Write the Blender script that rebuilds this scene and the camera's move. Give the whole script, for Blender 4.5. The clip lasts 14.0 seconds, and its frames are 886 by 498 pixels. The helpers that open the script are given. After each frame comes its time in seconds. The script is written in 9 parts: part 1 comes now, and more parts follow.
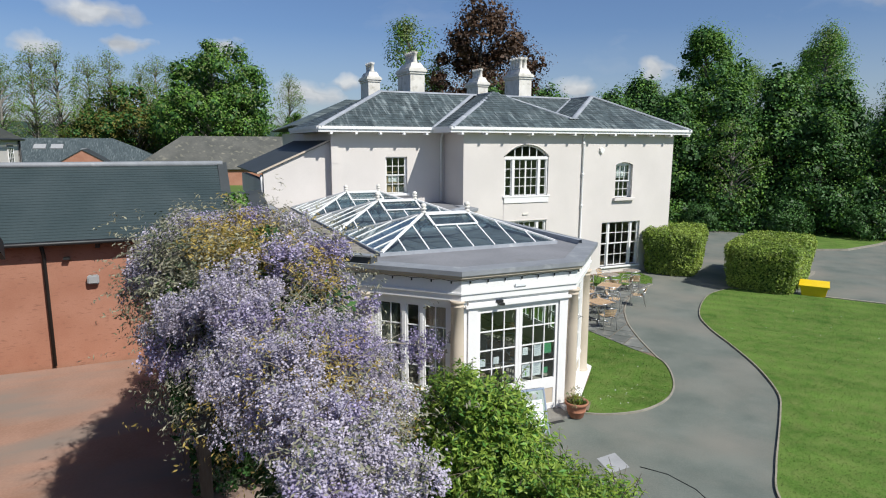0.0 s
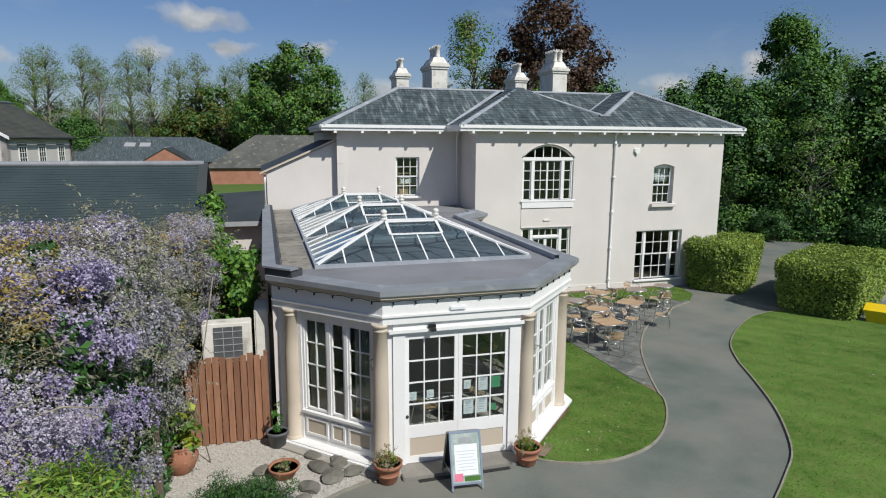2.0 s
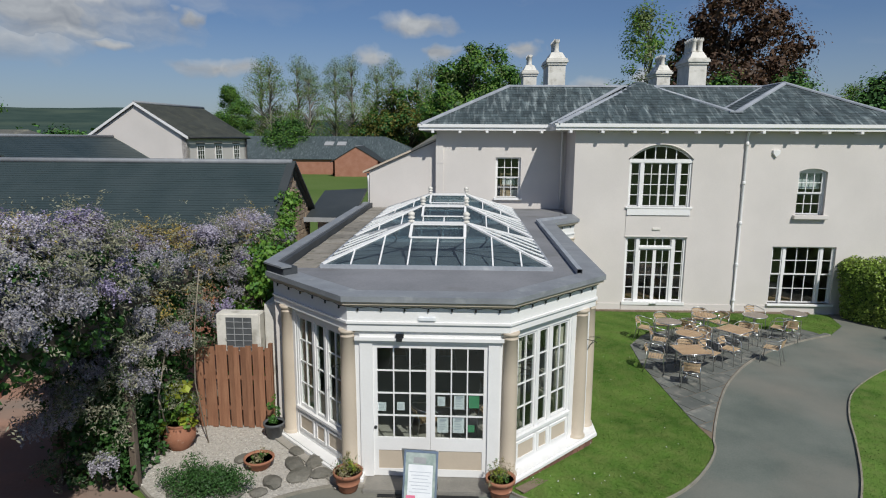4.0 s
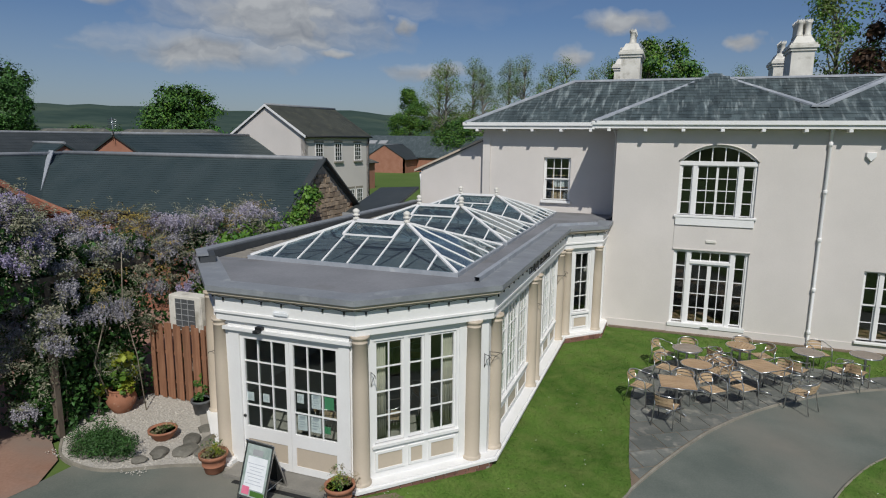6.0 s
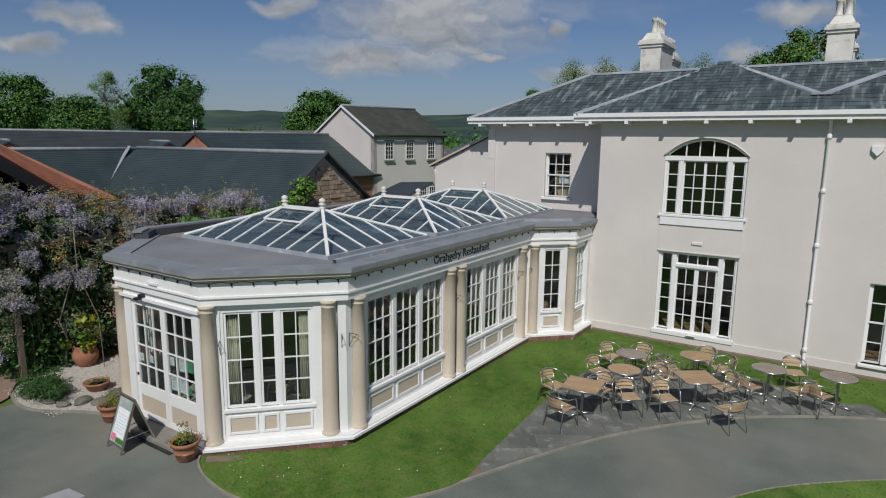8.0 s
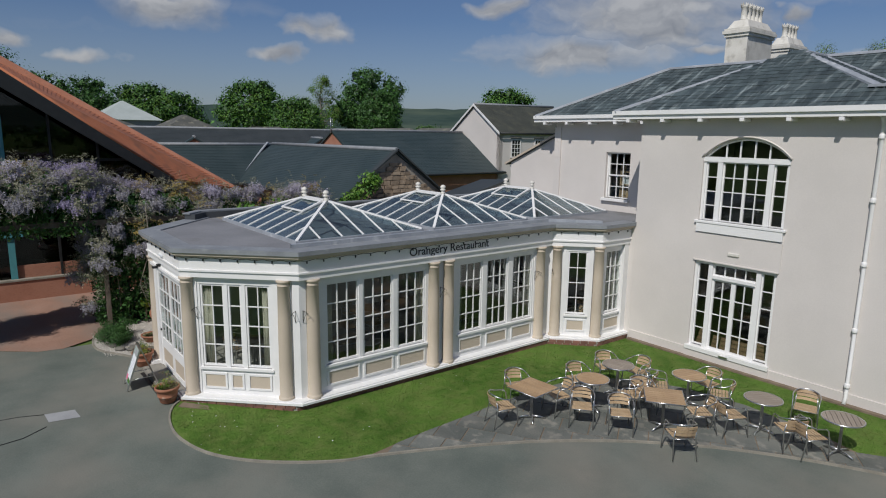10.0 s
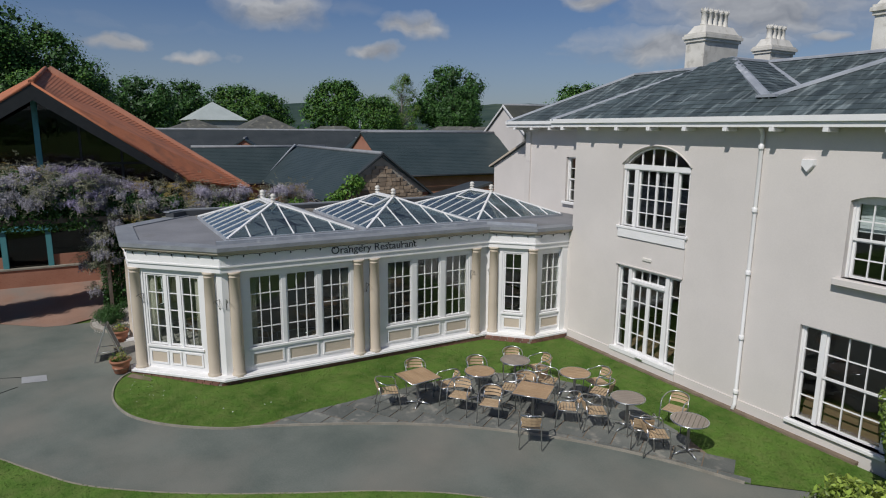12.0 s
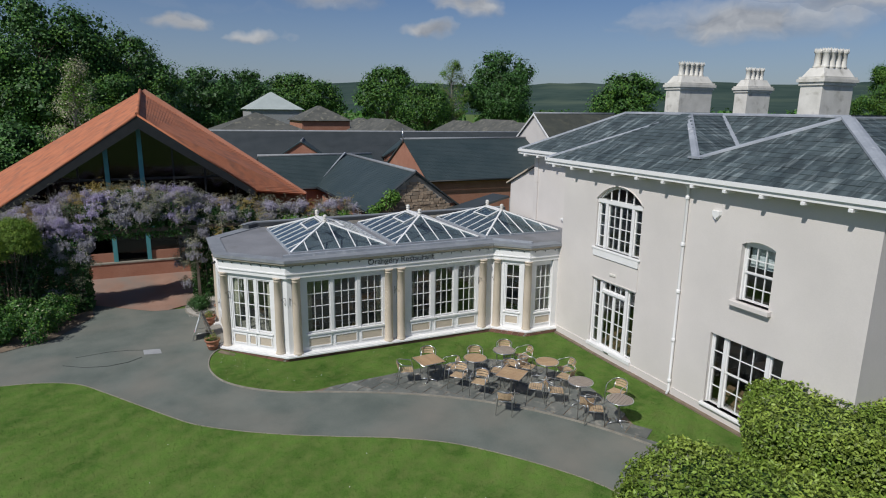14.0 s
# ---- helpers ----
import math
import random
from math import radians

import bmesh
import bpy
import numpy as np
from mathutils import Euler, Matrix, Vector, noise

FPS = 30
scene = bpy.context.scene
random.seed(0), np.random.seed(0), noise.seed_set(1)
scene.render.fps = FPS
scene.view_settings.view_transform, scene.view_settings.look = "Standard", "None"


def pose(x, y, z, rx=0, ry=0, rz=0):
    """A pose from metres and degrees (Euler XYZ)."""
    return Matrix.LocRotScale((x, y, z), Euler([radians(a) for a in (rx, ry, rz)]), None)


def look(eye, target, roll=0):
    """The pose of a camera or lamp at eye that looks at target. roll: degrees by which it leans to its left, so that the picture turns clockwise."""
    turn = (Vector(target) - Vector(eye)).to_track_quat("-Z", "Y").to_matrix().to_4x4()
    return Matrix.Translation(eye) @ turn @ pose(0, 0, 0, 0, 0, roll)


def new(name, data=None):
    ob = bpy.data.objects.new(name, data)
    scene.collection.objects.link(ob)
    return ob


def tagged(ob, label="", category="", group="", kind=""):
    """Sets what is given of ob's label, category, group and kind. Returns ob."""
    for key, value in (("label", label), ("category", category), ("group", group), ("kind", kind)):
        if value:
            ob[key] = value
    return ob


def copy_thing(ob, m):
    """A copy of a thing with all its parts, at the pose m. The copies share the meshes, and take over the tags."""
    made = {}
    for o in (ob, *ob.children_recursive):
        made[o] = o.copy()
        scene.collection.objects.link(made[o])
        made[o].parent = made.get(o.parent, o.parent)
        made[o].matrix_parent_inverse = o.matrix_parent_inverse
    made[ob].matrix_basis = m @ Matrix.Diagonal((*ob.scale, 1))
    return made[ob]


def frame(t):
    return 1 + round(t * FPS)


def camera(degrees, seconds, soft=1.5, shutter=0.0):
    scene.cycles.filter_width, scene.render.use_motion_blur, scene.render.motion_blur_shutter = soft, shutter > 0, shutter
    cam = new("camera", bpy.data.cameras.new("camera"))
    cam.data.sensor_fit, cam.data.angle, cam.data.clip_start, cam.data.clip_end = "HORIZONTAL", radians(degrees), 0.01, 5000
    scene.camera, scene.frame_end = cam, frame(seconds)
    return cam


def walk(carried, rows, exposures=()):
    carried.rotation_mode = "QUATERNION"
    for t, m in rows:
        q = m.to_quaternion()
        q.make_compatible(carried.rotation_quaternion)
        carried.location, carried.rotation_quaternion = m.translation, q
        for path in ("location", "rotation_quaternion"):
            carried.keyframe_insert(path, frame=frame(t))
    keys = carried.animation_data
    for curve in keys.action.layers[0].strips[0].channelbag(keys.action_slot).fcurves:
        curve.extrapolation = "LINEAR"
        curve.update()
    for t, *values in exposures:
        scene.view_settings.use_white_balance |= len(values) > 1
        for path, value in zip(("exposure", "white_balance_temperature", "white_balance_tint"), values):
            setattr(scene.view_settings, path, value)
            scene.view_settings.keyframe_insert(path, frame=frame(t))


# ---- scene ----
cam = camera(71.4, 14.0, 1.1)
PATH = [
    (0, (0.402, 0.111, 6.136), (1.186, 1.92, 5.798), 0.2),
    (0.5, (1.285, 0.339, 6.171), (2.03, 2.163, 5.83), -0.1),
    (1, (2.166, 0.505, 6.156), (2.84, 2.357, 5.816), 0),
    (1.2, (2.504, 0.561, 6.151), (3.146, 2.424, 5.809), 0.4),
    (1.5, (3.006, 0.635, 6.157), (3.6, 2.514, 5.817), 0.2),
    (2, (3.89, 0.753, 6.165), (4.417, 2.652, 5.823), 0.3),
    (2.5, (4.77, 0.8, 6.193), (5.195, 2.724, 5.849), 0.2),
    (3, (5.675, 0.796, 6.2), (5.931, 2.748, 5.853), 0.3),
    (3.5, (6.681, 0.814, 6.216), (6.755, 2.782, 5.868), 0.3),
    (3.7, (7.151, 0.871, 6.217), (7.158, 2.84, 5.869), 0.3),
    (5.8, (12.904, 2.405, 6.205), (12.265, 4.268, 5.854), 0.6),
    (6, (13.456, 2.606, 6.183), (12.768, 4.451, 5.832), 0.6),
    (6.5, (14.742, 3.171, 6.109), (13.948, 4.973, 5.758), 0.7),
    (7, (16.027, 3.668, 6.023), (15.13, 5.423, 5.678), 0.4),
    (7.5, (17.229, 4.219, 5.994), (16.236, 5.919, 5.646), 0.6),
    (8, (18.459, 4.803, 5.947), (17.36, 6.437, 5.601), 0.6),
    (8.5, (19.616, 5.452, 5.938), (18.399, 7.0, 5.588), 0.7),
    (9, (20.714, 6.108, 5.897), (19.369, 7.547, 5.553), 0.7),
    (9.2, (21.127, 6.411, 5.909), (19.737, 7.805, 5.562), 0.8),
    (11.3, (25.013, 10.294, 6.269), (23.307, 11.269, 5.898), 0.4),
    (11.5, (25.377, 10.529, 6.297), (23.666, 11.496, 5.925), 0.4),
    (12, (26.311, 10.954, 6.462), (24.596, 11.911, 6.083), 0.5),
    (12.5, (27.392, 11.036, 6.834), (25.671, 11.984, 6.461), 0.5),
    (13, (28.569, 10.808, 7.467), (26.831, 11.725, 7.095), 0.6),
    (13.5, (29.717, 10.397, 8.076), (27.961, 11.266, 7.677), 0.8),
    (14, (31.01, 9.923, 8.602), (29.234, 10.73, 8.157), 0.7),
]
walk(cam, [(t, look(eye, target, roll)) for t, eye, target, roll in PATH],
     [(0, 0.47, 6350, 7.5), (1.2, 0.30, 6350, 7.5), (2.5, 0.11, 6350, 7), (3.7, 0.00, 6350, 7), (6, -0.21, 6370, 7.5), (9, -0.26, 6340, 9), (12.5, -0.24, 6300, 10), (14, -0.10, 6250, 9)])

# ---- light ----
SUN_AZ, SUN_EL = math.atan2(0.425, -0.905), radians(47)      # towards the sun, from +y clockwise
to_sun = Vector((0.425 * math.cos(SUN_EL), -0.905 * math.cos(SUN_EL), math.sin(SUN_EL)))
sun = new("sun", bpy.data.lights.new("sun", "SUN"))
sun.data.energy, sun.data.angle, sun.data.color = 4.0, radians(0.53), (1.0, 0.955, 0.89)
sun.matrix_world = look(to_sun * 100, (0, 0, 0))

world = bpy.data.worlds.new("sky")
scene.world = world
world.use_nodes = True
wn, wl = world.node_tree.nodes, world.node_tree.links
wn.clear()
w_out, w_bg = wn.new("ShaderNodeOutputWorld"), wn.new("ShaderNodeBackground")
w_sky = wn.new("ShaderNodeTexSky")
w_sky.sky_type, w_sky.sun_disc, w_sky.sun_elevation, w_sky.sun_rotation = "NISHITA", False, SUN_EL, SUN_AZ
w_sky.air_density, w_sky.dust_density, w_sky.ozone_density = 1.0, 0.8, 2.5
w_bg.inputs["Strength"].default_value = 0.053
w_tc, w_sep = wn.new("ShaderNodeTexCoord"), wn.new("ShaderNodeSeparateXYZ")
wl.new(w_tc.outputs["Generated"], w_sep.inputs[0])


def w_math(op, a, b):
    n = wn.new("ShaderNodeMath")
    n.operation = op
    for i, v in enumerate((a, b)):
        if isinstance(v, (int, float)):
            n.inputs[i].default_value = v
        else:
            wl.new(v, n.inputs[i])
    return n.outputs[0]


# cumulus: a few clouds (azimuth and elevation of the middle, half width, half height, in degrees) with ragged edges, and thin noise everywhere
CLOUDS = [(-34.5, 10.3, 11.5, 4.0), (-40.5, 7.2, 9.0, 1.9), (-63.2, 8.9, 3.0, 1.3), (-47.5, 11.2, 3.0, 1.0), (-24.2, 9.8, 1.4, 0.8), (-5.2, 10.1, 3.9, 1.0), (-9.2, 7.3, 2.1, 0.8),
          (-2.5, 7.8, 1.7, 0.7), (4.4, 8.2, 1.7, 0.7), (11.0, 4.2, 3.6, 1.3), (15.2, 5.4, 2.0, 0.9), (42, 6.0, 1.8, 1.1), (-21.9, 5.8, 3.8, 0.9), (35.6, 4.9, 2.5, 0.9),
          (-75.5, 10.0, 5.2, 1.9), (-87.5, 6.7, 2.4, 0.7), (-81.9, 5.6, 2.5, 0.7), (-66.7, 6.7, 3.0, 0.6), (-31, 7.4, 2.3, 0.6), (60, 12, 6, 2), (-115, 14, 7, 2.4), (120, 15, 9, 3), (170, 13, 8, 2.5)]


def w_vec(op, a, b=None, c=None):
    n = wn.new("ShaderNodeVectorMath")
    n.operation = op
    for i, v in enumerate((a, b, c)):
        if v is None:
            continue
        if isinstance(v, tuple):
            n.inputs[i].default_value = v
        else:
            wl.new(v, n.inputs[i])
    return n.outputs["Value"] if op == "LENGTH" else n.outputs["Vector"]


def w_noise(vec, scale, detail, rough):
    n = wn.new("ShaderNodeTexNoise")
    n.inputs["Scale"].default_value, n.inputs["Detail"].default_value, n.inputs["Roughness"].default_value = scale, detail, rough
    wl.new(vec, n.inputs["Vector"])
    return n.outputs["Fac"]


def w_ramp(fac, lo, hi, c0, c1):
    n = wn.new("ShaderNodeValToRGB")
    n.color_ramp.elements[0].position, n.color_ramp.elements[1].position = lo, hi
    n.color_ramp.elements[0].color, n.color_ramp.elements[1].color = (*c0, 1), (*c1, 1)
    wl.new(fac, n.inputs[0])
    return n.outputs["Color"]


def w_mix(fac, a, b):
    n = wn.new("ShaderNodeMix")
    n.data_type = "RGBA"
    wl.new(fac, n.inputs["Factor"])
    wl.new(a, n.inputs["A"]), wl.new(b, n.inputs["B"])
    return n.outputs["Result"]


w_pos = wn.new("ShaderNodeCombineXYZ")                             # azimuth and elevation in degrees
wl.new(w_math("MULTIPLY", w_math("ARCTAN2", w_sep.outputs["X"], w_sep.outputs["Y"]), 57.296), w_pos.inputs["X"])
wl.new(w_math("MULTIPLY", w_math("ARCSINE", w_sep.outputs["Z"], 0), 57.296), w_pos.inputs["Y"])
w_p0 = w_pos.outputs[0]
warp = wn.new("ShaderNodeTexNoise")                                # ragged outlines
warp.inputs["Scale"].default_value, warp.inputs["Detail"].default_value, warp.inputs["Roughness"].default_value = 0.34, 3, 0.5
wl.new(w_p0, warp.inputs["Vector"])
w_p = w_vec("ADD", w_p0, w_vec("MULTIPLY", w_vec("SUBTRACT", warp.outputs["Color"], (0.5, 0.5, 0.5)), (7.0, 2.2, 0.0)))
rag = w_noise(w_vec("MULTIPLY", w_p, (0.25, 0.55, 0.0)), 1.0, 6, 0.50)
near_cloud, height_in = None, None                                 # clouds are bright above and grey below
p_sep = wn.new("ShaderNodeSeparateXYZ")
wl.new(w_p, p_sep.inputs[0])
for az, el, hw, hh in CLOUDS:
    d = w_vec("LENGTH", w_vec("MULTIPLY", w_vec("SUBTRACT", w_p, (az, el, 0.0)), (1 / hw, 1 / hh, 0.0)))
    up_ = w_math("MULTIPLY", w_math("SUBTRACT", p_sep.outputs["Y"], el), 1 / hh)
    if near_cloud is None:
        near_cloud, height_in = d, up_
    else:
        nearer = w_math("LESS_THAN", d, near_cloud)
        height_in = w_math("ADD", w_math("MULTIPLY", up_, nearer), w_math("MULTIPLY", height_in, w_math("SUBTRACT", 1.0, nearer)))
        near_cloud = w_math("MINIMUM", near_cloud, d)
dens = w_math("ADD", w_math("MULTIPLY", w_math("SUBTRACT", 1.0, near_cloud), 0.75), w_math("MULTIPLY", rag, 0.62))
cover = w_ramp(dens, 0.24, 0.80, (0, 0, 0), (0.90, 0.90, 0.90))
below = w_noise(w_vec("MULTIPLY", w_vec("ADD", w_p, (0.0, -0.75, 0.0)), (0.25, 0.55, 0.0)), 1.0, 5, 0.5)
lit = w_math("ADD", w_math("MULTIPLY", w_math("SUBTRACT", rag, below), 1.5), w_math("ADD", w_math("MULTIPLY", height_in, 0.30), 0.55))
cloud_col = w_ramp(lit, 0.15, 0.85, (5.3, 5.5, 6.0), (9.8, 9.8, 9.9))
wisps = w_ramp(w_noise(w_vec("MULTIPLY", w_p, (0.06, 0.22, 0.0)), 1.0, 5, 0.5), 0.50, 0.80, (0, 0, 0), (0.30, 0.30, 0.30))
tint = wn.new("ShaderNodeMix")
tint.data_type, tint.blend_type = "RGBA", "MULTIPLY"
tint.inputs["Factor"].default_value = 1.0
wl.new(w_sky.outputs[0], tint.inputs["A"])
tint.inputs["B"].default_value = (0.86, 1.0, 1.28, 1)             # clear spring air
haze = w_ramp(w_math("ABSOLUTE", w_sep.outputs["Z"], 0), 0.0, 0.17, (0.36, 0.36, 0.36), (0.03, 0.03, 0.03))
air = wn.new("ShaderNodeRGB")
air.outputs[0].default_value = (8.6, 8.7, 9.1, 1)
base_sky = w_mix(w_math("MAXIMUM", wisps, haze), tint.outputs["Result"], air.outputs[0])
wl.new(w_mix(cover, base_sky, cloud_col), w_bg.inputs["Color"])
wl.new(w_bg.outputs[0], w_out.inputs[0])


# ---- materials ----
def mat(name, c1, c2=None, rough=0.7, scale=3.0, fine=40.0, bump=0.2, bump_dist=0.01, metal=0.0, stretch=(1, 1, 1), c3=None, c3_at=0.66,
        rand=0.0, island=0.0, translucent=0.0, detail=5, spec=0.5, c3_scale=None, c3_stretch=None, soft3=0.08, stripe=None, courses=0.0):
    """Two-tone noise at two scales, an optional third tone in patches or streaks, bump, and a change from piece to piece."""
    m = bpy.data.materials.new(name)
    m.use_nodes = True
    n, l = m.node_tree.nodes, m.node_tree.links
    b = n["Principled BSDF"]
    c2 = c2 or tuple(v * 0.82 for v in c1)
    tc, mp = n.new("ShaderNodeTexCoord"), n.new("ShaderNodeMapping")
    mp.inputs["Scale"].default_value = stretch
    geo_pos = n.new("ShaderNodeNewGeometry")
    l.new(geo_pos.outputs["Position"], mp.inputs["Vector"])
    big, small = n.new("ShaderNodeTexNoise"), n.new("ShaderNodeTexNoise")
    big.inputs["Scale"].default_value, big.inputs["Detail"].default_value = scale, detail
    small.inputs["Scale"].default_value, small.inputs["Detail"].default_value = fine, 3
    l.new(mp.outputs[0], big.inputs["Vector"]), l.new(mp.outputs[0], small.inputs["Vector"])
    add = n.new("ShaderNodeMath")
    add.operation = "MULTIPLY_ADD"
    l.new(small.outputs["Fac"], add.inputs[0])
    add.inputs[1].default_value = 0.45
    l.new(big.outputs["Fac"], add.inputs[2])
    ramp = n.new("ShaderNodeValToRGB")
    ramp.color_ramp.elements[0].position, ramp.color_ramp.elements[1].position = 0.52, 0.92
    ramp.color_ramp.elements[0].color, ramp.color_ramp.elements[1].color = (*c1, 1), (*c2, 1)
    l.new(add.outputs[0], ramp.inputs[0])
    col = ramp.outputs["Color"]
    if c3:
        pat, mp3 = n.new("ShaderNodeTexNoise"), n.new("ShaderNodeMapping")
        mp3.inputs["Scale"].default_value = c3_stretch or stretch
        mp3.inputs["Location"].default_value = (7.3, 2.1, 0.4)
        l.new(geo_pos.outputs["Position"], mp3.inputs["Vector"])
        pat.inputs["Scale"].default_value, pat.inputs["Detail"].default_value = c3_scale or scale * 1.7, 4
        l.new(mp3.outputs[0], pat.inputs["Vector"])
        r3 = n.new("ShaderNodeValToRGB")
        r3.color_ramp.elements[0].position, r3.color_ramp.elements[1].position = c3_at - soft3, c3_at + soft3
        l.new(pat.outputs["Fac"], r3.inputs[0])
        mx = n.new("ShaderNodeMix")
        mx.data_type = "RGBA"
        l.new(r3.outputs["Color"], mx.inputs["Factor"])
        l.new(col, mx.inputs["A"])
        mx.inputs["B"].default_value = (*c3, 1)
        col = mx.outputs["Result"]
    if stripe:                                                     # mowing stripes: width, direction in degrees, strength
        sm, wv = n.new("ShaderNodeMapping"), n.new("ShaderNodeTexWave")
        sm.inputs["Rotation"].default_value = (0, 0, radians(stripe[1]))
        wv.inputs["Scale"].default_value, wv.inputs["Distortion"].default_value, wv.inputs["Detail"].default_value = 0.314 / stripe[0], 1.6, 3
        wv.inputs["Detail Scale"].default_value = 0.8
        l.new(geo_pos.outputs["Position"], sm.inputs["Vector"]), l.new(sm.outputs[0], wv.inputs["Vector"])
        sr = n.new("ShaderNodeValToRGB")
        lo_, hi_ = 1 - stripe[2], 1 + stripe[2]
        sr.color_ramp.elements[0].color, sr.color_ramp.elements[1].color = (lo_, lo_, lo_, 1), (hi_, hi_, hi_, 1)
        l.new(wv.outputs["Fac"], sr.inputs[0])
        mx = n.new("ShaderNodeMix")
        mx.data_type, mx.blend_type = "RGBA", "MULTIPLY"
        mx.inputs["Factor"].default_value = 1
        l.new(col, mx.inputs["A"]), l.new(sr.outputs["Color"], mx.inputs["B"])
        col = mx.outputs["Result"]
    if rand or island:
        src = n.new("ShaderNodeObjectInfo").outputs["Random"] if rand else geo_pos.outputs["Random Per Island"]
        mr = n.new("ShaderNodeMapRange")
        mr.inputs["To Min"].default_value, mr.inputs["To Max"].default_value = 1 - (rand or island), 1 + (rand or island)
        l.new(src, mr.inputs["Value"])
        mx = n.new("ShaderNodeMix")
        mx.data_type, mx.blend_type = "RGBA", "MULTIPLY"
        mx.inputs["Factor"].default_value = 1
        cmb = n.new("ShaderNodeCombineColor")
        for i in range(3):
            l.new(mr.outputs[0], cmb.inputs[i])
        l.new(col, mx.inputs["A"]), l.new(cmb.outputs[0], mx.inputs["B"])
        col = mx.outputs["Result"]
    l.new(col, b.inputs["Base Color"])
    b.inputs["Roughness"].default_value, b.inputs["Metallic"].default_value = rough, metal
    b.inputs["Specular IOR Level"].default_value = spec
    if bump:
        bp = n.new("ShaderNodeBump")
        bp.inputs["Strength"].default_value, bp.inputs["Distance"].default_value = bump, bump_dist
        height_src = add.outputs[0]
        if courses:                                                # overlapping courses, by their rise
            cw, ca = n.new("ShaderNodeTexWave"), n.new("ShaderNodeMath")
            cw.bands_direction, cw.wave_profile = "Z", "SAW"
            cw.inputs["Scale"].default_value, cw.inputs["Distortion"].default_value, cw.inputs["Detail"].default_value = 0.314 / courses, 0.25, 2
            cw.inputs["Detail Scale"].default_value = 3.0
            l.new(geo_pos.outputs["Position"], cw.inputs["Vector"])
            ca.operation = "MULTIPLY_ADD"
            l.new(cw.outputs["Fac"], ca.inputs[0])
            ca.inputs[1].default_value = 0.9
            l.new(height_src, ca.inputs[2])
            height_src = ca.outputs[0]
        l.new(height_src, bp.inputs["Height"])
        l.new(bp.outputs[0], b.inputs["Normal"])
    if translucent:
        tr, ms = n.new("ShaderNodeBsdfTranslucent"), n.new("ShaderNodeMixShader")
        ms.inputs[0].default_value = translucent
        l.new(col, tr.inputs["Color"])
        l.new(b.outputs[0], ms.inputs[1]), l.new(tr.outputs[0], ms.inputs[2])
        l.new(ms.outputs[0], n["Material Output"].inputs[0])
    return m


def glass(name, tint, gloss_rough=0.02, ior=1.5, veil=0.0):
    m = bpy.data.materials.new(name)
    m.use_nodes = True
    n, l = m.node_tree.nodes, m.node_tree.links
    n.remove(n["Principled BSDF"])
    tr, gl, lw, mx = n.new("ShaderNodeBsdfTransparent"), n.new("ShaderNodeBsdfGlossy"), n.new("ShaderNodeLayerWeight"), n.new("ShaderNodeMixShader")
    pw, fr = n.new("ShaderNodeMath"), n.new("ShaderNodeMath")
    tr.inputs["Color"].default_value = (*tint, 1)
    gl.inputs["Roughness"].default_value, gl.inputs["Color"].default_value = gloss_rough, (1, 1, 1, 1)
    f0 = ((ior - 1) / (ior + 1)) ** 2
    lw.inputs["Blend"].default_value = 0.5
    pw.operation, fr.operation = "POWER", "MULTIPLY_ADD"
    pw.inputs[1].default_value = 5.0
    fr.inputs[1].default_value, fr.inputs[2].default_value = 1 - f0, f0
    l.new(lw.outputs["Facing"], pw.inputs[0]), l.new(pw.outputs[0], fr.inputs[0])
    l.new(fr.outputs[0], mx.inputs[0]), l.new(tr.outputs[0], mx.inputs[1]), l.new(gl.outputs[0], mx.inputs[2])
    out = mx.outputs[0]
    if veil:                                                       # a thin grey diffuse veil in patches, painting the panes' pale reflections
        df, m2, no = n.new("ShaderNodeBsdfDiffuse"), n.new("ShaderNodeMixShader"), n.new("ShaderNodeTexNoise")
        mr, gp = n.new("ShaderNodeMapRange"), n.new("ShaderNodeNewGeometry")
        df.inputs["Color"].default_value = (0.55, 0.58, 0.60, 1)
        no.inputs["Scale"].default_value, no.inputs["Detail"].default_value = 2.2, 4
        mr.inputs["From Min"].default_value, mr.inputs["From Max"].default_value = 0.3, 0.75
        mr.inputs["To Min"].default_value, mr.inputs["To Max"].default_value = veil * 0.5, veil * 1.7
        l.new(gp.outputs["Position"], no.inputs["Vector"]), l.new(no.outputs["Fac"], mr.inputs["Value"])
        l.new(mr.outputs[0], m2.inputs[0]), l.new(out, m2.inputs[1]), l.new(df.outputs[0], m2.inputs[2])
        out = m2.outputs[0]
    l.new(out, n["Material Output"].inputs[0])
    return m


M_RENDER = mat("painted_render", (0.655, 0.61, 0.572), (0.595, 0.555, 0.52), 0.85, 0.7, 30, 0.12, 0.006, c3=(0.57, 0.54, 0.50), c3_at=0.70, c3_scale=0.5, c3_stretch=(1, 1, 0.35))
M_WHITE = mat("white_paint", (0.80, 0.79, 0.775), (0.75, 0.74, 0.725), 0.5, 2.0, 25, 0.05, 0.003)
M_WORN_WHITE = mat("weathered_white_paint", (0.72, 0.69, 0.63), (0.58, 0.555, 0.50), 0.6, 2.5, 30, 0.1, 0.004, c3=(0.40, 0.375, 0.32), c3_at=0.64, c3_scale=3.0)
M_BEIGE = mat("stone_coloured_paint", (0.53, 0.45, 0.355), (0.49, 0.415, 0.325), 0.6, 2.0, 30, 0.06, 0.004)
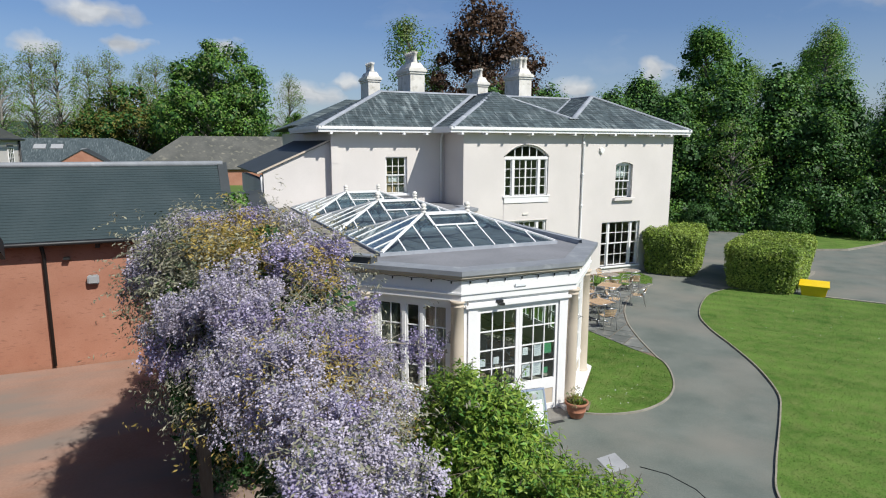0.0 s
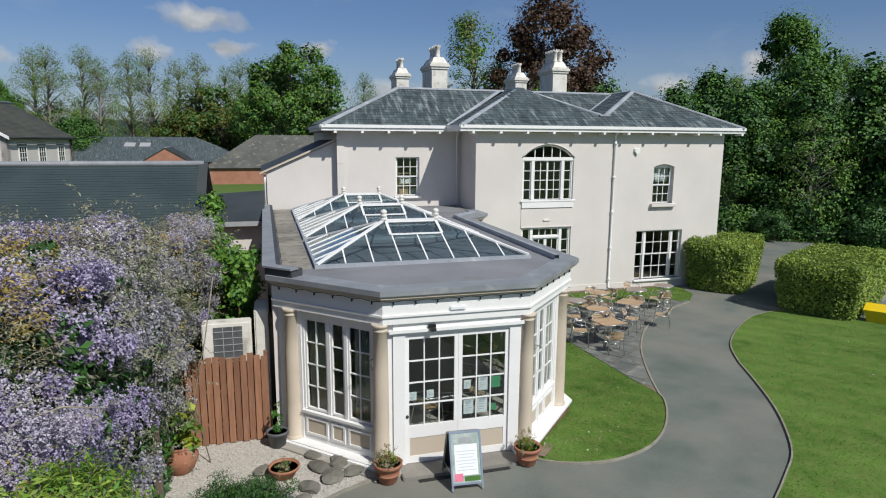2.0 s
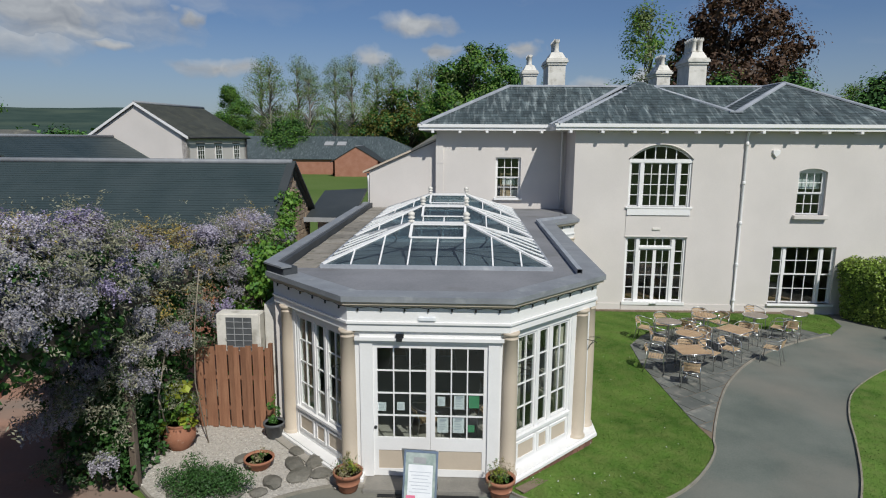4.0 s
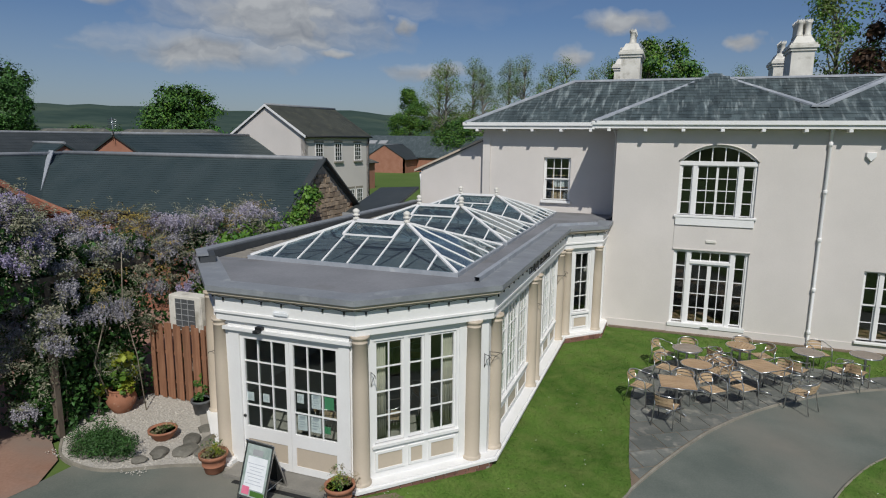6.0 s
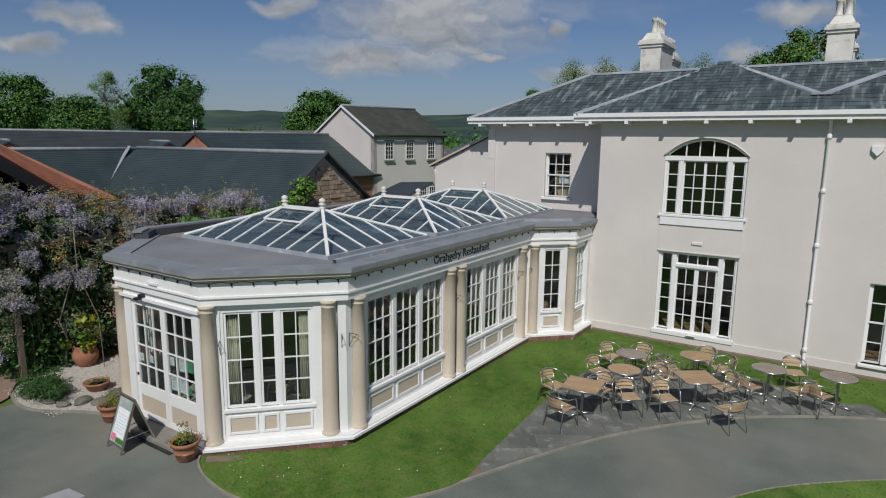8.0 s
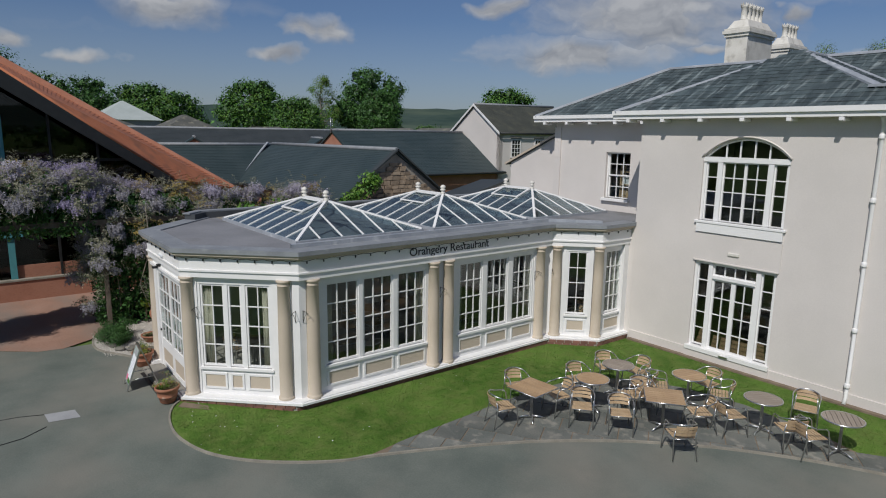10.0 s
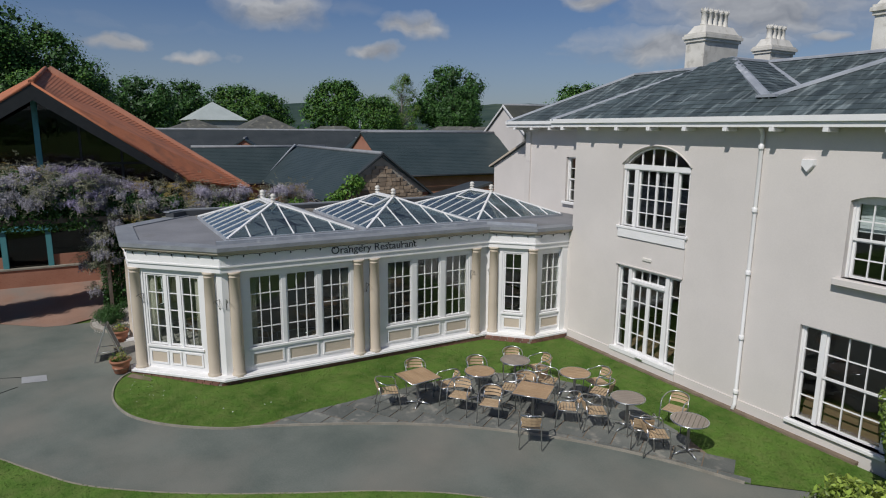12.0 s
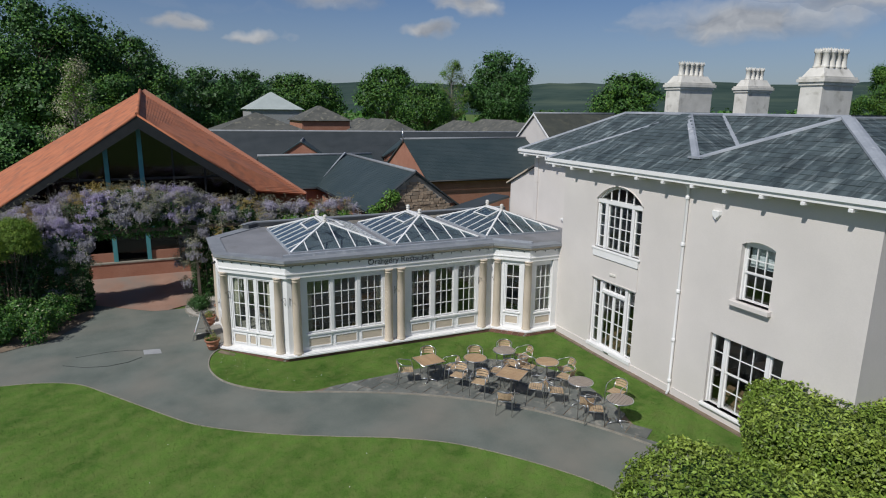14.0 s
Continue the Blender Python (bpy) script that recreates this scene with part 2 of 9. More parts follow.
M_SLATE_Y = mat("old_welsh_slate", (0.034, 0.048, 0.052), (0.082, 0.106, 0.109), 0.6, 1.6, 30, 0.5, 0.012, stretch=(3.2, 0.5, 0.5), c3=(0.200, 0.232, 0.232), c3_at=0.62, c3_scale=2.3, c3_stretch=(3.6, 0.42, 0.42), soft3=0.09, island=0.30)
M_SLATE_X = mat("old_welsh_slate_end", (0.034, 0.048, 0.052), (0.082, 0.106, 0.109), 0.6, 1.6, 30, 0.5, 0.012, stretch=(0.5, 3.2, 0.5), c3=(0.200, 0.232, 0.232), c3_at=0.62, c3_scale=2.3, c3_stretch=(0.42, 3.6, 0.42), soft3=0.09, island=0.30)
M_SLATE_P = mat("old_welsh_slate_piece", (0.034, 0.048, 0.052), (0.082, 0.106, 0.109), 0.6, 1.6, 30, 0.5, 0.012, stretch=(3.2, 0.5, 0.5), c3=(0.200, 0.232, 0.232), c3_at=0.62, c3_scale=2.3, c3_stretch=(3.6, 0.42, 0.42), soft3=0.09, rand=0.30)
M_SLATE_NEW = mat("smooth_blue_slate", (0.027, 0.044, 0.046), (0.042, 0.060, 0.062), 0.55, 0.8, 14, 0.18, 0.01, stretch=(1, 1, 1), island=0.06)
M_EDGE_DARK = mat("earthy_edging", (0.31, 0.28, 0.215), (0.22, 0.20, 0.15), 0.95, 3, 40, 0.3, 0.006)
M_SLATE_MOSS = mat("mossy_dark_slate", (0.042, 0.046, 0.038), (0.066, 0.070, 0.055), 0.8, 0.9, 14, 0.3, 0.01, island=0.08, c3=(0.085, 0.085, 0.06), c3_at=0.62)
M_SLATE_DARK = mat("dark_roof_slate", (0.030, 0.037, 0.039), (0.046, 0.053, 0.055), 0.6, 0.9, 14, 0.3, 0.01, island=0.08)
M_LEAD = mat("grey_lead", (0.36, 0.38, 0.41), (0.26, 0.28, 0.31), 0.5, 2.0, 20, 0.15, 0.006, c3=(0.5, 0.51, 0.52), c3_at=0.68)
M_FELT = mat("grey_flat_roof", (0.235, 0.235, 0.245), (0.17, 0.172, 0.18), 0.75, 0.9, 20, 0.15, 0.006, c3=(0.13, 0.125, 0.12), c3_at=0.66, c3_scale=0.7)
M_ASPHALT = mat("asphalt", (0.096, 0.114, 0.098), (0.152, 0.166, 0.143), 0.9, 0.9, 34, 0.9, 0.01, c3=(0.205, 0.190, 0.158), c3_at=0.60, c3_scale=0.40, soft3=0.18)
M_LAWN = mat("mown_grass", (0.054, 0.117, 0.016), (0.120, 0.206, 0.038), 0.9, 0.6, 30, 0.9, 0.03, c3=(0.132, 0.178, 0.046), c3_at=0.58, c3_scale=3.0, soft3=0.18, spec=0.15, stripe=(0.9, -40.5, 0.06))
M_MEADOW = mat("far_grass", (0.08, 0.135, 0.03), (0.12, 0.17, 0.05), 0.95, 0.06, 4, 0.2, 0.05, spec=0.1)
M_KERB = mat("concrete_edging", (0.31, 0.285, 0.235), (0.20, 0.185, 0.15), 0.9, 3, 40, 0.3, 0.006)
M_FLAG = mat("worn_paving_slab", (0.098, 0.108, 0.098), (0.162, 0.165, 0.148), 0.9, 1.5, 30, 0.5, 0.008, rand=0.16, c3=(0.235, 0.225, 0.195), c3_at=0.61, c3_scale=3.2, soft3=0.06)
M_SOIL = mat("bare_soil", (0.155, 0.115, 0.08), (0.22, 0.17, 0.12), 0.95, 4, 40, 0.6, 0.02)
M_GRAVEL = mat("pale_gravel", (0.52, 0.49, 0.44), (0.36, 0.33, 0.29), 0.9, 22, 70, 0.9, 0.03, island=0.3)
M_ROCK = mat("grey_rock", (0.105, 0.10, 0.082), (0.185, 0.172, 0.145), 0.9, 4, 30, 0.6, 0.02, rand=0.2)
M_BRICK = mat("red_brick", (0.33, 0.145, 0.090), (0.40, 0.195, 0.130), 0.85, 1.1, 30, 0.3, 0.006, c3=(0.26, 0.12, 0.08), c3_at=0.66, c3_scale=6, c3_stretch=(1, 1, 3.5), island=0.12)
M_PAVER = mat("red_brick_paving", (0.255, 0.145, 0.10), (0.345, 0.210, 0.155), 0.9, 0.6, 18, 0.35, 0.006, c3=(0.225, 0.18, 0.15), c3_at=0.55, c3_scale=0.5, c3_stretch=(0.6, 1.6, 1), soft3=0.12)
M_BRICK_P = mat("plinth_brick", (0.22, 0.105, 0.075), (0.165, 0.085, 0.062), 0.9, 5, 40, 0.3, 0.006, rand=0.22)
M_MORTAR = mat("mortar", (0.36, 0.33, 0.29), (0.28, 0.26, 0.22), 0.95, 5, 40, 0.3, 0.006)
M_STONE = mat("rubble_stone", (0.27, 0.20, 0.135), (0.36, 0.28, 0.20), 0.9, 3, 30, 0.6, 0.02, rand=0.3)
M_TILE = mat("orange_clay_tile", (0.420, 0.138, 0.062), (0.530, 0.192, 0.090), 0.85, 1.2, 20, 0.4, 0.012, island=0.18, c3=(0.270, 0.115, 0.066), c3_at=0.60, c3_scale=1.6, soft3=0.14)
M_TIMBER_T = mat("teal_stained_timber", (0.065, 0.24, 0.265), (0.085, 0.29, 0.315), 0.6, 4, 30, 0.15, 0.004)
M_BLACK = mat("black_paint", (0.012, 0.013, 0.014), (0.02, 0.021, 0.022), 0.5, 4, 30, 0.1, 0.003)
M_FENCE = mat("weathered_red_stained_timber", (0.205, 0.092, 0.050), (0.30, 0.150, 0.085), 0.8, 3, 30, 0.3, 0.005, stretch=(6, 6, 0.6), rand=0.2)
M_TERRA = mat("terracotta", (0.27, 0.112, 0.062), (0.345, 0.152, 0.088), 0.85, 4, 40, 0.25, 0.005, c3=(0.45, 0.33, 0.25), c3_at=0.70, rand=0.12)
M_GREYPOT = mat("dark_grey_planter", (0.07, 0.075, 0.08), (0.10, 0.105, 0.11), 0.6, 4, 30, 0.15, 0.004)
M_ALU = mat("polished_aluminium", (0.72, 0.72, 0.72), (0.62, 0.62, 0.62), 0.28, 6, 40, 0.03, 0.002, metal=1.0)
M_SLAT = mat("ash_slat", (0.38, 0.265, 0.155), (0.46, 0.335, 0.205), 0.6, 3, 30, 0.2, 0.004, stretch=(1, 5, 1), rand=0.12)
M_TOP_BROWN = mat("brown_table_top", (0.36, 0.235, 0.13), (0.43, 0.29, 0.165), 0.5, 3, 30, 0.15, 0.004, rand=0.08)
M_TOP_GREY = mat("grey_brown_table_top", (0.25, 0.205, 0.165), (0.31, 0.26, 0.21), 0.55, 3, 30, 0.15, 0.004, rand=0.08)
M_GLASS = glass("window_glass", (0.80, 0.85, 0.84), 0.02, 1.65)
M_GLASS_ROOF = glass("blue_tinted_roof_glass", (0.58, 0.68, 0.71), 0.02, 1.6, 0.022)
M_DARK_GLASS = glass("dark_gable_glass", (0.32, 0.36, 0.36))
M_INTERIOR = mat("plain_interior_plaster", (0.30, 0.28, 0.25), (0.25, 0.235, 0.21), 0.9, 2, 20, 0.05)
M_PALEFLOOR = mat("pale_tiled_floor", (0.42, 0.39, 0.34), (0.34, 0.315, 0.275), 0.5, 2, 20, 0.1)
M_FLOORBOARD = mat("brown_floor", (0.20, 0.12, 0.07), (0.26, 0.165, 0.10), 0.6, 2, 20, 0.1, stretch=(1, 6, 1))
M_CURTAIN = mat("cream_curtain", (0.72, 0.68, 0.57), (0.63, 0.59, 0.49), 0.9, 3, 30, 0.1, translucent=0.4)
M_PAPER = mat("white_paper", (0.78, 0.79, 0.80), (0.70, 0.72, 0.74), 0.7, 6, 30, 0.0)
M_GREENP = mat("green_notice", (0.06, 0.27, 0.12), (0.08, 0.32, 0.15), 0.6, 6, 30, 0.0)
M_PHOTO = mat("faded_poster_print", (0.20, 0.27, 0.24), (0.42, 0.47, 0.44), 0.45, 5, 18, 0.0)
M_INK = mat("black_lettering", (0.018, 0.018, 0.02), (0.025, 0.025, 0.027), 0.5, 5, 30, 0.0)
M_PINK = mat("pink_print", (0.65, 0.12, 0.22), (0.7, 0.2, 0.3), 0.6, 6, 30, 0.0)
M_GREYTEXT = mat("grey_print", (0.45, 0.47, 0.52), (0.5, 0.52, 0.56), 0.6, 6, 30, 0.0)
M_YELLOW = mat("yellow_plastic", (0.78, 0.55, 0.01), (0.70, 0.48, 0.01), 0.45, 3, 30, 0.05)
M_BARK = mat("bark", (0.10, 0.075, 0.055), (0.16, 0.13, 0.10), 0.95, 4, 20, 0.6, 0.02, stretch=(3, 3, 0.6))
M_BARK_PALE = mat("pale_bark", (0.25, 0.235, 0.205), (0.17, 0.155, 0.13), 0.95, 4, 20, 0.5, 0.02, stretch=(3, 3, 0.6))
M_MOSSY = mat("mossy_old_slate", (0.066, 0.068, 0.060), (0.110, 0.108, 0.094), 0.85, 0.5, 3, 0.3, 0.02, c3=(0.20, 0.19, 0.145), c3_at=0.64, c3_scale=1.3)
# woodland green shifted to blue-grey: aerial haze painted into the base colour
M_HILL = mat("hazed_wooded_hill", (0.035, 0.059, 0.052), (0.059, 0.087, 0.073), 0.95, 0.006, 0.03, 0.0, c3=(0.084, 0.112, 0.084), c3_at=0.60, c3_scale=0.004, spec=0.0)
M_CONCRETE = mat("worn_concrete", (0.25, 0.235, 0.205), (0.18, 0.17, 0.15), 0.9, 2, 30, 0.3, 0.006)
M_PALEROOF = mat("pale_metal_roof", (0.42, 0.46, 0.44), (0.36, 0.40, 0.38), 0.6, 0.6, 6, 0.1)
M_ROOF_EDGE = mat("dull_lead_edge", (0.255, 0.27, 0.285), (0.195, 0.205, 0.22), 0.6, 2.0, 20, 0.15, 0.006, c3=(0.32, 0.33, 0.34), c3_at=0.68)
M_PATCH = mat("pale_concrete_patch", (0.34, 0.345, 0.35), (0.28, 0.285, 0.29), 0.9, 3, 40, 0.2, 0.004)


def leaf(name, c1, c2, tr=0.30, isl=0.35, rough=0.55, spec=0.35):
    return mat(name, c1, c2, rough, 0.9, 6, 0.0, island=isl, translucent=tr, spec=spec)


L_FRESH = leaf("fresh_green_leaf", (0.112, 0.235, 0.028), (0.160, 0.290, 0.045))
L_MID = leaf("mid_green_leaf", (0.054, 0.150, 0.026), (0.090, 0.205, 0.038), 0.16)
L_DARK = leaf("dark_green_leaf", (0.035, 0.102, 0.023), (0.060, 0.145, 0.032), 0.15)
# conifer needles, and the painted shade inside crowns, hedges and shrub foot
L_NEEDLE_SHADE = leaf("conifer_needle_and_inner_shade", (0.027, 0.070, 0.019), (0.049, 0.105, 0.027), 0.15)
L_COPPER = leaf("copper_beech_leaf", (0.062, 0.034, 0.020), (0.100, 0.055, 0.028), 0.2)
L_OLIVE = leaf("olive_young_leaf", (0.135, 0.132, 0.024), (0.18, 0.165, 0.034))
L_PALE = leaf("pale_spring_leaf", (0.16, 0.21, 0.065), (0.20, 0.245, 0.085))
L_BLOSSOM_W = leaf("cream_blossom", (0.42, 0.40, 0.27), (0.33, 0.34, 0.2))
L_LAUREL = leaf("laurel_leaf", (0.135, 0.218, 0.029), (0.285, 0.36, 0.066), 0.22, 0.6, 0.45)
L_SHRUB = leaf("bright_shrub_leaf", (0.235, 0.345, 0.044), (0.33, 0.445, 0.078), 0.42, 0.4, 0.5)
L_BRONZE = leaf("bronze_young_leaf", (0.335, 0.25, 0.065), (0.44, 0.335, 0.10), 0.3)
L_WLEAF = leaf("wisteria_leaf", (0.108, 0.142, 0.076), (0.160, 0.192, 0.110), 0.3)
L_LILAC = leaf("lilac_wisteria_flower", (0.435, 0.395, 0.475), (0.59, 0.55, 0.64), 0.26, 0.28, 0.8, 0.1)
L_WPALE = leaf("pale_wisteria_leaf", (0.29, 0.285, 0.195), (0.37, 0.36, 0.255), 0.35)
L_LILAC_D = leaf("violet_wisteria_flower", (0.365, 0.315, 0.46), (0.51, 0.455, 0.62), 0.26, 0.28, 0.8, 0.1)
# lilac greyed and darkened: shade and distance put into the flower colour
L_LILAC_SHADE = leaf("shade_grey_wisteria_flower", (0.285, 0.275, 0.31), (0.40, 0.385, 0.42), 0.2, 0.4, 0.8, 0.1)
L_YELLOW = leaf("yellow_green_leaf", (0.30, 0.33, 0.035), (0.24, 0.30, 0.04), 0.3)
L_DRY = leaf("dry_flower_head", (0.33, 0.28, 0.17), (0.24, 0.22, 0.11), 0.2)
M_DARKFELT = mat("black_felt_upstand", (0.035, 0.04, 0.045), (0.055, 0.06, 0.065), 0.7, 2, 20, 0.2, 0.006)
M_WORNSLAB = mat("lichened_coping_slab", (0.20, 0.18, 0.15), (0.28, 0.255, 0.215), 0.9, 3, 30, 0.4, 0.01, rand=0.2, c3=(0.12, 0.115, 0.085), c3_at=0.62)
M_TWIG = mat("grey_twig", (0.34, 0.30, 0.23), (0.24, 0.205, 0.155), 0.9, 4, 20, 0.3)


# ---- building helpers ----
def ground_z(x):
    """The ground falls a little from the entrance towards the lawn."""
    s = min(max((x - 8.2) / 2.6, 0.0), 1.0)
    return -0.08 * s * s * (3 - 2 * s)


def mesh_from(name, bm, material):
    me = bpy.data.meshes.new(name)
    bm.to_mesh(me)
    bm.free()
    for m in (material if isinstance(material, (list, tuple)) else [material]):
        me.materials.append(m)
    return me


def part(name, bm, material, parent, label=""):
    """A bmesh as one mesh object under a thing or a part (world places; parents stand unmoved)."""
    ob = new(name, bm if isinstance(bm, bpy.types.Mesh) else mesh_from(name, bm, material))
    ob.parent = parent
    if parent.parent is None:
        ob.matrix_parent_inverse = parent.matrix_basis.inverted()
    return tagged(ob, label) if label else ob


def thing(name, label, category, group="", kind="", m=None):
    ob = new(name)
    ob.empty_display_size = 0.2
    ob.matrix_world = m or Matrix()
    return tagged(ob, label, category, group, kind)


def whole(name, bm, material, label, category, group="", kind=""):
    return tagged(new(name, mesh_from(name, bm, material)), label, category, group, kind)


def box(bm, lo, hi, m=None, bevel=0.0, mi=0):
    x0, y0, z0 = lo
    x1, y1, z1 = hi
    vs = [bm.verts.new(p) for p in ((x0, y0, z0), (x1, y0, z0), (x1, y1, z0), (x0, y1, z0), (x0, y0, z1), (x1, y0, z1), (x1, y1, z1), (x0, y1, z1))]
    fs = [bm.faces.new([vs[i] for i in f]) for f in ((3, 2, 1, 0), (4, 5, 6, 7), (0, 1, 5, 4), (1, 2, 6, 5), (2, 3, 7, 6), (3, 0, 4, 7))]
    for f in fs:
        f.material_index = mi
    if bevel:
        bmesh.ops.bevel(bm, geom=list({e for f in fs for e in f.edges}), offset=bevel, segments=1, affect="EDGES", profile=0.5)
        return vs
    if m is not None:
        bmesh.ops.transform(bm, matrix=m, verts=[v for v in vs if v.is_valid])
    return vs


def prism(bm, poly, z0, z1, mi=0):
    """An upright prism on a plan polygon."""
    area = sum(a[0] * b[1] - b[0] * a[1] for a, b in zip(poly, list(poly[1:]) + [poly[0]]))
    if area < 0:
        poly = list(poly)[::-1]
    lo = [bm.verts.new((p[0], p[1], z0)) for p in poly]
    hi = [bm.verts.new((p[0], p[1], z1)) for p in poly]
    fs = [bm.faces.new(lo[::-1]), bm.faces.new(hi)]
    k = len(poly)
    fs += [bm.faces.new((lo[i], lo[(i + 1) % k], hi[(i + 1) % k], hi[i])) for i in range(k)]
    for f in fs:
        f.material_index = mi
    return fs


def slab(bm, pts, thick, mi=0):
    """A flat piece on 3D corners, thickened against its normal."""
    pts = [Vector(p) for p in pts]
    nrm = Vector((0, 0, 0))
    for a, b in zip(pts, pts[1:] + pts[:1]):
        nrm += a.cross(b)
    nrm.normalize()
    up = [bm.verts.new(p) for p in pts]
    dn = [bm.verts.new(p - nrm * thick) for p in pts]
    k = len(pts)
    fs = [bm.faces.new(up), bm.faces.new(dn[::-1])] + [bm.faces.new((dn[i], dn[(i + 1) % k], up[(i + 1) % k], up[i])) for i in range(k)]
    for f in fs:
        f.material_index = mi


def tube(bm, pts, r, seg=6, r_end=None, closed=False):
    """A round bar along points."""
    pts = [Vector(p) for p in pts]
    k, rings = len(pts), []
    side = None
    for i, p in enumerate(pts):
        d = (pts[(i + 1) % k] - pts[i - 1]) if closed else (pts[min(i + 1, k - 1)] - pts[max(i - 1, 0)])
        d = d.normalized() if d.length > 1e-9 else Vector((0, 0, 1))
        ref = side if side is not None and abs(side.dot(d)) < 0.95 else (Vector((0, 0, 1)) if abs(d.z) < 0.9 else Vector((1, 0, 0)))
        a = (ref - d * ref.dot(d)).normalized()
        side = a
        b = d.cross(a)
        rr = r + ((r_end if r_end is not None else r) - r) * i / max(k - 1, 1)
        rings.append([bm.verts.new(p + (a * math.cos(t) + b * math.sin(t)) * rr) for t in (2 * math.pi * j / seg for j in range(seg))])
    for i in range(k if closed else k - 1):
        p, q = rings[i], rings[(i + 1) % k]
        for j in range(seg):
            f = bm.faces.new((p[j], p[(j + 1) % seg], q[(j + 1) % seg], q[j]))
            f.smooth = True
    if not closed:
        bm.faces.new(rings[0][::-1]), bm.faces.new(rings[-1])


def lathe(bm, profile, at=(0, 0, 0), seg=20, smooth=True):
    """A turned shape from (radius, height) pairs."""
    rings = []
    for r, z in profile:
        rings.append([bm.verts.new((at[0] + r * math.cos(2 * math.pi * j / seg), at[1] + r * math.sin(2 * math.pi * j / seg), at[2] + z)) for j in range(seg)])
    for p, q in zip(rings, rings[1:]):
        for j in range(seg):
            f = bm.faces.new((p[j], p[(j + 1) % seg], q[(j + 1) % seg], q[j]))
            f.smooth = smooth
    bm.faces.new(rings[0][::-1]), bm.faces.new(rings[-1])


def smooth_line(pts, n=6, closed=False):
    """Catmull-Rom through plan points."""
    pts = [Vector((p[0], p[1])) for p in pts]
    k, out = len(pts), []
    for i in range(k if closed else k - 1):
        a, b = pts[i], pts[(i + 1) % k]
        p, q = (pts[i - 1] if (i or closed) else a), (pts[(i + 2) % k] if (closed or i + 2 < k) else b)
        for j in range(n):
            t = j / n
            out.append(0.5 * ((2 * a) + (b - p) * t + (2 * p - 5 * a + 4 * b - q) * t * t + (3 * a - p - 3 * b + q) * t ** 3))
    if not closed:
        out.append(pts[-1])
    return [(v.x, v.y) for v in out]


CUTS = [8.2 + 0.26 * i for i in range(11)]


def sheet(poly, lift):
    """A flat piece of ground on a plan polygon that follows the fall of the site."""
    bm = bmesh.new()
    area = sum(a[0] * b[1] - b[0] * a[1] for a, b in zip(poly, list(poly[1:]) + [poly[0]]))
    f = bm.faces.new([bm.verts.new((p[0], p[1], 0)) for p in (poly if area > 0 else list(poly)[::-1])])
    bmesh.ops.triangulate(bm, faces=[f])
    for x in CUTS:
        bmesh.ops.bisect_plane(bm, geom=bm.verts[:] + bm.edges[:] + bm.faces[:], plane_co=(x, 0, 0), plane_no=(1, 0, 0))
    for v in bm.verts:
        v.co.z = ground_z(v.co.x) + lift
    for f in bm.faces:
        f.normal_update()
        if f.normal.z < 0:
            f.normal_flip()
    return bm


def ribbon(bm, line, w, z0, z1, closed=False):
    """A low kerb along a plan line."""
    k = len(line)
    pts = [Vector((p[0], p[1], 0)) for p in line]
    rows = []
    for i, p in enumerate(pts):
        d = (pts[(i + 1) % k] - pts[i - 1]) if closed else (pts[min(i + 1, k - 1)] - pts[max(i - 1, 0)])
        s = Vector((-d.y, d.x, 0)).normalized() * w / 2
        g = ground_z(p.x)
        rows.append([bm.verts.new((q.x, q.y, g + z)) for q, z in ((p - s, z0), (p - s, z1), (p + s, z1), (p + s, z0))])
    for i in range(k if closed else k - 1):
        a, b = rows[i], rows[(i + 1) % k]
        for j in range(3):
            bm.faces.new((a[j], b[j], b[j + 1], a[j + 1]))


def frame_at(p0, p1):
    """The pose of a wall face: u from p0 to p1 (rightwards, seen from outside), v into the wall, z up; and its length."""
    a, b = Vector((p0[0], p0[1], 0)), Vector((p1[0], p1[1], 0))
    u = (b - a).normalized()
    v = Vector((-u.y, u.x, 0))
    return Matrix(((u.x, v.x, 0, a.x), (u.y, v.y, 0, a.y), (0, 0, 1, 0), (0, 0, 0, 1))), (b - a).length


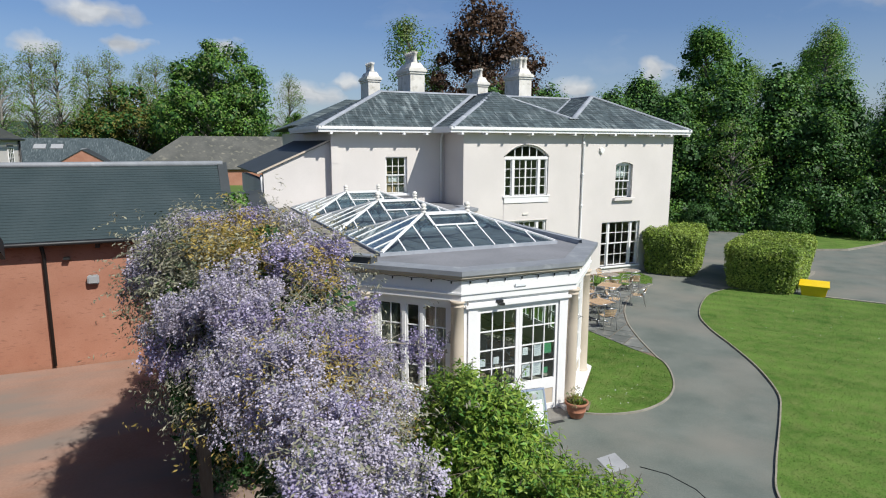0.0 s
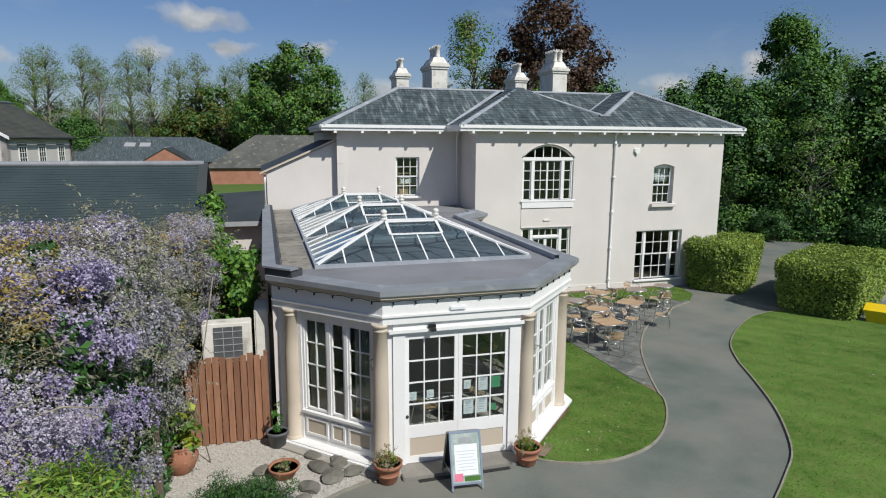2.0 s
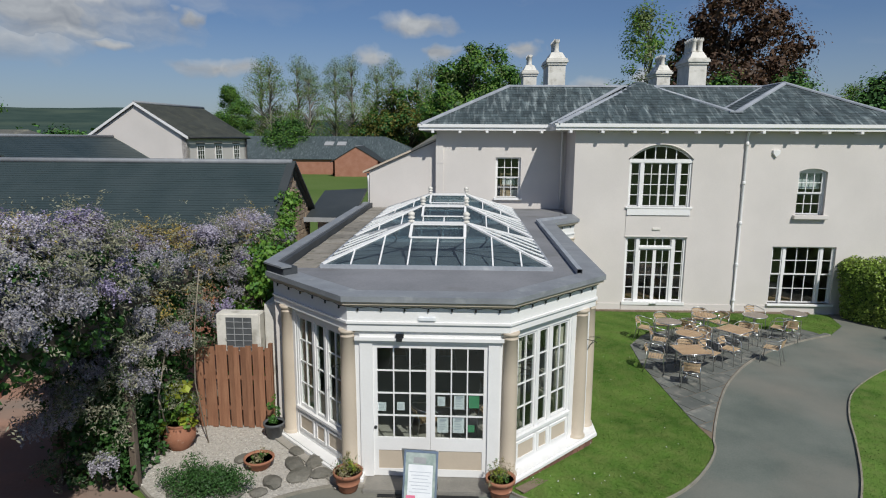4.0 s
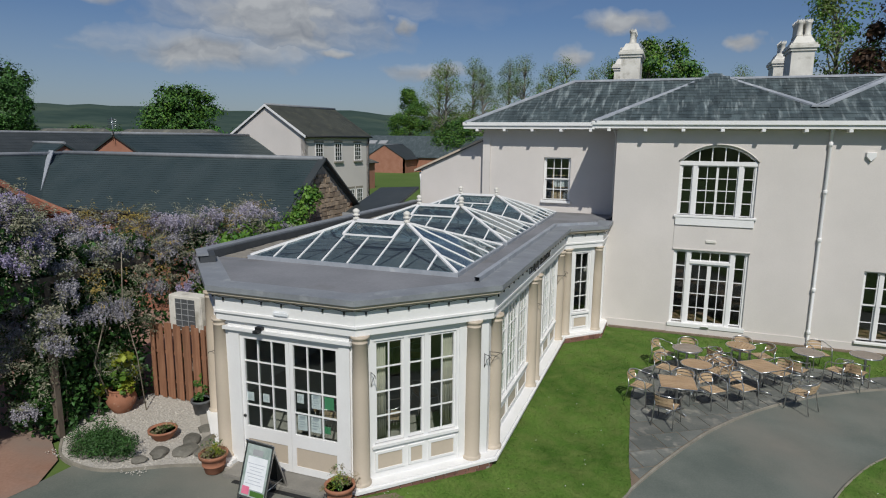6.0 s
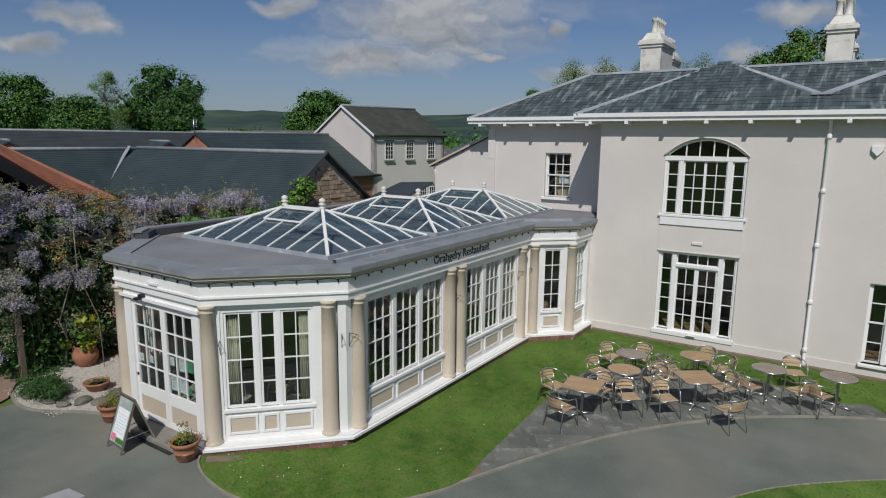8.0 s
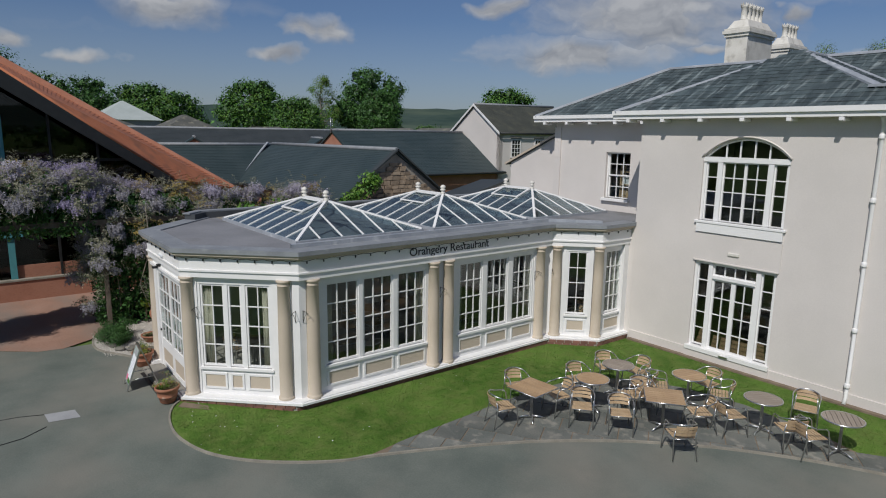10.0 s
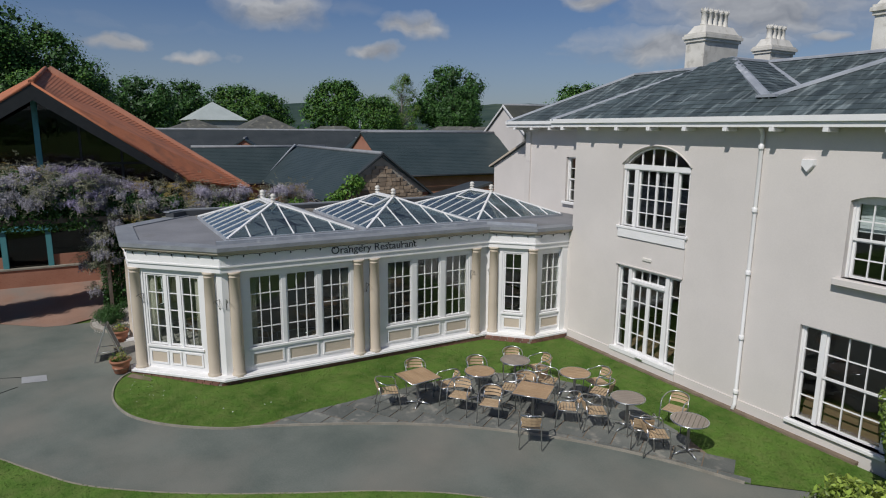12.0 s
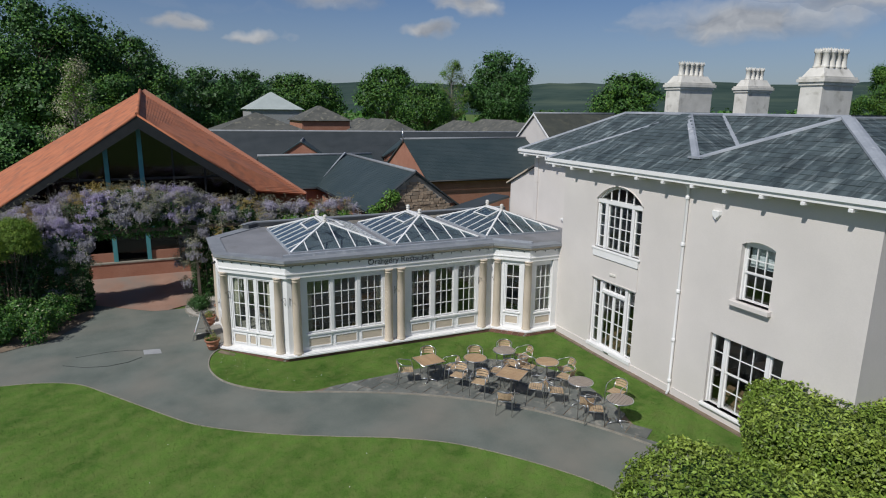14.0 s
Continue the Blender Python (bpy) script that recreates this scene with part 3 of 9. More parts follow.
def pierced(bm, u0, u1, z0, z1, v0, v1, holes, m):
    """A wall slab u0..u1 by z0..z1, v0..v1 thick, with rectangular holes (u0, u1, z0, z1) right through it."""
    us = sorted({u0, u1, *(h[0] for h in holes), *(h[1] for h in holes)})
    zs = sorted({z0, z1, *(h[2] for h in holes), *(h[3] for h in holes)})
    us, zs = [u for u in us if u0 <= u <= u1], [z for z in zs if z0 <= z <= z1]

    def solid(i, j):
        if not (0 <= i < len(us) - 1 and 0 <= j < len(zs) - 1):
            return False
        cu, cz = (us[i] + us[i + 1]) / 2, (zs[j] + zs[j + 1]) / 2
        return not any(h[0] < cu < h[1] and h[2] < cz < h[3] for h in holes)

    def quad(*ps):
        bm.faces.new([bm.verts.new(m @ Vector(p)) for p in ps])

    for i in range(len(us) - 1):
        for j in range(len(zs) - 1):
            if not solid(i, j):
                continue
            a, b, c, d = us[i], us[i + 1], zs[j], zs[j + 1]
            quad((a, v0, c), (b, v0, c), (b, v0, d), (a, v0, d))
            quad((b, v1, c), (a, v1, c), (a, v1, d), (b, v1, d))
            if not solid(i - 1, j):
                quad((a, v1, c), (a, v0, c), (a, v0, d), (a, v1, d))
            if not solid(i + 1, j):
                quad((b, v0, c), (b, v1, c), (b, v1, d), (b, v0, d))
            if not solid(i, j - 1):
                quad((a, v1, c), (b, v1, c), (b, v0, c), (a, v0, c))
            if not solid(i, j + 1):
                quad((a, v0, d), (b, v0, d), (b, v1, d), (a, v1, d))
    bmesh.ops.remove_doubles(bm, verts=bm.verts[:], dist=1e-5)


def glazing(parent, name, m, u0, u1, z0, z1, v, cols, rows, rim=0.06, bar=0.025, deep=0.05, material=None, glass_mat=None, label=""):
    """A light: one mesh of rim and glazing bars, and each pane under it."""
    material, glass_mat = material or M_WHITE, glass_mat or M_GLASS
    bm = bmesh.new()
    for lo, hi in (((u0, v, z0), (u0 + rim, v + deep, z1)), ((u1 - rim, v, z0), (u1, v + deep, z1)), ((u0 + rim, v, z0), (u1 - rim, v + deep, z0 + rim)), ((u0 + rim, v, z1 - rim), (u1 - rim, v + deep, z1))):
        box(bm, lo, hi, m)
    a0, a1, b0, b1 = u0 + rim, u1 - rim, z0 + rim, z1 - rim
    pw, ph = (a1 - a0) / cols, (b1 - b0) / rows
    for i in range(1, cols):
        box(bm, (a0 + i * pw - bar / 2, v + 0.006, b0), (a0 + i * pw + bar / 2, v + deep - 0.006, b1), m)
    for j in range(1, rows):
        box(bm, (a0, v + 0.009, b0 + j * ph - bar / 2), (a1, v + deep - 0.009, b0 + j * ph + bar / 2), m)
    fr = part(name, bm, material, parent, label)
    gm = bmesh.new()
    box(gm, (-pw / 2 + bar / 2, -0.003, -ph / 2 + bar / 2), (pw / 2 - bar / 2, 0.003, ph / 2 - bar / 2))
    pane = mesh_from("pane", gm, glass_mat)
    for i in range(cols):
        for j in range(rows):
            ob = new("pane", pane)
            ob.parent = fr
            ob.matrix_basis = m @ Matrix.Translation((a0 + (i + 0.5) * pw, v + deep / 2, b0 + (j + 0.5) * ph))
            ob.visible_shadow = False
    return fr


# ---- the ground ----
bm = bmesh.new()
for x0, x1, y0, y1 in ((-2500, 2500, -2500, 2500),):
    f = bm.faces.new([bm.verts.new(p) for p in ((x0, y0, 0), (x1, y0, 0), (x1, y1, 0), (x0, y1, 0))])
for x in (-60, *CUTS, 60):
    bmesh.ops.bisect_plane(bm, geom=bm.verts[:] + bm.edges[:] + bm.faces[:], plane_co=(x, 0, 0), plane_no=(1, 0, 0))
for v in bm.verts:
    v.co.z = ground_z(v.co.x) - 0.06
tagged(new("ground", mesh_from("ground", bm, M_MEADOW)), "rough green ground reaching to the horizon", "ground", kind="structure")

LAWN_EDGE = smooth_line([(22.3, 19.25), (20.9, 18.85), (19.8, 18.2), (18.6, 17.25), (17.6, 16.25), (16.8, 15.0), (16.15, 13.65), (15.4, 12.2), (14.7, 11.1), (13.95, 10.15), (13.1, 9.45),
                         (12.1, 8.7), (10.8, 7.73), (9.9, 6.95), (9.42, 5.95), (9.2, 4.8), (8.95, 2.5), (8.8, -3), (8.8, -12)])
lawn_poly = LAWN_EDGE + [(8.8, -60), (70, -60), (70, -2), (33, 3.5), (27.0, 13.2), (23.95, 17.6)]
tagged(new("main_lawn", mesh_from("main_lawn", sheet(lawn_poly, 0.025), M_LAWN)), "wide striped mown lawn beside the curving drive", "lawn", kind="structure")
ISLAND = smooth_line([(8.5, 11.40), (8.8, 11.08), (9.35, 10.86), (10.1, 10.80), (10.9, 10.98), (11.5, 11.28), (12.1, 11.80), (12.65, 12.50), (13.0, 13.1), (13.12, 13.5)])
island_poly = ISLAND + [(13.0, 14.5), (12.9, 16.2), (12.8, 18.0), (12.9, 19.75), (13.6, 20.85), (14.8, 21.55), (16.3, 21.85), (18.0, 21.7), (19.8, 21.2), (20.8, 22.3), (21.1, 23.75), (11.6, 23.75), (11.2, 22.7), (10.5, 21.3), (10.5, 13.4), (8.6, 11.45)]
tagged(new("island_lawn", mesh_from("island_lawn", sheet(island_poly, -0.005), M_LAWN)), "curved strip of mown grass round the orangery", "lawn", kind="structure")
PATIO_KERB = smooth_line([(13.12, 13.5), (13.5, 14.4), (14.1, 15.65), (14.75, 16.8), (15.7, 18.1), (16.75, 19.2), (17.75, 20.0), (18.7, 20.62), (19.8, 21.2)])
patio_poly = PATIO_KERB + [(18.0, 21.7), (16.3, 21.85), (14.8, 21.55), (13.6, 20.85), (12.9, 19.75), (12.8, 18.0), (12.9, 16.2), (13.0, 14.5)]
tagged(new("patio_bed", mesh_from("patio_bed", sheet(patio_poly, 0.003), M_SOIL)), "dark bedding between the terrace slabs", "pavement", kind="structure")
road_poly = [(-0.5, 4.5), (3.0, 9.0), (3.1, 10.3), (2.6, 10.45), (3.8, 10.35), (4.9, 11.0), (5.75, 11.4), (8.6, 11.3)] + ISLAND[3:] + PATIO_KERB[1:] + [(20.8, 22.3), (21.2, 23.9), (22.9, 26.0), (22.9, 44), (60, 48), (60, 2), (33, 3.0)] + [(27.0, 13.0), (23.95, 17.5)] + LAWN_EDGE[:-1] + [(8.7, -12), (-0.5, -12)]
tagged(new("drive", mesh_from("drive", sheet(road_poly, -0.018), M_ASPHALT)), "worn grey asphalt drive winding past the lawns", "drive", kind="structure")
brick_poly = [(-30, -12), (-0.5, -12), (-0.5, 4.5), (3.0, 9.0), (3.1, 9.6), (2.65, 10.35), (1.9, 10.8), (1.2, 11.4), (2.0, 13.2), (2.0, 19.2), (-30, 19.2)]
tagged(new("brick_yard", mesh_from("brick_yard", sheet(brick_poly, -0.012), M_PAVER)), "faded red brick paving of the courtyard", "paving", kind="structure")
GRAVEL = smooth_line([(2.0, 10.95), (2.7, 10.42), (3.8, 10.36), (4.9, 10.98), (5.65, 11.3)])
gravel_poly = GRAVEL + [(5.7, 11.5), (3.75, 13.5), (1.9, 13.4), (1.3, 12.2)]
tagged(new("gravel_bed", mesh_from("gravel_bed", sheet(gravel_poly, 0.012), M_GRAVEL)), "bed of pale gravel beside the entrance", "gravel", kind="structure")
tagged(new("yard_ground", mesh_from("yard_ground", sheet([(1.6, 13.45), (3.75, 13.5), (3.75, 26), (1.6, 26)], -0.005), M_SOIL)), "bare ground behind the fence", "ground", kind="structure")
verge = sheet([(34.6, 24.9), (37.0, 23.9), (41.0, 24.5), (46, 26), (60, 34), (60, 48), (36, 46), (36.0, 34), (37.6, 31.0), (36.5, 27.5)], 0.02)
tagged(new("shaded_verge", mesh_from("shaded_verge", verge, M_LAWN)), "grass verge under the dark trees", "lawn", kind="structure")

for name, line, w, label in (("lawn_edging", LAWN_EDGE, 0.035, "thin earthy edging of the main lawn"), ("island_edging", ISLAND, 0.04, "pale concrete edging round the grass island"),
                             ("terrace_edging", PATIO_KERB, 0.045, "pale edging of the slabbed terrace"), ("gravel_edging", GRAVEL, 0.05, "low edging of the gravel bed")):
    bm = bmesh.new()
    ribbon(bm, line, w, -0.05, 0.031 if name == "lawn_edging" else 0.026)
    tagged(new(name, mesh_from(name, bm, M_EDGE_DARK if name == "lawn_edging" else M_KERB)), label, "edging", kind="structure")
bm = bmesh.new()
ribbon(bm, [(23.95, 17.55), (27.0, 13.1), (33, 3.3)], 0.14, -0.05, 0.06)
ribbon(bm, [(23.95, 17.55), (26.6, 19.0), (28.9, 20.1)], 0.14, -0.05, 0.09)
ribbon(bm, [(36.4, 27.5), (34.5, 24.8), (37.0, 23.8), (41.0, 24.4), (46, 25.9)], 0.14, -0.05, 0.08)
tagged(new("car_park_kerb", mesh_from("car_park_kerb", bm, M_KERB)), "concrete kerb of the car park", "kerb", kind="structure")
bm = bmesh.new()
bmesh.ops.contextual_create(bm, geom=[bm.verts.new((x, y, 0.0)) for x, y in ((7.62, 8.74), (8.1, 8.78), (8.2, 9.35), (7.72, 9.3))])
for v in bm.verts:
    v.co.z = ground_z(v.co.x) - 0.010
whole("drain_cover_patch", bm, M_PATCH, "pale square concrete patch in the asphalt", "drain cover")
bm = bmesh.new()
tube(bm, [(8.3, 8.72, -0.017), (8.6, 8.3, -0.02), (8.7, 7.7, -0.024), (8.55, 7.0, -0.022), (8.1, 6.3, -0.016)], 0.012, 4)
tube(bm, [(7.62, 8.74, -0.016), (7.45, 8.3, -0.016), (7.35, 7.6, -0.016), (7.5, 6.6, -0.016)], 0.010, 4)
whole("asphalt_seam", bm, M_BLACK, "dark repair seam in the asphalt", "seam")

# distant hills, with the haze of distance put into their colour
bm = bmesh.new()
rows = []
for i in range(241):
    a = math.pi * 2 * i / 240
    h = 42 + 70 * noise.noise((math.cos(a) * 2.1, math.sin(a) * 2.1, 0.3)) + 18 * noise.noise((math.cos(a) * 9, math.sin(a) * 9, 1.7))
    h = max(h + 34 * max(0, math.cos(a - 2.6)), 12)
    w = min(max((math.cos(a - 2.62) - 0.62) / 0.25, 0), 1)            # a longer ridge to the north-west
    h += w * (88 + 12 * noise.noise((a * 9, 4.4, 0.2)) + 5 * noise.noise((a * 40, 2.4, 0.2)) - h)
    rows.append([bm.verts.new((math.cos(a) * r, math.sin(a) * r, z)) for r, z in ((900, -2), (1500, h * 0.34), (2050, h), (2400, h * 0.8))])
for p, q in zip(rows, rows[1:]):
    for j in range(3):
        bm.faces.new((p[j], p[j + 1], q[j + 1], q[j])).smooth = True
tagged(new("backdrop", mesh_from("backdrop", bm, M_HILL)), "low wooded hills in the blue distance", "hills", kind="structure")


# ---- the house ----
HOUSE_GRID = Matrix.Translation((11.748, 13.741, 0)) @ Matrix.Rotation(radians(0.6), 4, "Z") @ Matrix.Translation((-11.589, -13.658, 0))


def on_house_grid(*obs):
    """Turn things that were built square to the house by the small angle at which it stands on the site."""
    for ob in obs:
        ob.matrix_basis = HOUSE_GRID @ ob.matrix_basis


FY, RY, XL, XM, XR = 23.72, 25.75, 6.43, 11.54, 23.04
house = thing("house", "two-storey cream rendered country house with hipped slate roof", "house", m=pose(15, 27, 0))


def wall_part(name, p0, p1, z0, z1, holes=(), thick=0.35, material=None, parent=None):
    m, length = frame_at(p0, p1)
    bm = bmesh.new()
    pierced(bm, 0, length, z0, z1, 0, thick, [(h[0], h[1], h[2], h[3]) for h in holes], m)
    return part(name, bm, material or M_RENDER, parent or house)


WF, _ = frame_at((XM, FY), (XR, FY))
ARCH = (13.53 - XM, 15.78 - XM, 3.86, 5.58)
FRENCH = (13.54 - XM, 15.76 - XM, 0.22, 2.74)
BIG = (18.90 - XM, 21.20 - XM, 0.28, 2.43)
UPPER = (19.58 - XM, 20.59 - XM, 3.60, 5.16)
arch_c, arch_h = (ARCH[0] + ARCH[1]) / 2, 0.50
arch_half = (ARCH[1] - ARCH[0]) / 2


def arch_line(half, rise, n=16):
    """Points of a flat segmental arch from left to right, about its middle."""
    r = (half * half + rise * rise) / (2 * rise)
    return [(r * math.sin(t), r * math.cos(t) - (r - rise)) for t in (math.asin(half / r) * (2 * i / n - 1) for i in range(n + 1))]


front = wall_part("front_wall", (XM, FY), (XR, FY), -0.25, 6.64, [(ARCH[0], ARCH[1], ARCH[2], ARCH[3] + arch_h), FRENCH, BIG, (UPPER[0], UPPER[1], UPPER[2], UPPER[3] + 0.12)])
for nm, (u0, u1, z, rise) in (("arch_spandrel", (ARCH[0], ARCH[1], ARCH[3], arch_h)), ("arch_spandrel", (UPPER[0], UPPER[1], UPPER[3], 0.12))):
    bm = bmesh.new()
    line = arch_line((u1 - u0) / 2, rise)
    c = (u0 + u1) / 2
    for (ua, za), (ub, zb) in zip(line, line[1:]):
        slab(bm, [WF @ Vector(p) for p in ((c + ua, 0, z + za), (c + ub, 0, z + zb), (c + ub, 0, z + rise), (c + ua, 0, z + rise))], 0.35)
    bmesh.ops.remove_doubles(bm, verts=bm.verts[:], dist=1e-4)
    part(nm, bm, M_RENDER, house)
RW, _ = frame_at((XL, RY), (XM, RY))
SMALL = (8.78 - XL, 9.78 - XL, 3.96, 5.55)
wall_part("recessed_wall", (XL, RY), (XM, RY), -0.2, 6.64, [SMALL])
wall_part("return_wall", (XM, RY + 0.35), (XM, FY + 0.352), -0.2, 6.64)
wall_part("east_wall", (XR - 0.001, FY + 0.35), (XR - 0.001, 37.5), -0.25, 6.64)
wall_part("west_wall", (XL + 0.001, 37.5), (XL + 0.001, RY + 0.35), -0.2, 6.64)
wall_part("rear_wall", (XR, 37.5), (XL, 37.5), -0.2, 6.64)
bm = bmesh.new()                                                  # pilaster at the corner
box(bm, (XL - 0.03, RY - 0.05, 3.4), (XL + 0.27, RY, 6.4))
box(bm, (XL - 0.02, RY - 0.06, 5.3), (XL + 0.28, RY - 0.001, 5.36))
part("corner_pilaster", bm, M_RENDER, house)
for z, nm in ((0.12, "ground_floor"), (3.22, "upper_floor")):
    bm = bmesh.new()
    box(bm, (XM + 0.36, FY + 0.36, z - 0.2), (XR - 0.36, 29, z))
    box(bm, (XL + 0.36, RY + 0.36, z - 0.2), (XM + 0.3, 29, z))
    part(nm, bm, M_FLOORBOARD, house)
bm = bmesh.new()
box(bm, (XL + 0.36, 29, 0), (XR - 0.36, 29.1, 6.3))
for x in (11.6, 17.2):
    box(bm, (x, FY + 0.36 if x > 12 else RY + 0.36, 0), (x + 0.1, 29, 6.3))
part("inner_wall", bm, M_INTERIOR, house)
bm = bmesh.new()
box(bm, (XL + 0.36, RY + 0.36, 6.3), (XR - 0.36, 29, 6.4))
part("inner_ceiling", bm, M_INTERIOR, house)
bm = bmesh.new()                                                  # base course and string bands round the windows
m, ln = frame_at((XM, FY), (XR, FY))
box(bm, (0.02, -0.035, -0.2), (FRENCH[0] - 0.06, 0.01, 0.20), m)
box(bm, (FRENCH[1] + 0.06, -0.035, -0.2), (ln - 0.02, 0.01, 0.20), m)
box(bm, (FRENCH[0] - 0.06, -0.06, -0.2), (FRENCH[1] + 0.06, 0.01, 0.16), m)
part("base_course", bm, M_RENDER, house)
bm = bmesh.new()
box(bm, (ARCH[0] - 0.03, -0.02, FRENCH[3] + 0.03), (ARCH[1] + 0.03, -0.002, 3.52), m)
part("apron_panel", bm, M_RENDER, house)


def sill(parent, m, u0, u1, z, h=0.09, out=0.12, material=None):
    bm = bmesh.new()
    box(bm, (u0 - 0.06, -out, z - h), (u1 + 0.06, 0.20, z))
    bmesh.ops.bevel(bm, geom=bm.edges[:], offset=0.01, segments=1, affect="EDGES")
    bmesh.ops.transform(bm, matrix=m, verts=bm.verts[:])
    return part("window_sill", bm, material or M_WHITE, parent)


# tripartite window with a fanlight
arch_win = part("arched_window", (lambda b: (box(b, (ARCH[0], 0.06, ARCH[2]), (ARCH[0] + 0.07, 0.22, ARCH[3]), WF), box(b, (ARCH[1] - 0.07, 0.06, ARCH[2]), (ARCH[1], 0.22, ARCH[3]), WF),
                box(b, (ARCH[0] + 0.40, 0.04, ARCH[2]), (ARCH[0] + 0.53, 0.22, ARCH[3]), WF), box(b, (ARCH[1] - 0.53, 0.04, ARCH[2]), (ARCH[1] - 0.40, 0.22, ARCH[3]), WF),
                box(b, (ARCH[0], 0.03, ARCH[3] - 0.13), (ARCH[1], 0.22, ARCH[3]), WF), b)[-1])(bmesh.new()), M_WHITE, house, "white painted tripartite window under a segmental fanlight")
glazing(arch_win, "side_light", WF, ARCH[0] + 0.07, ARCH[0] + 0.40, ARCH[2], ARCH[3] - 0.13, 0.10, 1, 4, 0.035)
glazing(arch_win, "side_light", WF, ARCH[1] - 0.40, ARCH[1] - 0.07, ARCH[2], ARCH[3] - 0.13, 0.10, 1, 4, 0.035)
glazing(arch_win, "casement", WF, ARCH[0] + 0.53, arch_c, ARCH[2], ARCH[3] - 0.13, 0.10, 2, 4, 0.035)
glazing(arch_win, "casement", WF, arch_c, ARCH[1] - 0.53, ARCH[2], ARCH[3] - 0.13, 0.10, 2, 4, 0.035)
bm = bmesh.new()
tube(bm, [WF @ Vector((arch_c + u, 0.13, ARCH[3] + z)) for u, z in arch_line(arch_half - 0.03, arch_h - 0.03)], 0.035, 6)
part("fanlight_frame", bm, M_WHITE, arch_win)
for u in (-0.56, -0.19, 0.19, 0.56):
    bm = bmesh.new()
    z = arch_h * (1 - (u / arch_half) ** 2)
    box(bm, (arch_c + u - 0.016, 0.11, ARCH[3]), (arch_c + u + 0.016, 0.15, ARCH[3] + z - 0.02), WF)
    part("fanlight_bar", bm, M_WHITE, arch_win)
bm = bmesh.new()
line = arch_line(arch_half - 0.03, arch_h - 0.03)
for (ua, za), (ub, zb) in zip(line, line[1:]):
    bm.faces.new([bm.verts.new(WF @ Vector(p)) for p in ((arch_c + ua, 0.135, ARCH[3]), (arch_c + ub, 0.135, ARCH[3]), (arch_c + ub, 0.135, ARCH[3] + zb), (arch_c + ua, 0.135, ARCH[3] + za)) ])
bmesh.ops.remove_doubles(bm, verts=bm.verts[:], dist=1e-4)
part("fanlight_glass", bm, M_GLASS, arch_win).visible_shadow = False
bm = bmesh.new()                                                   # stone head over the arch
tube(bm, [WF @ Vector((arch_c + u, -0.01, ARCH[3] + z)) for u, z in arch_line(arch_half + 0.03, arch_h + 0.03)], 0.022, 5)
part("hood_mould", bm, M_RENDER, arch_win)
bm = bmesh.new()
box(bm, (ARCH[0] - 0.02, -0.06, 3.55), (ARCH[1] + 0.02, 0.22, ARCH[2] - 0.07), WF)
part("deep_sill_board", bm, M_WHITE, arch_win)
sill(arch_win, WF, ARCH[0] - 0.02, ARCH[1] + 0.02, ARCH[2], 0.07, 0.08)

french = part("french_window", (lambda b: (box(b, (FRENCH[0], 0.06, FRENCH[2]), (FRENCH[0] + 0.07, 0.22, FRENCH[3]), WF), box(b, (FRENCH[1] - 0.07, 0.06, FRENCH[2]), (FRENCH[1], 0.22, FRENCH[3]), WF),
              box(b, (FRENCH[0] + 0.40, 0.04, FRENCH[2]), (FRENCH[0] + 0.52, 0.22, FRENCH[3] - 0.06), WF), box(b, (FRENCH[1] - 0.52, 0.04, FRENCH[2]), (FRENCH[1] - 0.40, 0.22, FRENCH[3] - 0.06), WF),
              box(b, (FRENCH[0] + 0.07, 0.06, FRENCH[3] - 0.06), (FRENCH[1] - 0.07, 0.22, FRENCH[3]), WF), box(b, (FRENCH[0] + 0.52, 0.02, 2.29), (FRENCH[1] - 0.52, 0.22, 2.37), WF), b)[-1])(bmesh.new()), M_WHITE, house,
              "white painted glazed double doors with side lights")
for u0 in (FRENCH[0] + 0.07, FRENCH[1] - 0.40):
    glazing(french, "side_light", WF, u0, u0 + 0.33, FRENCH[2] + 0.10, FRENCH[3] - 0.06, 0.10, 1, 5, 0.035)
glazing(french, "transom_light", WF, FRENCH[0] + 0.52, FRENCH[1] - 0.52, 2.37, FRENCH[3] - 0.06, 0.10, 4, 1, 0.03)
fm = (FRENCH[0] + FRENCH[1]) / 2
for u0, u1 in ((FRENCH[0] + 0.52, fm), (fm, FRENCH[1] - 0.52)):
    glazing(french, "door_leaf", WF, u0, u1, FRENCH[2] + 0.06, 2.29, 0.08, 2, 4, 0.06)
bm = bmesh.new()
box(bm, (FRENCH[0] - 0.05, -0.09, FRENCH[2] - 0.05), (FRENCH[1] + 0.05, 0.22, FRENCH[2] + 0.06), WF)
part("door_sill", bm, M_WHITE, french)
bm = bmesh.new()
box(bm, (FRENCH[0] - 0.04, -0.045, FRENCH[3]), (FRENCH[1] + 0.04, 0.0, FRENCH[3] + 0.03), WF)
part("drip_mould", bm, M_RENDER, french)
bm = bmesh.new()
box(bm, (fm - 0.12, -0.14, FRENCH[2] - 0.005), (fm + 0.12, -0.09, FRENCH[2] + 0.02), WF)
part("boot_bar", bm, M_ALU, french)

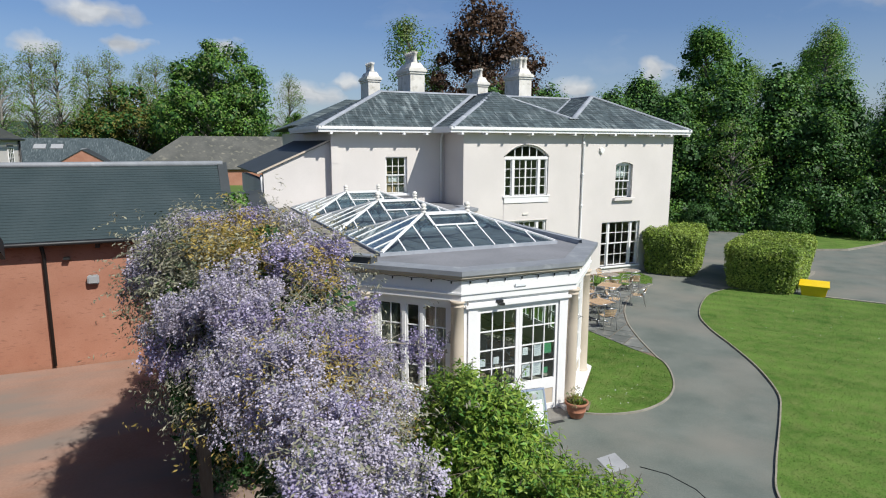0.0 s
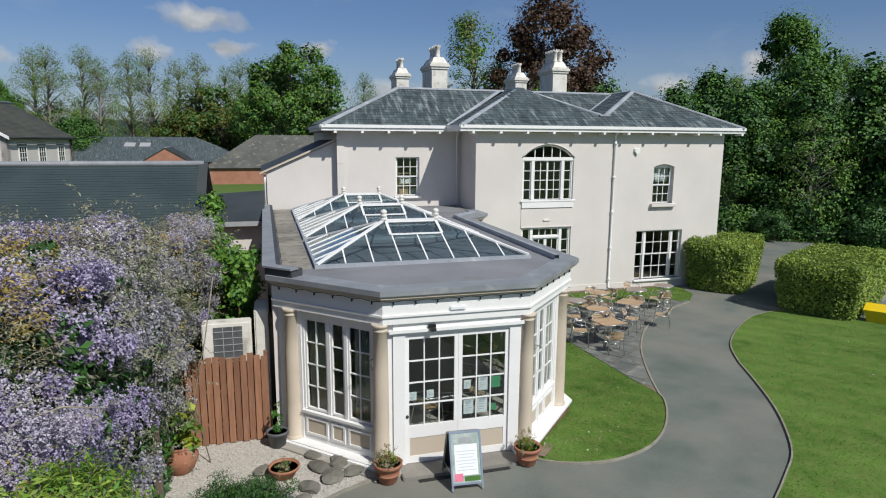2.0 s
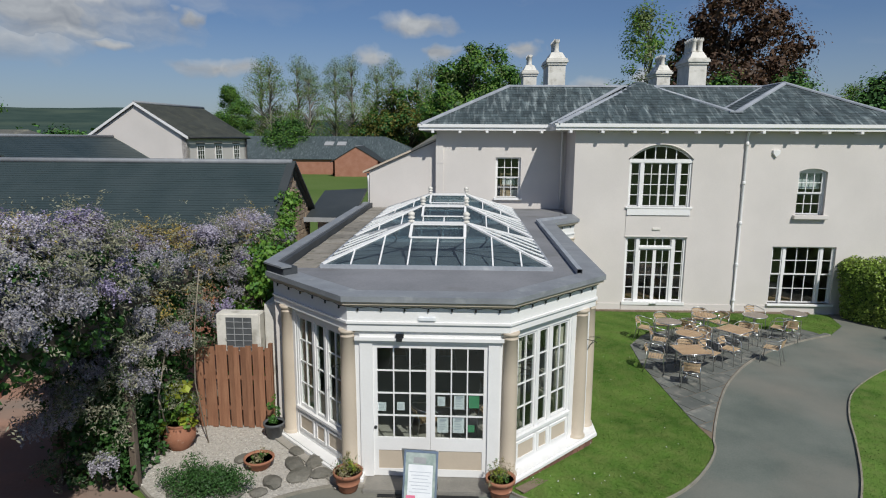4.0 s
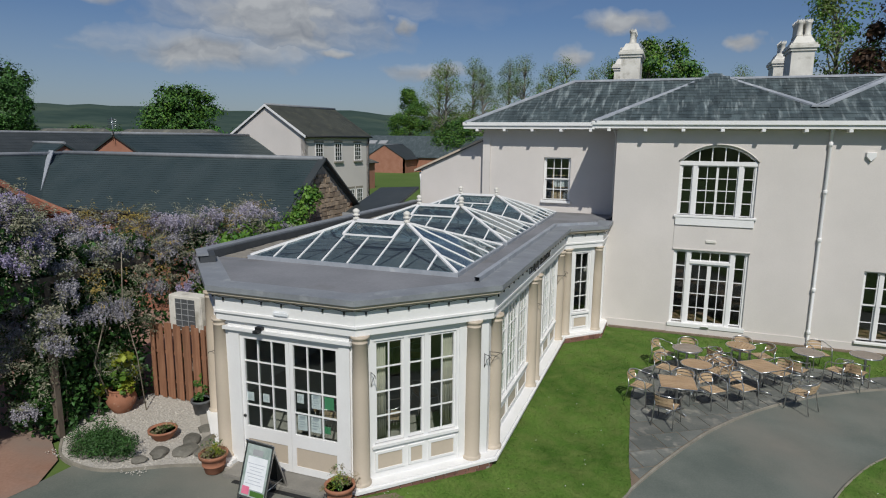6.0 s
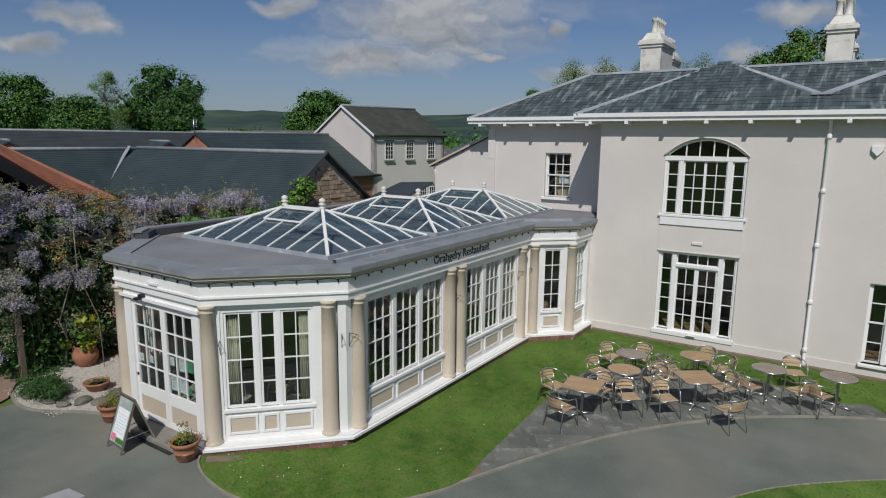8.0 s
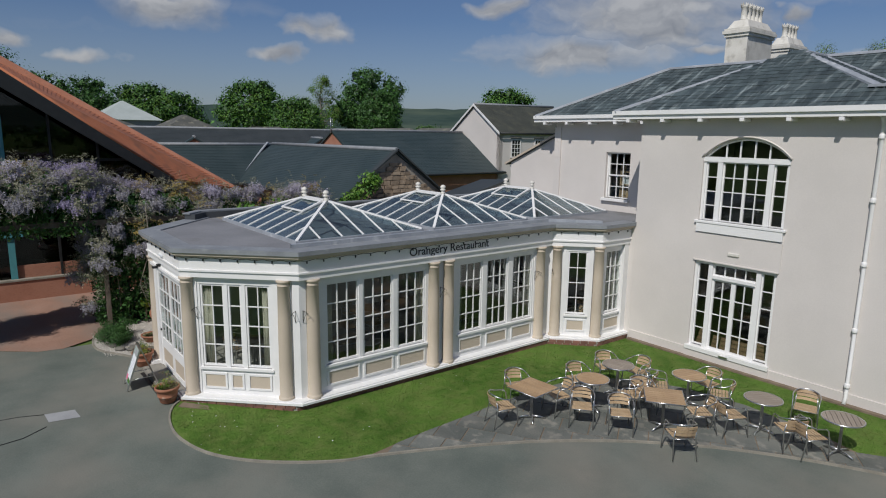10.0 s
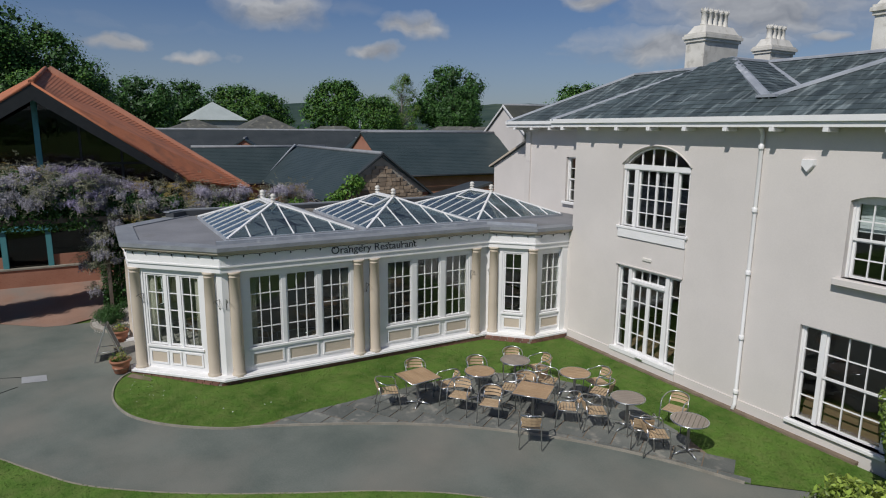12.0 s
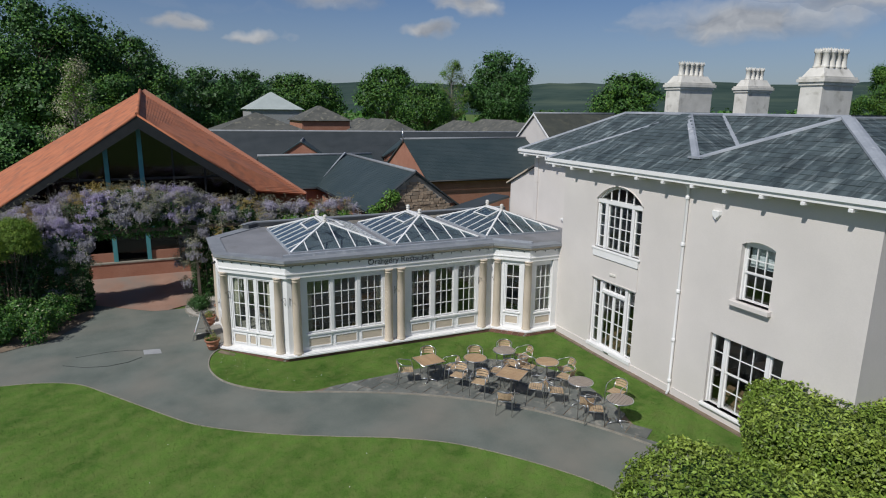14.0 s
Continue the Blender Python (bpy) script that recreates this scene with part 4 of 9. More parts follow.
def box_frame(name, m, u0, u1, z0, z1, v0, v1, label, studs=()):
    """Head and jambs of a sash window in one piece, with any mullions as parts of their own."""
    bm = bmesh.new()
    w = 0.05
    prof = [(u0, z0), (u0, z1), (u1, z1), (u1, z0), (u1 - w, z0), (u1 - w, z1 - w), (u0 + w, z1 - w), (u0 + w, z0)]
    f0, f1 = [bm.verts.new(m @ Vector((u, v0, z))) for u, z in prof], [bm.verts.new(m @ Vector((u, v1, z))) for u, z in prof]
    bm.faces.new(f0), bm.faces.new(f1[::-1])
    for i in range(8):
        bm.faces.new((f0[i], f1[i], f1[(i + 1) % 8], f0[(i + 1) % 8]))
    bmesh.ops.recalc_face_normals(bm, faces=bm.faces[:])
    th = part(name, bm, M_WHITE, house, label)
    for a, b in studs:
        bm = bmesh.new()
        box(bm, (a, v0 - 0.01, z0), (b, v1, z1 - w), m)
        part("mullion", bm, M_WHITE, th)
    return th


big = box_frame("sash_window", WF, BIG[0], BIG[1], BIG[2], BIG[3], 0.10, 0.24, "white painted wide sash window", ((BIG[0] + 0.43, BIG[0] + 0.52), (BIG[1] - 0.52, BIG[1] - 0.43)))
for z0, z1, v in ((BIG[2], 1.38, 0.16), (1.36, BIG[3], 0.12)):
    glazing(big, "side_sash", WF, BIG[0] + 0.05, BIG[0] + 0.43, z0, z1, v, 1, 2, 0.04)
    glazing(big, "side_sash", WF, BIG[1] - 0.43, BIG[1] - 0.05, z0, z1, v, 1, 2, 0.04)
    glazing(big, "sash", WF, BIG[0] + 0.52, BIG[1] - 0.52, z0, z1, v, 3, 2, 0.045)
sill(big, WF, BIG[0], BIG[1], BIG[2], 0.08)

upper = part("upper_sash_window", (lambda b: (box(b, (UPPER[0], 0.14, UPPER[2]), (UPPER[0] + 0.05, 0.28, UPPER[3] + 0.06), WF), box(b, (UPPER[1] - 0.05, 0.14, UPPER[2]), (UPPER[1], 0.28, UPPER[3] + 0.06), WF), box(b, (UPPER[0], 0.14, UPPER[3] - 0.03), (UPPER[1], 0.28, UPPER[3] + 0.12), WF), b)[-1])(bmesh.new()), M_WHITE, house,
             "small white sash window with a lowered blind")
glazing(upper, "lower_sash", WF, UPPER[0] + 0.05, UPPER[1] - 0.05, UPPER[2], 4.39, 0.20, 3, 2, 0.05)
glazing(upper, "upper_sash", WF, UPPER[0] + 0.05, UPPER[1] - 0.05, 4.37, UPPER[3], 0.16, 3, 2, 0.05)
sill(upper, WF, UPPER[0] - 0.04, UPPER[1] + 0.04, UPPER[2], 0.14, 0.16, M_RENDER)
bm = bmesh.new()
for i in range(9):
    box(bm, (UPPER[0] + 0.06, 0.34 + 0.008 * (i % 2), UPPER[3] - 0.07 * (i + 1)), (UPPER[1] - 0.06, 0.345 + 0.008 * (i % 2), UPPER[3] - 0.07 * i - 0.004), WF)
part("roller_blind", bm, M_PAPER, upper, "pale lowered blind")

small = box_frame("recess_sash_window", RW, SMALL[0], SMALL[1], SMALL[2], SMALL[3], 0.10, 0.24, "white twelve-pane sash window")
glazing(small, "lower_sash", RW, SMALL[0] + 0.05, SMALL[1] - 0.05, SMALL[2], 4.76, 0.17, 3, 2, 0.04)
glazing(small, "upper_sash", RW, SMALL[0] + 0.05, SMALL[1] - 0.05, 4.74, SMALL[3], 0.13, 3, 2, 0.04)
sill(small, RW, SMALL[0], SMALL[1], SMALL[2], 0.10, 0.12)

# roof: a front range with two hipped ends, a long ridge, and a rear range
EZ, TOP = 6.80, 8.50
A, V, A2, RD, RD_END = Vector((14.50, 26.65, TOP)), Vector((17.32, 24.15, 7.25)), Vector((20.1, 26.50, TOP)), Vector((9.38, 28.28, TOP)), Vector((20.1, 28.28, TOP))
e_bl, e_br, e_rl = Vector((10.80, 23.34, EZ)), Vector((23.74, 23.34, EZ)), Vector((5.80, 25.22, EZ))
e_back_l, e_back_r = Vector((5.80, 31.6, EZ)), Vector((23.74, 31.6, EZ))
bay_in = Vector((10.80, 25.22, EZ))
VP = Vector((17.32, 26.12, 7.25))
A_r, A2_r = Vector((14.50, 28.28, TOP)), Vector((20.1, 28.28, TOP))
sg = np.random.default_rng(17)
slate_bm = bmesh.new()
box(slate_bm, (-0.148, 0.0, 0.004), (0.148, 0.262, 0.014))
slate_me = mesh_from("slate", slate_bm, M_SLATE_P)


def slated(pts, material, parent, singles, tall=0.225, wide=0.30):
    """Lapped slates on one roof plane: the lowest courses slate by slate, the rest joined."""
    pts = [Vector(p) for p in pts]
    n = (pts[1] - pts[0]).cross(pts[2] - pts[0]).normalized()
    n = -n if n.z < 0 else n
    u = Vector((0, 0, 1)).cross(n).normalized()
    w = n.cross(u)
    flat = [((p - pts[0]).dot(u), (p - pts[0]).dot(w)) for p in pts]
    low, high = min(q[1] for q in flat), max(q[1] for q in flat)
    verts, faces = [], []
    for r in range(int((high - low) / tall) + 1):
        v0 = low + r * tall
        v1 = v0 + tall + 0.03
        mid_v = v0 + tall * 0.5
        cuts = sorted(a[0] + (b[0] - a[0]) * (mid_v - a[1]) / (b[1] - a[1]) for a, b in zip(flat, flat[1:] + flat[:1]) if (a[1] > mid_v) != (b[1] > mid_v))
        for lo, hi in zip(cuts[::2], cuts[1::2]):
            x = lo - wide * (0.5 if r % 2 else 0.0)
            while x < hi:
                a, b = max(x + 0.003, lo), min(x + wide - 0.003, hi)
                x += wide
                if b - a < 0.03:
                    continue
                up = sg.uniform(0.012, 0.021)
                if r < singles and b - a > wide - 0.01:
                    ob = new("slate", slate_me)
                    ob.parent = parent
                    o = pts[0] + u * (a + b) / 2 + w * v0 + n * (up - 0.006)
                    ob.matrix_parent_inverse = parent.matrix_world.inverted()
                    tip = (w - n * 0.05).normalized()
                    ob.matrix_basis = Matrix.Translation(o) @ Matrix((u, tip, u.cross(tip))).transposed().to_4x4()
                    continue
                drop = sg.uniform(-0.006, 0.006)
                k = len(verts)
                for du, dv, dn in ((a, v0 + drop, 0.0), (b, v0 + drop, 0.0), (b, v0 + drop, up), (a, v0 + drop, up), (b, v1, 0.004), (a, v1, 0.004)):
                    verts.append(pts[0] + u * du + w * dv + n * dn)
                faces += [(k, k + 1, k + 2, k + 3), (k + 3, k + 2, k + 4, k + 5)]
    me = bpy.data.meshes.new("slate_cladding")
    me.from_pydata(verts, [], faces)
    me.materials.append(material)
    ob = new("slate_cladding", me)
    ob.parent, ob.matrix_parent_inverse = parent, parent.matrix_world.inverted()
    tagged(ob, "lapped old slates", kind="stuff")


slopes = [("front_slope", [e_bl, e_br, A2, V, A], M_SLATE_Y), ("recess_slope", [e_rl, bay_in, Vector((14.2, 28.28, TOP)), RD], M_SLATE_Y), ("west_hip", [e_back_l, e_rl, RD], M_SLATE_X), ("east_hip", [e_br, e_back_r, A2_r, A2], M_SLATE_X),
          ("bay_side_slope", [bay_in, e_bl, A, A_r], M_SLATE_X), ("valley_slope", [A, V, VP, A_r], M_SLATE_X), ("valley_slope", [V, A2, A2_r, VP], M_SLATE_X), ("ridge_slope", [VP, A2_r, A_r], M_SLATE_Y),
          ("rear_slope", [RD, RD_END, e_back_r + Vector((0, -0.6, 0)), e_back_l], M_SLATE_Y)]
for nm, pts, mt in slopes:
    bm = bmesh.new()
    slab(bm, pts, 0.06)
    bmesh.ops.recalc_face_normals(bm, faces=bm.faces[:])
    ob = part(nm, bm, mt, house, "streaked old grey slate" if nm == "front_slope" else "")
    if nm != "rear_slope":
        slated(pts, mt, ob, 5 if nm == "front_slope" else 0)
bm = bmesh.new()                                                   # rear range roof
r1, r2 = Vector((9.4, 34.2, TOP)), Vector((20.1, 34.2, TOP))
slab(bm, [Vector((5.9, 31.5, EZ + .2)), Vector((23.5, 31.5, EZ + .2)), r2, r1], 0.06)
slab(bm, [r1, r2, Vector((23.5, 38.1, EZ)), Vector((5.9, 38.1, EZ))], 0.06)
slab(bm, [Vector((5.9, 38.1, EZ)), Vector((5.9, 31.5, EZ + .2)), r1], 0.06)
slab(bm, [Vector((23.5, 31.5, EZ + .2)), Vector((23.5, 38.1, EZ)), r2], 0.06)
part("rear_range_roof", bm, M_SLATE_X, house)


def lead_strip(nm, a, b, w=0.13, h=0.035, lift=0.02):
    a, b = Vector(a), Vector(b)
    d = (b - a).normalized()
    s = d.cross(Vector((0, 0, 1))).normalized()
    n = s.cross(d)
    bm = bmesh.new()
    vs = [[bm.verts.new(p + s * u * w + n * z) for u, z in ((-1, -0.03), (-0.95, lift), (-0.3, lift + h), (0.3, lift + h), (0.95, lift), (1, -0.03))] for p in (a, b)]
    for i in range(5):
        bm.faces.new((vs[0][i], vs[0][i + 1], vs[1][i + 1], vs[1][i]))
    bm.faces.new(vs[0][::-1]), bm.faces.new(vs[1])
    bmesh.ops.recalc_face_normals(bm, faces=bm.faces[:])
    part(nm, bm, M_LEAD, house)


for a, b, w in ((e_bl, A, 0.13), (A, V, 0.12), (V, A2, 0.12), (A2, e_br, 0.17), (e_rl, RD, 0.13), (RD, RD_END, 0.12), (A, A_r, 0.11), (A2, A2_r, 0.11), (bay_in, Vector((14.2, 28.28, TOP)), 0.10)):
    lead_strip("lead_hip", a, b, w)
lead_strip("valley_gutter", V + Vector((0, -0.1, 0.03)), VP + Vector((0, 0, 0.05)), 0.24, 0.0, 0.03)
lead_strip("lead_flashing", VP + Vector((0, 0, 0.02)), A2_r, 0.08, 0.01, 0.02)
lead_strip("lead_flashing", VP + Vector((0, 0, 0.02)), A_r, 0.08, 0.01, 0.02)

# eaves: soffit, white fascia, brackets
bm = bmesh.new()
prism(bm, [(10.84, 23.38), (23.70, 23.38), (23.70, 31.4), (23.06, 31.4), (23.06, FY - 0.001), (XM - 0.02, FY - 0.001), (XM - 0.02, RY - 0.001), (XL - 0.01, RY - 0.001), (XL - 0.01, 31.4), (5.84, 31.4), (5.84, 25.26), (10.84, 25.26)], 6.57, 6.61)
part("soffit", bm, M_RENDER, house)
for a, b in (((10.77, 23.33), (23.77, 23.33)), ((23.77, 23.33), (23.77, 31.5)), ((5.77, 25.20), (10.80, 25.20)), ((10.79, 25.20), (10.79, 23.37)), ((5.77, 31.5), (5.77, 25.23))):
    m, ln = frame_at(a, b)
    for nm, lo, hi in (("fascia", (0, 0.0, 6.585), (ln, 0.035, 6.70)), ("gutter", (0, -0.055, 6.70), (ln, 0.07, 6.82))):
        bm = bmesh.new()
        box(bm, lo, hi, m)
        part(nm, bm, M_WHITE, house, "white painted eaves board" if nm == "fascia" else "white painted gutter")
br = bmesh.new()
box(br, (-0.055, 0, 0), (0.055, 0.42, 0.09))
bmesh.ops.bevel(br, geom=br.edges[:], offset=0.012, segments=1, affect="EDGES")
br_me = mesh_from("eaves_bracket", br, M_WHITE)
for i in range(12):
    ob = new("eaves_bracket", br_me)
    ob.parent, ob.matrix_parent_inverse = house, house.matrix_basis.inverted()
    ob.matrix_basis = pose(11.30 + 1.12 * i, 23.30, 6.485)
for i in range(5):
    ob = new("eaves_bracket", br_me)
    ob.parent, ob.matrix_parent_inverse = house, house.matrix_basis.inverted()
    ob.matrix_basis = pose(6.30 + 1.05 * i, 25.17, 6.485)


def chimney(x, y, wx, wy, pots_x, pots_y, base_z=7.9, shaft=9.55, top=10.55):
    """A rendered stack with a moulded cap, stepped top and a row of crown pots."""
    ch = part("chimney", (lambda b: (box(b, (x - wx / 2, y - wy / 2, base_z), (x + wx / 2, y + wy / 2, shaft)), b)[-1])(bmesh.new()), M_WORN_WHITE, house, "cream painted chimney stack with worn paint")
    bm = bmesh.new()
    for z0, z1, g in ((shaft - 0.10, shaft, 0.05), (shaft, shaft + 0.10, 0.10), (shaft + 0.10, shaft + 0.17, 0.06)):
        box(bm, (x - wx / 2 - g, y - wy / 2 - g, z0), (x + wx / 2 + g, y + wy / 2 + g, z1))
    lo = [bm.verts.new((x + sx * wx / 2, y + sy * wy / 2, shaft + 0.17)) for sx, sy in ((-1, -1), (1, -1), (1, 1), (-1, 1))]
    hi = [bm.verts.new((x + sx * wx / 2 * 0.62, y + sy * wy / 2 * 0.80, shaft + 0.44)) for sx, sy in ((-1, -1), (1, -1), (1, 1), (-1, 1))]
    for i in range(4):
        bm.faces.new((lo[i], lo[(i + 1) % 4], hi[(i + 1) % 4], hi[i]))
    bm.faces.new(hi)
    part("chimney_cap", bm, M_WORN_WHITE, ch)
    pot = bmesh.new()
    h = top - shaft - 0.44
    lathe(pot, [(0.13, 0), (0.125, 0.05), (0.10, 0.09), (0.095, h - 0.16), (0.125, h - 0.13), (0.13, h - 0.08), (0.09, h - 0.07)], seg=10)
    for k in range(8):
        t = 2 * math.pi * k / 8
        m = Matrix.Translation((0.112 * math.cos(t), 0.112 * math.sin(t), h - 0.08)) @ Matrix.Rotation(t, 4, "Z")
        vs = [pot.verts.new(m @ Vector(p)) for p in ((-0.015, -0.042, 0), (0.018, -0.042, 0), (0.018, 0.042, 0), (-0.015, 0.042, 0), (0.005, 0, 0.10))]
        for f in ((0, 1, 4), (1, 2, 4), (2, 3, 4), (3, 0, 4)):
            pot.faces.new([vs[q] for q in f])
    pm = mesh_from("chimney_pot", pot, M_WORN_WHITE)
    for i in range(pots_x):
        for j in range(pots_y):
            ob = new("chimney_pot", pm)
            ob.parent = ch
            ob.matrix_basis = pose(x + (i - (pots_x - 1) / 2) * 0.27, y + (j - (pots_y - 1) / 2) * wy * 0.76 / pots_y, shaft + 0.44)
    bm = bmesh.new()
    box(bm, (x - wx / 2 - 0.04, y - wy / 2 - 0.04, base_z + 0.3), (x + wx / 2 + 0.04, y + wy / 2 + 0.04, base_z + 0.62))
    part("lead_apron", bm, M_LEAD, ch)


chimney(11.49, 29.66, 0.74, 1.75, 1, 5)
chimney(17.46, 29.38, 0.74, 1.5, 2, 4, top=10.58)
chimney(10.80, 34.2, 0.66, 1.45, 1, 4, top=10.52)
chimney(17.5, 34.2, 0.66, 1.5, 1, 4, top=10.52)

# downpipes, alarm box, vent
bm = bmesh.new()
tube(bm, [(17.62, 23.50, 6.60), (17.62, 23.60, 6.52), (17.62, 23.66, 6.42), (17.62, 23.66, 0.1), (17.62, 23.58, -0.04)], 0.045, 10)
for z in (0.35, 1.7, 3.25, 4.7, 6.1):
    lathe(bm, [(0.06, 0), (0.062, 0.02), (0.062, 0.09), (0.05, 0.11)], (17.62, 23.65, z), 10)
part("downpipe", bm, M_WHITE, house, "white painted cast-iron downpipe")
bm = bmesh.new()
tube(bm, [(11.30, 25.3, 6.60), (11.36, 25.66, 6.35), (11.36, 25.66, 3.6)], 0.04, 8)
part("downpipe", bm, M_WHITE, house)
bm = bmesh.new()
vs0 = [bm.verts.new((18.68 + u, FY, 5.83 + z)) for u, z in ((-0.14, 0.10), (0.14, 0.10), (0.14, -0.02), (0, -0.17), (-0.14, -0.02))]
vs1 = [bm.verts.new((18.68 + u * 0.85, FY - 0.09, 5.83 + z * 0.9)) for u, z in ((-0.14, 0.10), (0.14, 0.10), (0.14, -0.02), (0, -0.17), (-0.14, -0.02))]
bm.faces.new(vs1)
for i in range(5):
    bm.faces.new((vs0[i], vs0[(i + 1) % 5], vs1[(i + 1) % 5], vs1[i]))
bmesh.ops.recalc_face_normals(bm, faces=bm.faces[:])
on_house_grid(whole("alarm_box", bm, M_WHITE, "white plastic alarm bell box on the render", "alarm box"))
bm = bmesh.new()
box(bm, (14.47, FY - 0.06, 2.99), (14.77, FY, 3.08))
bmesh.ops.bevel(bm, geom=bm.edges[:], offset=0.015, segments=1, affect="EDGES")
on_house_grid(whole("wall_lamp", bm, M_WORN_WHITE, "small grey bulkhead lamp above the glazed doors", "wall lamp"))

# lean-to wing on the west side
bm = bmesh.new()
wz = lambda x: 4.96 + (x - 3.68) * 0.445
vs = [(3.68, -0.2), (XL + 0.02, -0.2), (XL + 0.02, wz(XL)), (3.68, wz(3.68))]
slab(bm, [(x, 26.1, z) for x, z in vs], 0.3)
bmesh.ops.recalc_face_normals(bm, faces=bm.faces[:])
part("wing_end_wall", bm, M_RENDER, house)
bm = bmesh.new()
box(bm, (3.69, 26.4, -0.2), (3.95, 34, 4.6))
part("wing_side_wall", bm, M_RENDER, house)
bm = bmesh.new()
slab(bm, [(3.45, 26.0, wz(3.45) + 0.06), (XL + 0.05, 26.0, wz(XL) + 0.08), (XL + 0.05, 34, wz(XL) + 0.08), (3.45, 34, wz(3.45) + 0.06)], 0.05)
part("wing_roof", bm, M_SLATE_DARK, house)
bm = bmesh.new()
slab(bm, [(3.42, 25.98, wz(3.42) + 0.03), (XL + 0.05, 25.98, wz(XL) + 0.05), (XL + 0.05, 25.98, wz(XL) + 0.13), (3.42, 25.98, wz(3.42) + 0.11)], 0.04)
part("verge_board", bm, M_BEIGE, house)
bm = bmesh.new()
tube(bm, [(3.6, 26.2, 4.85), (3.62, 26.25, 4.5), (3.62, 26.25, 0)], 0.05, 8)
part("downpipe", bm, M_WHITE, house)


# ---- the orangery ----
FR = [(3.64, 13.32), (5.54, 11.40), (8.42, 11.39), (10.30, 13.34), (10.36, 21.36), (11.39, 22.40), (11.41, 23.74)]
orangery = thing("orangery", "white and stone-coloured glazed orangery with columns and roof lanterns", "orangery", m=pose(7.0, 17.5, 0))


def offset(line, d):
    """The plan line moved outwards (to its right hand) by d."""
    out = []
    for i, p in enumerate(line):
        p = Vector(p)
        n1 = n2 = None
        if i:
            t = (p - Vector(line[i - 1])).normalized()
            n1 = Vector((t.y, -t.x))
        if i < len(line) - 1:
            t = (Vector(line[i + 1]) - p).normalized()
            n2 = Vector((t.y, -t.x))
        if n1 is None or n2 is None:
            q = p + (n1 or n2) * d
        else:
            b = (n1 + n2).normalized()
            q = p + b * d / max(b.dot(n1), 0.3)
        out.append((q.x, q.y))
    return out


def band(nm, d_out, d_in, z0, z1, material, label=""):
    bm = bmesh.new()
    prism(bm, offset(FR, d_out) + offset(FR, d_in)[::-1], z0, z1)
    return part(nm, bm, material, orangery, label)


band("architrave", 0.0, -0.30, 2.88, 3.02, M_WHITE)
band("frieze_fillet", 0.035, -0.30, 3.02, 3.06, M_WHITE)
band("frieze", 0.005, -0.30, 3.06, 3.34, M_WHITE, "white painted frieze")
band("bed_mould", 0.05, -0.30, 3.34, 3.39, M_BEIGE)
band("cornice", 0.13, -0.30, 3.39, 3.45, M_BEIGE)
band("roof_edge", 0.17, -0.30, 3.45, 3.55, M_ROOF_EDGE, "grey lead-dressed roof edge")
for run in (FR[:2] + [(5.80, 11.399)], [(8.16, 11.391)] + FR[2:]):
    for nm, d_out, z0, z1 in (("plinth", 0.15, 0.05, 0.10), ("plinth_step", 0.10, 0.10, 0.13)):
        bm = bmesh.new()
        prism(bm, offset(run, d_out) + offset(run, -0.30)[::-1], z0, z1)
        part(nm, bm, M_WHITE, orangery)
bm = bmesh.new()
prism(bm, [(5.82, 11.0), (8.14, 11.0), (8.14, 11.6), (5.82, 11.6)], -0.10, 0.05)
bmesh.ops.bevel(bm, geom=bm.edges[:], offset=0.015, segments=2, affect="EDGES")
part("door_step", bm, M_CONCRETE, orangery, "worn grey concrete doorstep")
bm = bmesh.new()
box(bm, (6.1, 10.90, -0.10), (7.9, 10.985, -0.004))
part("drain_channel", bm, M_BLACK, orangery, "dark slotted drain at the doorstep")
bm = bmesh.new()
prism(bm, [(3.75, 13.5), (5.65, 11.6), (8.3, 11.6), (10.1, 13.45), (10.15, 21.45), (11.2, 22.5), (11.22, 23.70), (11.50, 25.72), (3.75, 25.72)], 3.44, 3.52)
part("flat_roof", bm, M_FELT, orangery, "grey felt flat roof with water marks")
bm = bmesh.new()
prism(bm, [(3.85, 13.5), (5.65, 11.6), (8.3, 11.6), (10.1, 13.45), (10.15, 21.45), (11.2, 22.5), (11.22, 23.70), (11.5, 25.7), (3.85, 25.7)], -0.05, 0.02)
part("floor", bm, M_PALEFLOOR, orangery)
bm = bmesh.new()
box(bm, (3.64, 13.36, -0.1), (3.87, 25.74, 3.44))
part("west_wall", bm, M_RENDER, orangery)
bm = bmesh.new()
prism(bm, [(3.52, 25.74), (3.52, 13.28), (4.02, 12.78), (4.24, 13.0), (3.84, 13.42), (3.84, 25.74)], 3.52, 3.70)
parapet = part("parapet", bm, M_DARKFELT, orangery, "dark felted parapet along the west side")
bm = bmesh.new()
prism(bm, [(3.47, 25.74), (3.47, 13.26), (4.00, 12.72), (4.16, 12.88), (3.74, 13.32), (3.74, 25.74)], 3.70, 3.735)
part("parapet_capping", bm, M_ROOF_EDGE, parapet, "grey lead capping")
bm = bmesh.new()
box(bm, (6.4, 25.60, 0), (11.45, 25.74, 3.44))
part("end_wall", bm, M_RENDER, orangery)
# stone coping course between parapet and lanterns, and a sharp upstand at the east
for i in range(16):
    bm = bmesh.new()
    y = 13.72 + i * 0.74
    box(bm, (3.88, y, 3.50), (4.46, y + 0.725, 3.538 + 0.012 * (i % 3)))
    part("coping_slab", bm, M_WORNSLAB, orangery, "worn stone coping slab")
bm = bmesh.new()
ribbon(bm, offset(FR[3:6], -0.35), 0.10, 3.58, 3.70)
part("roof_kerb", bm, M_LEAD, orangery)


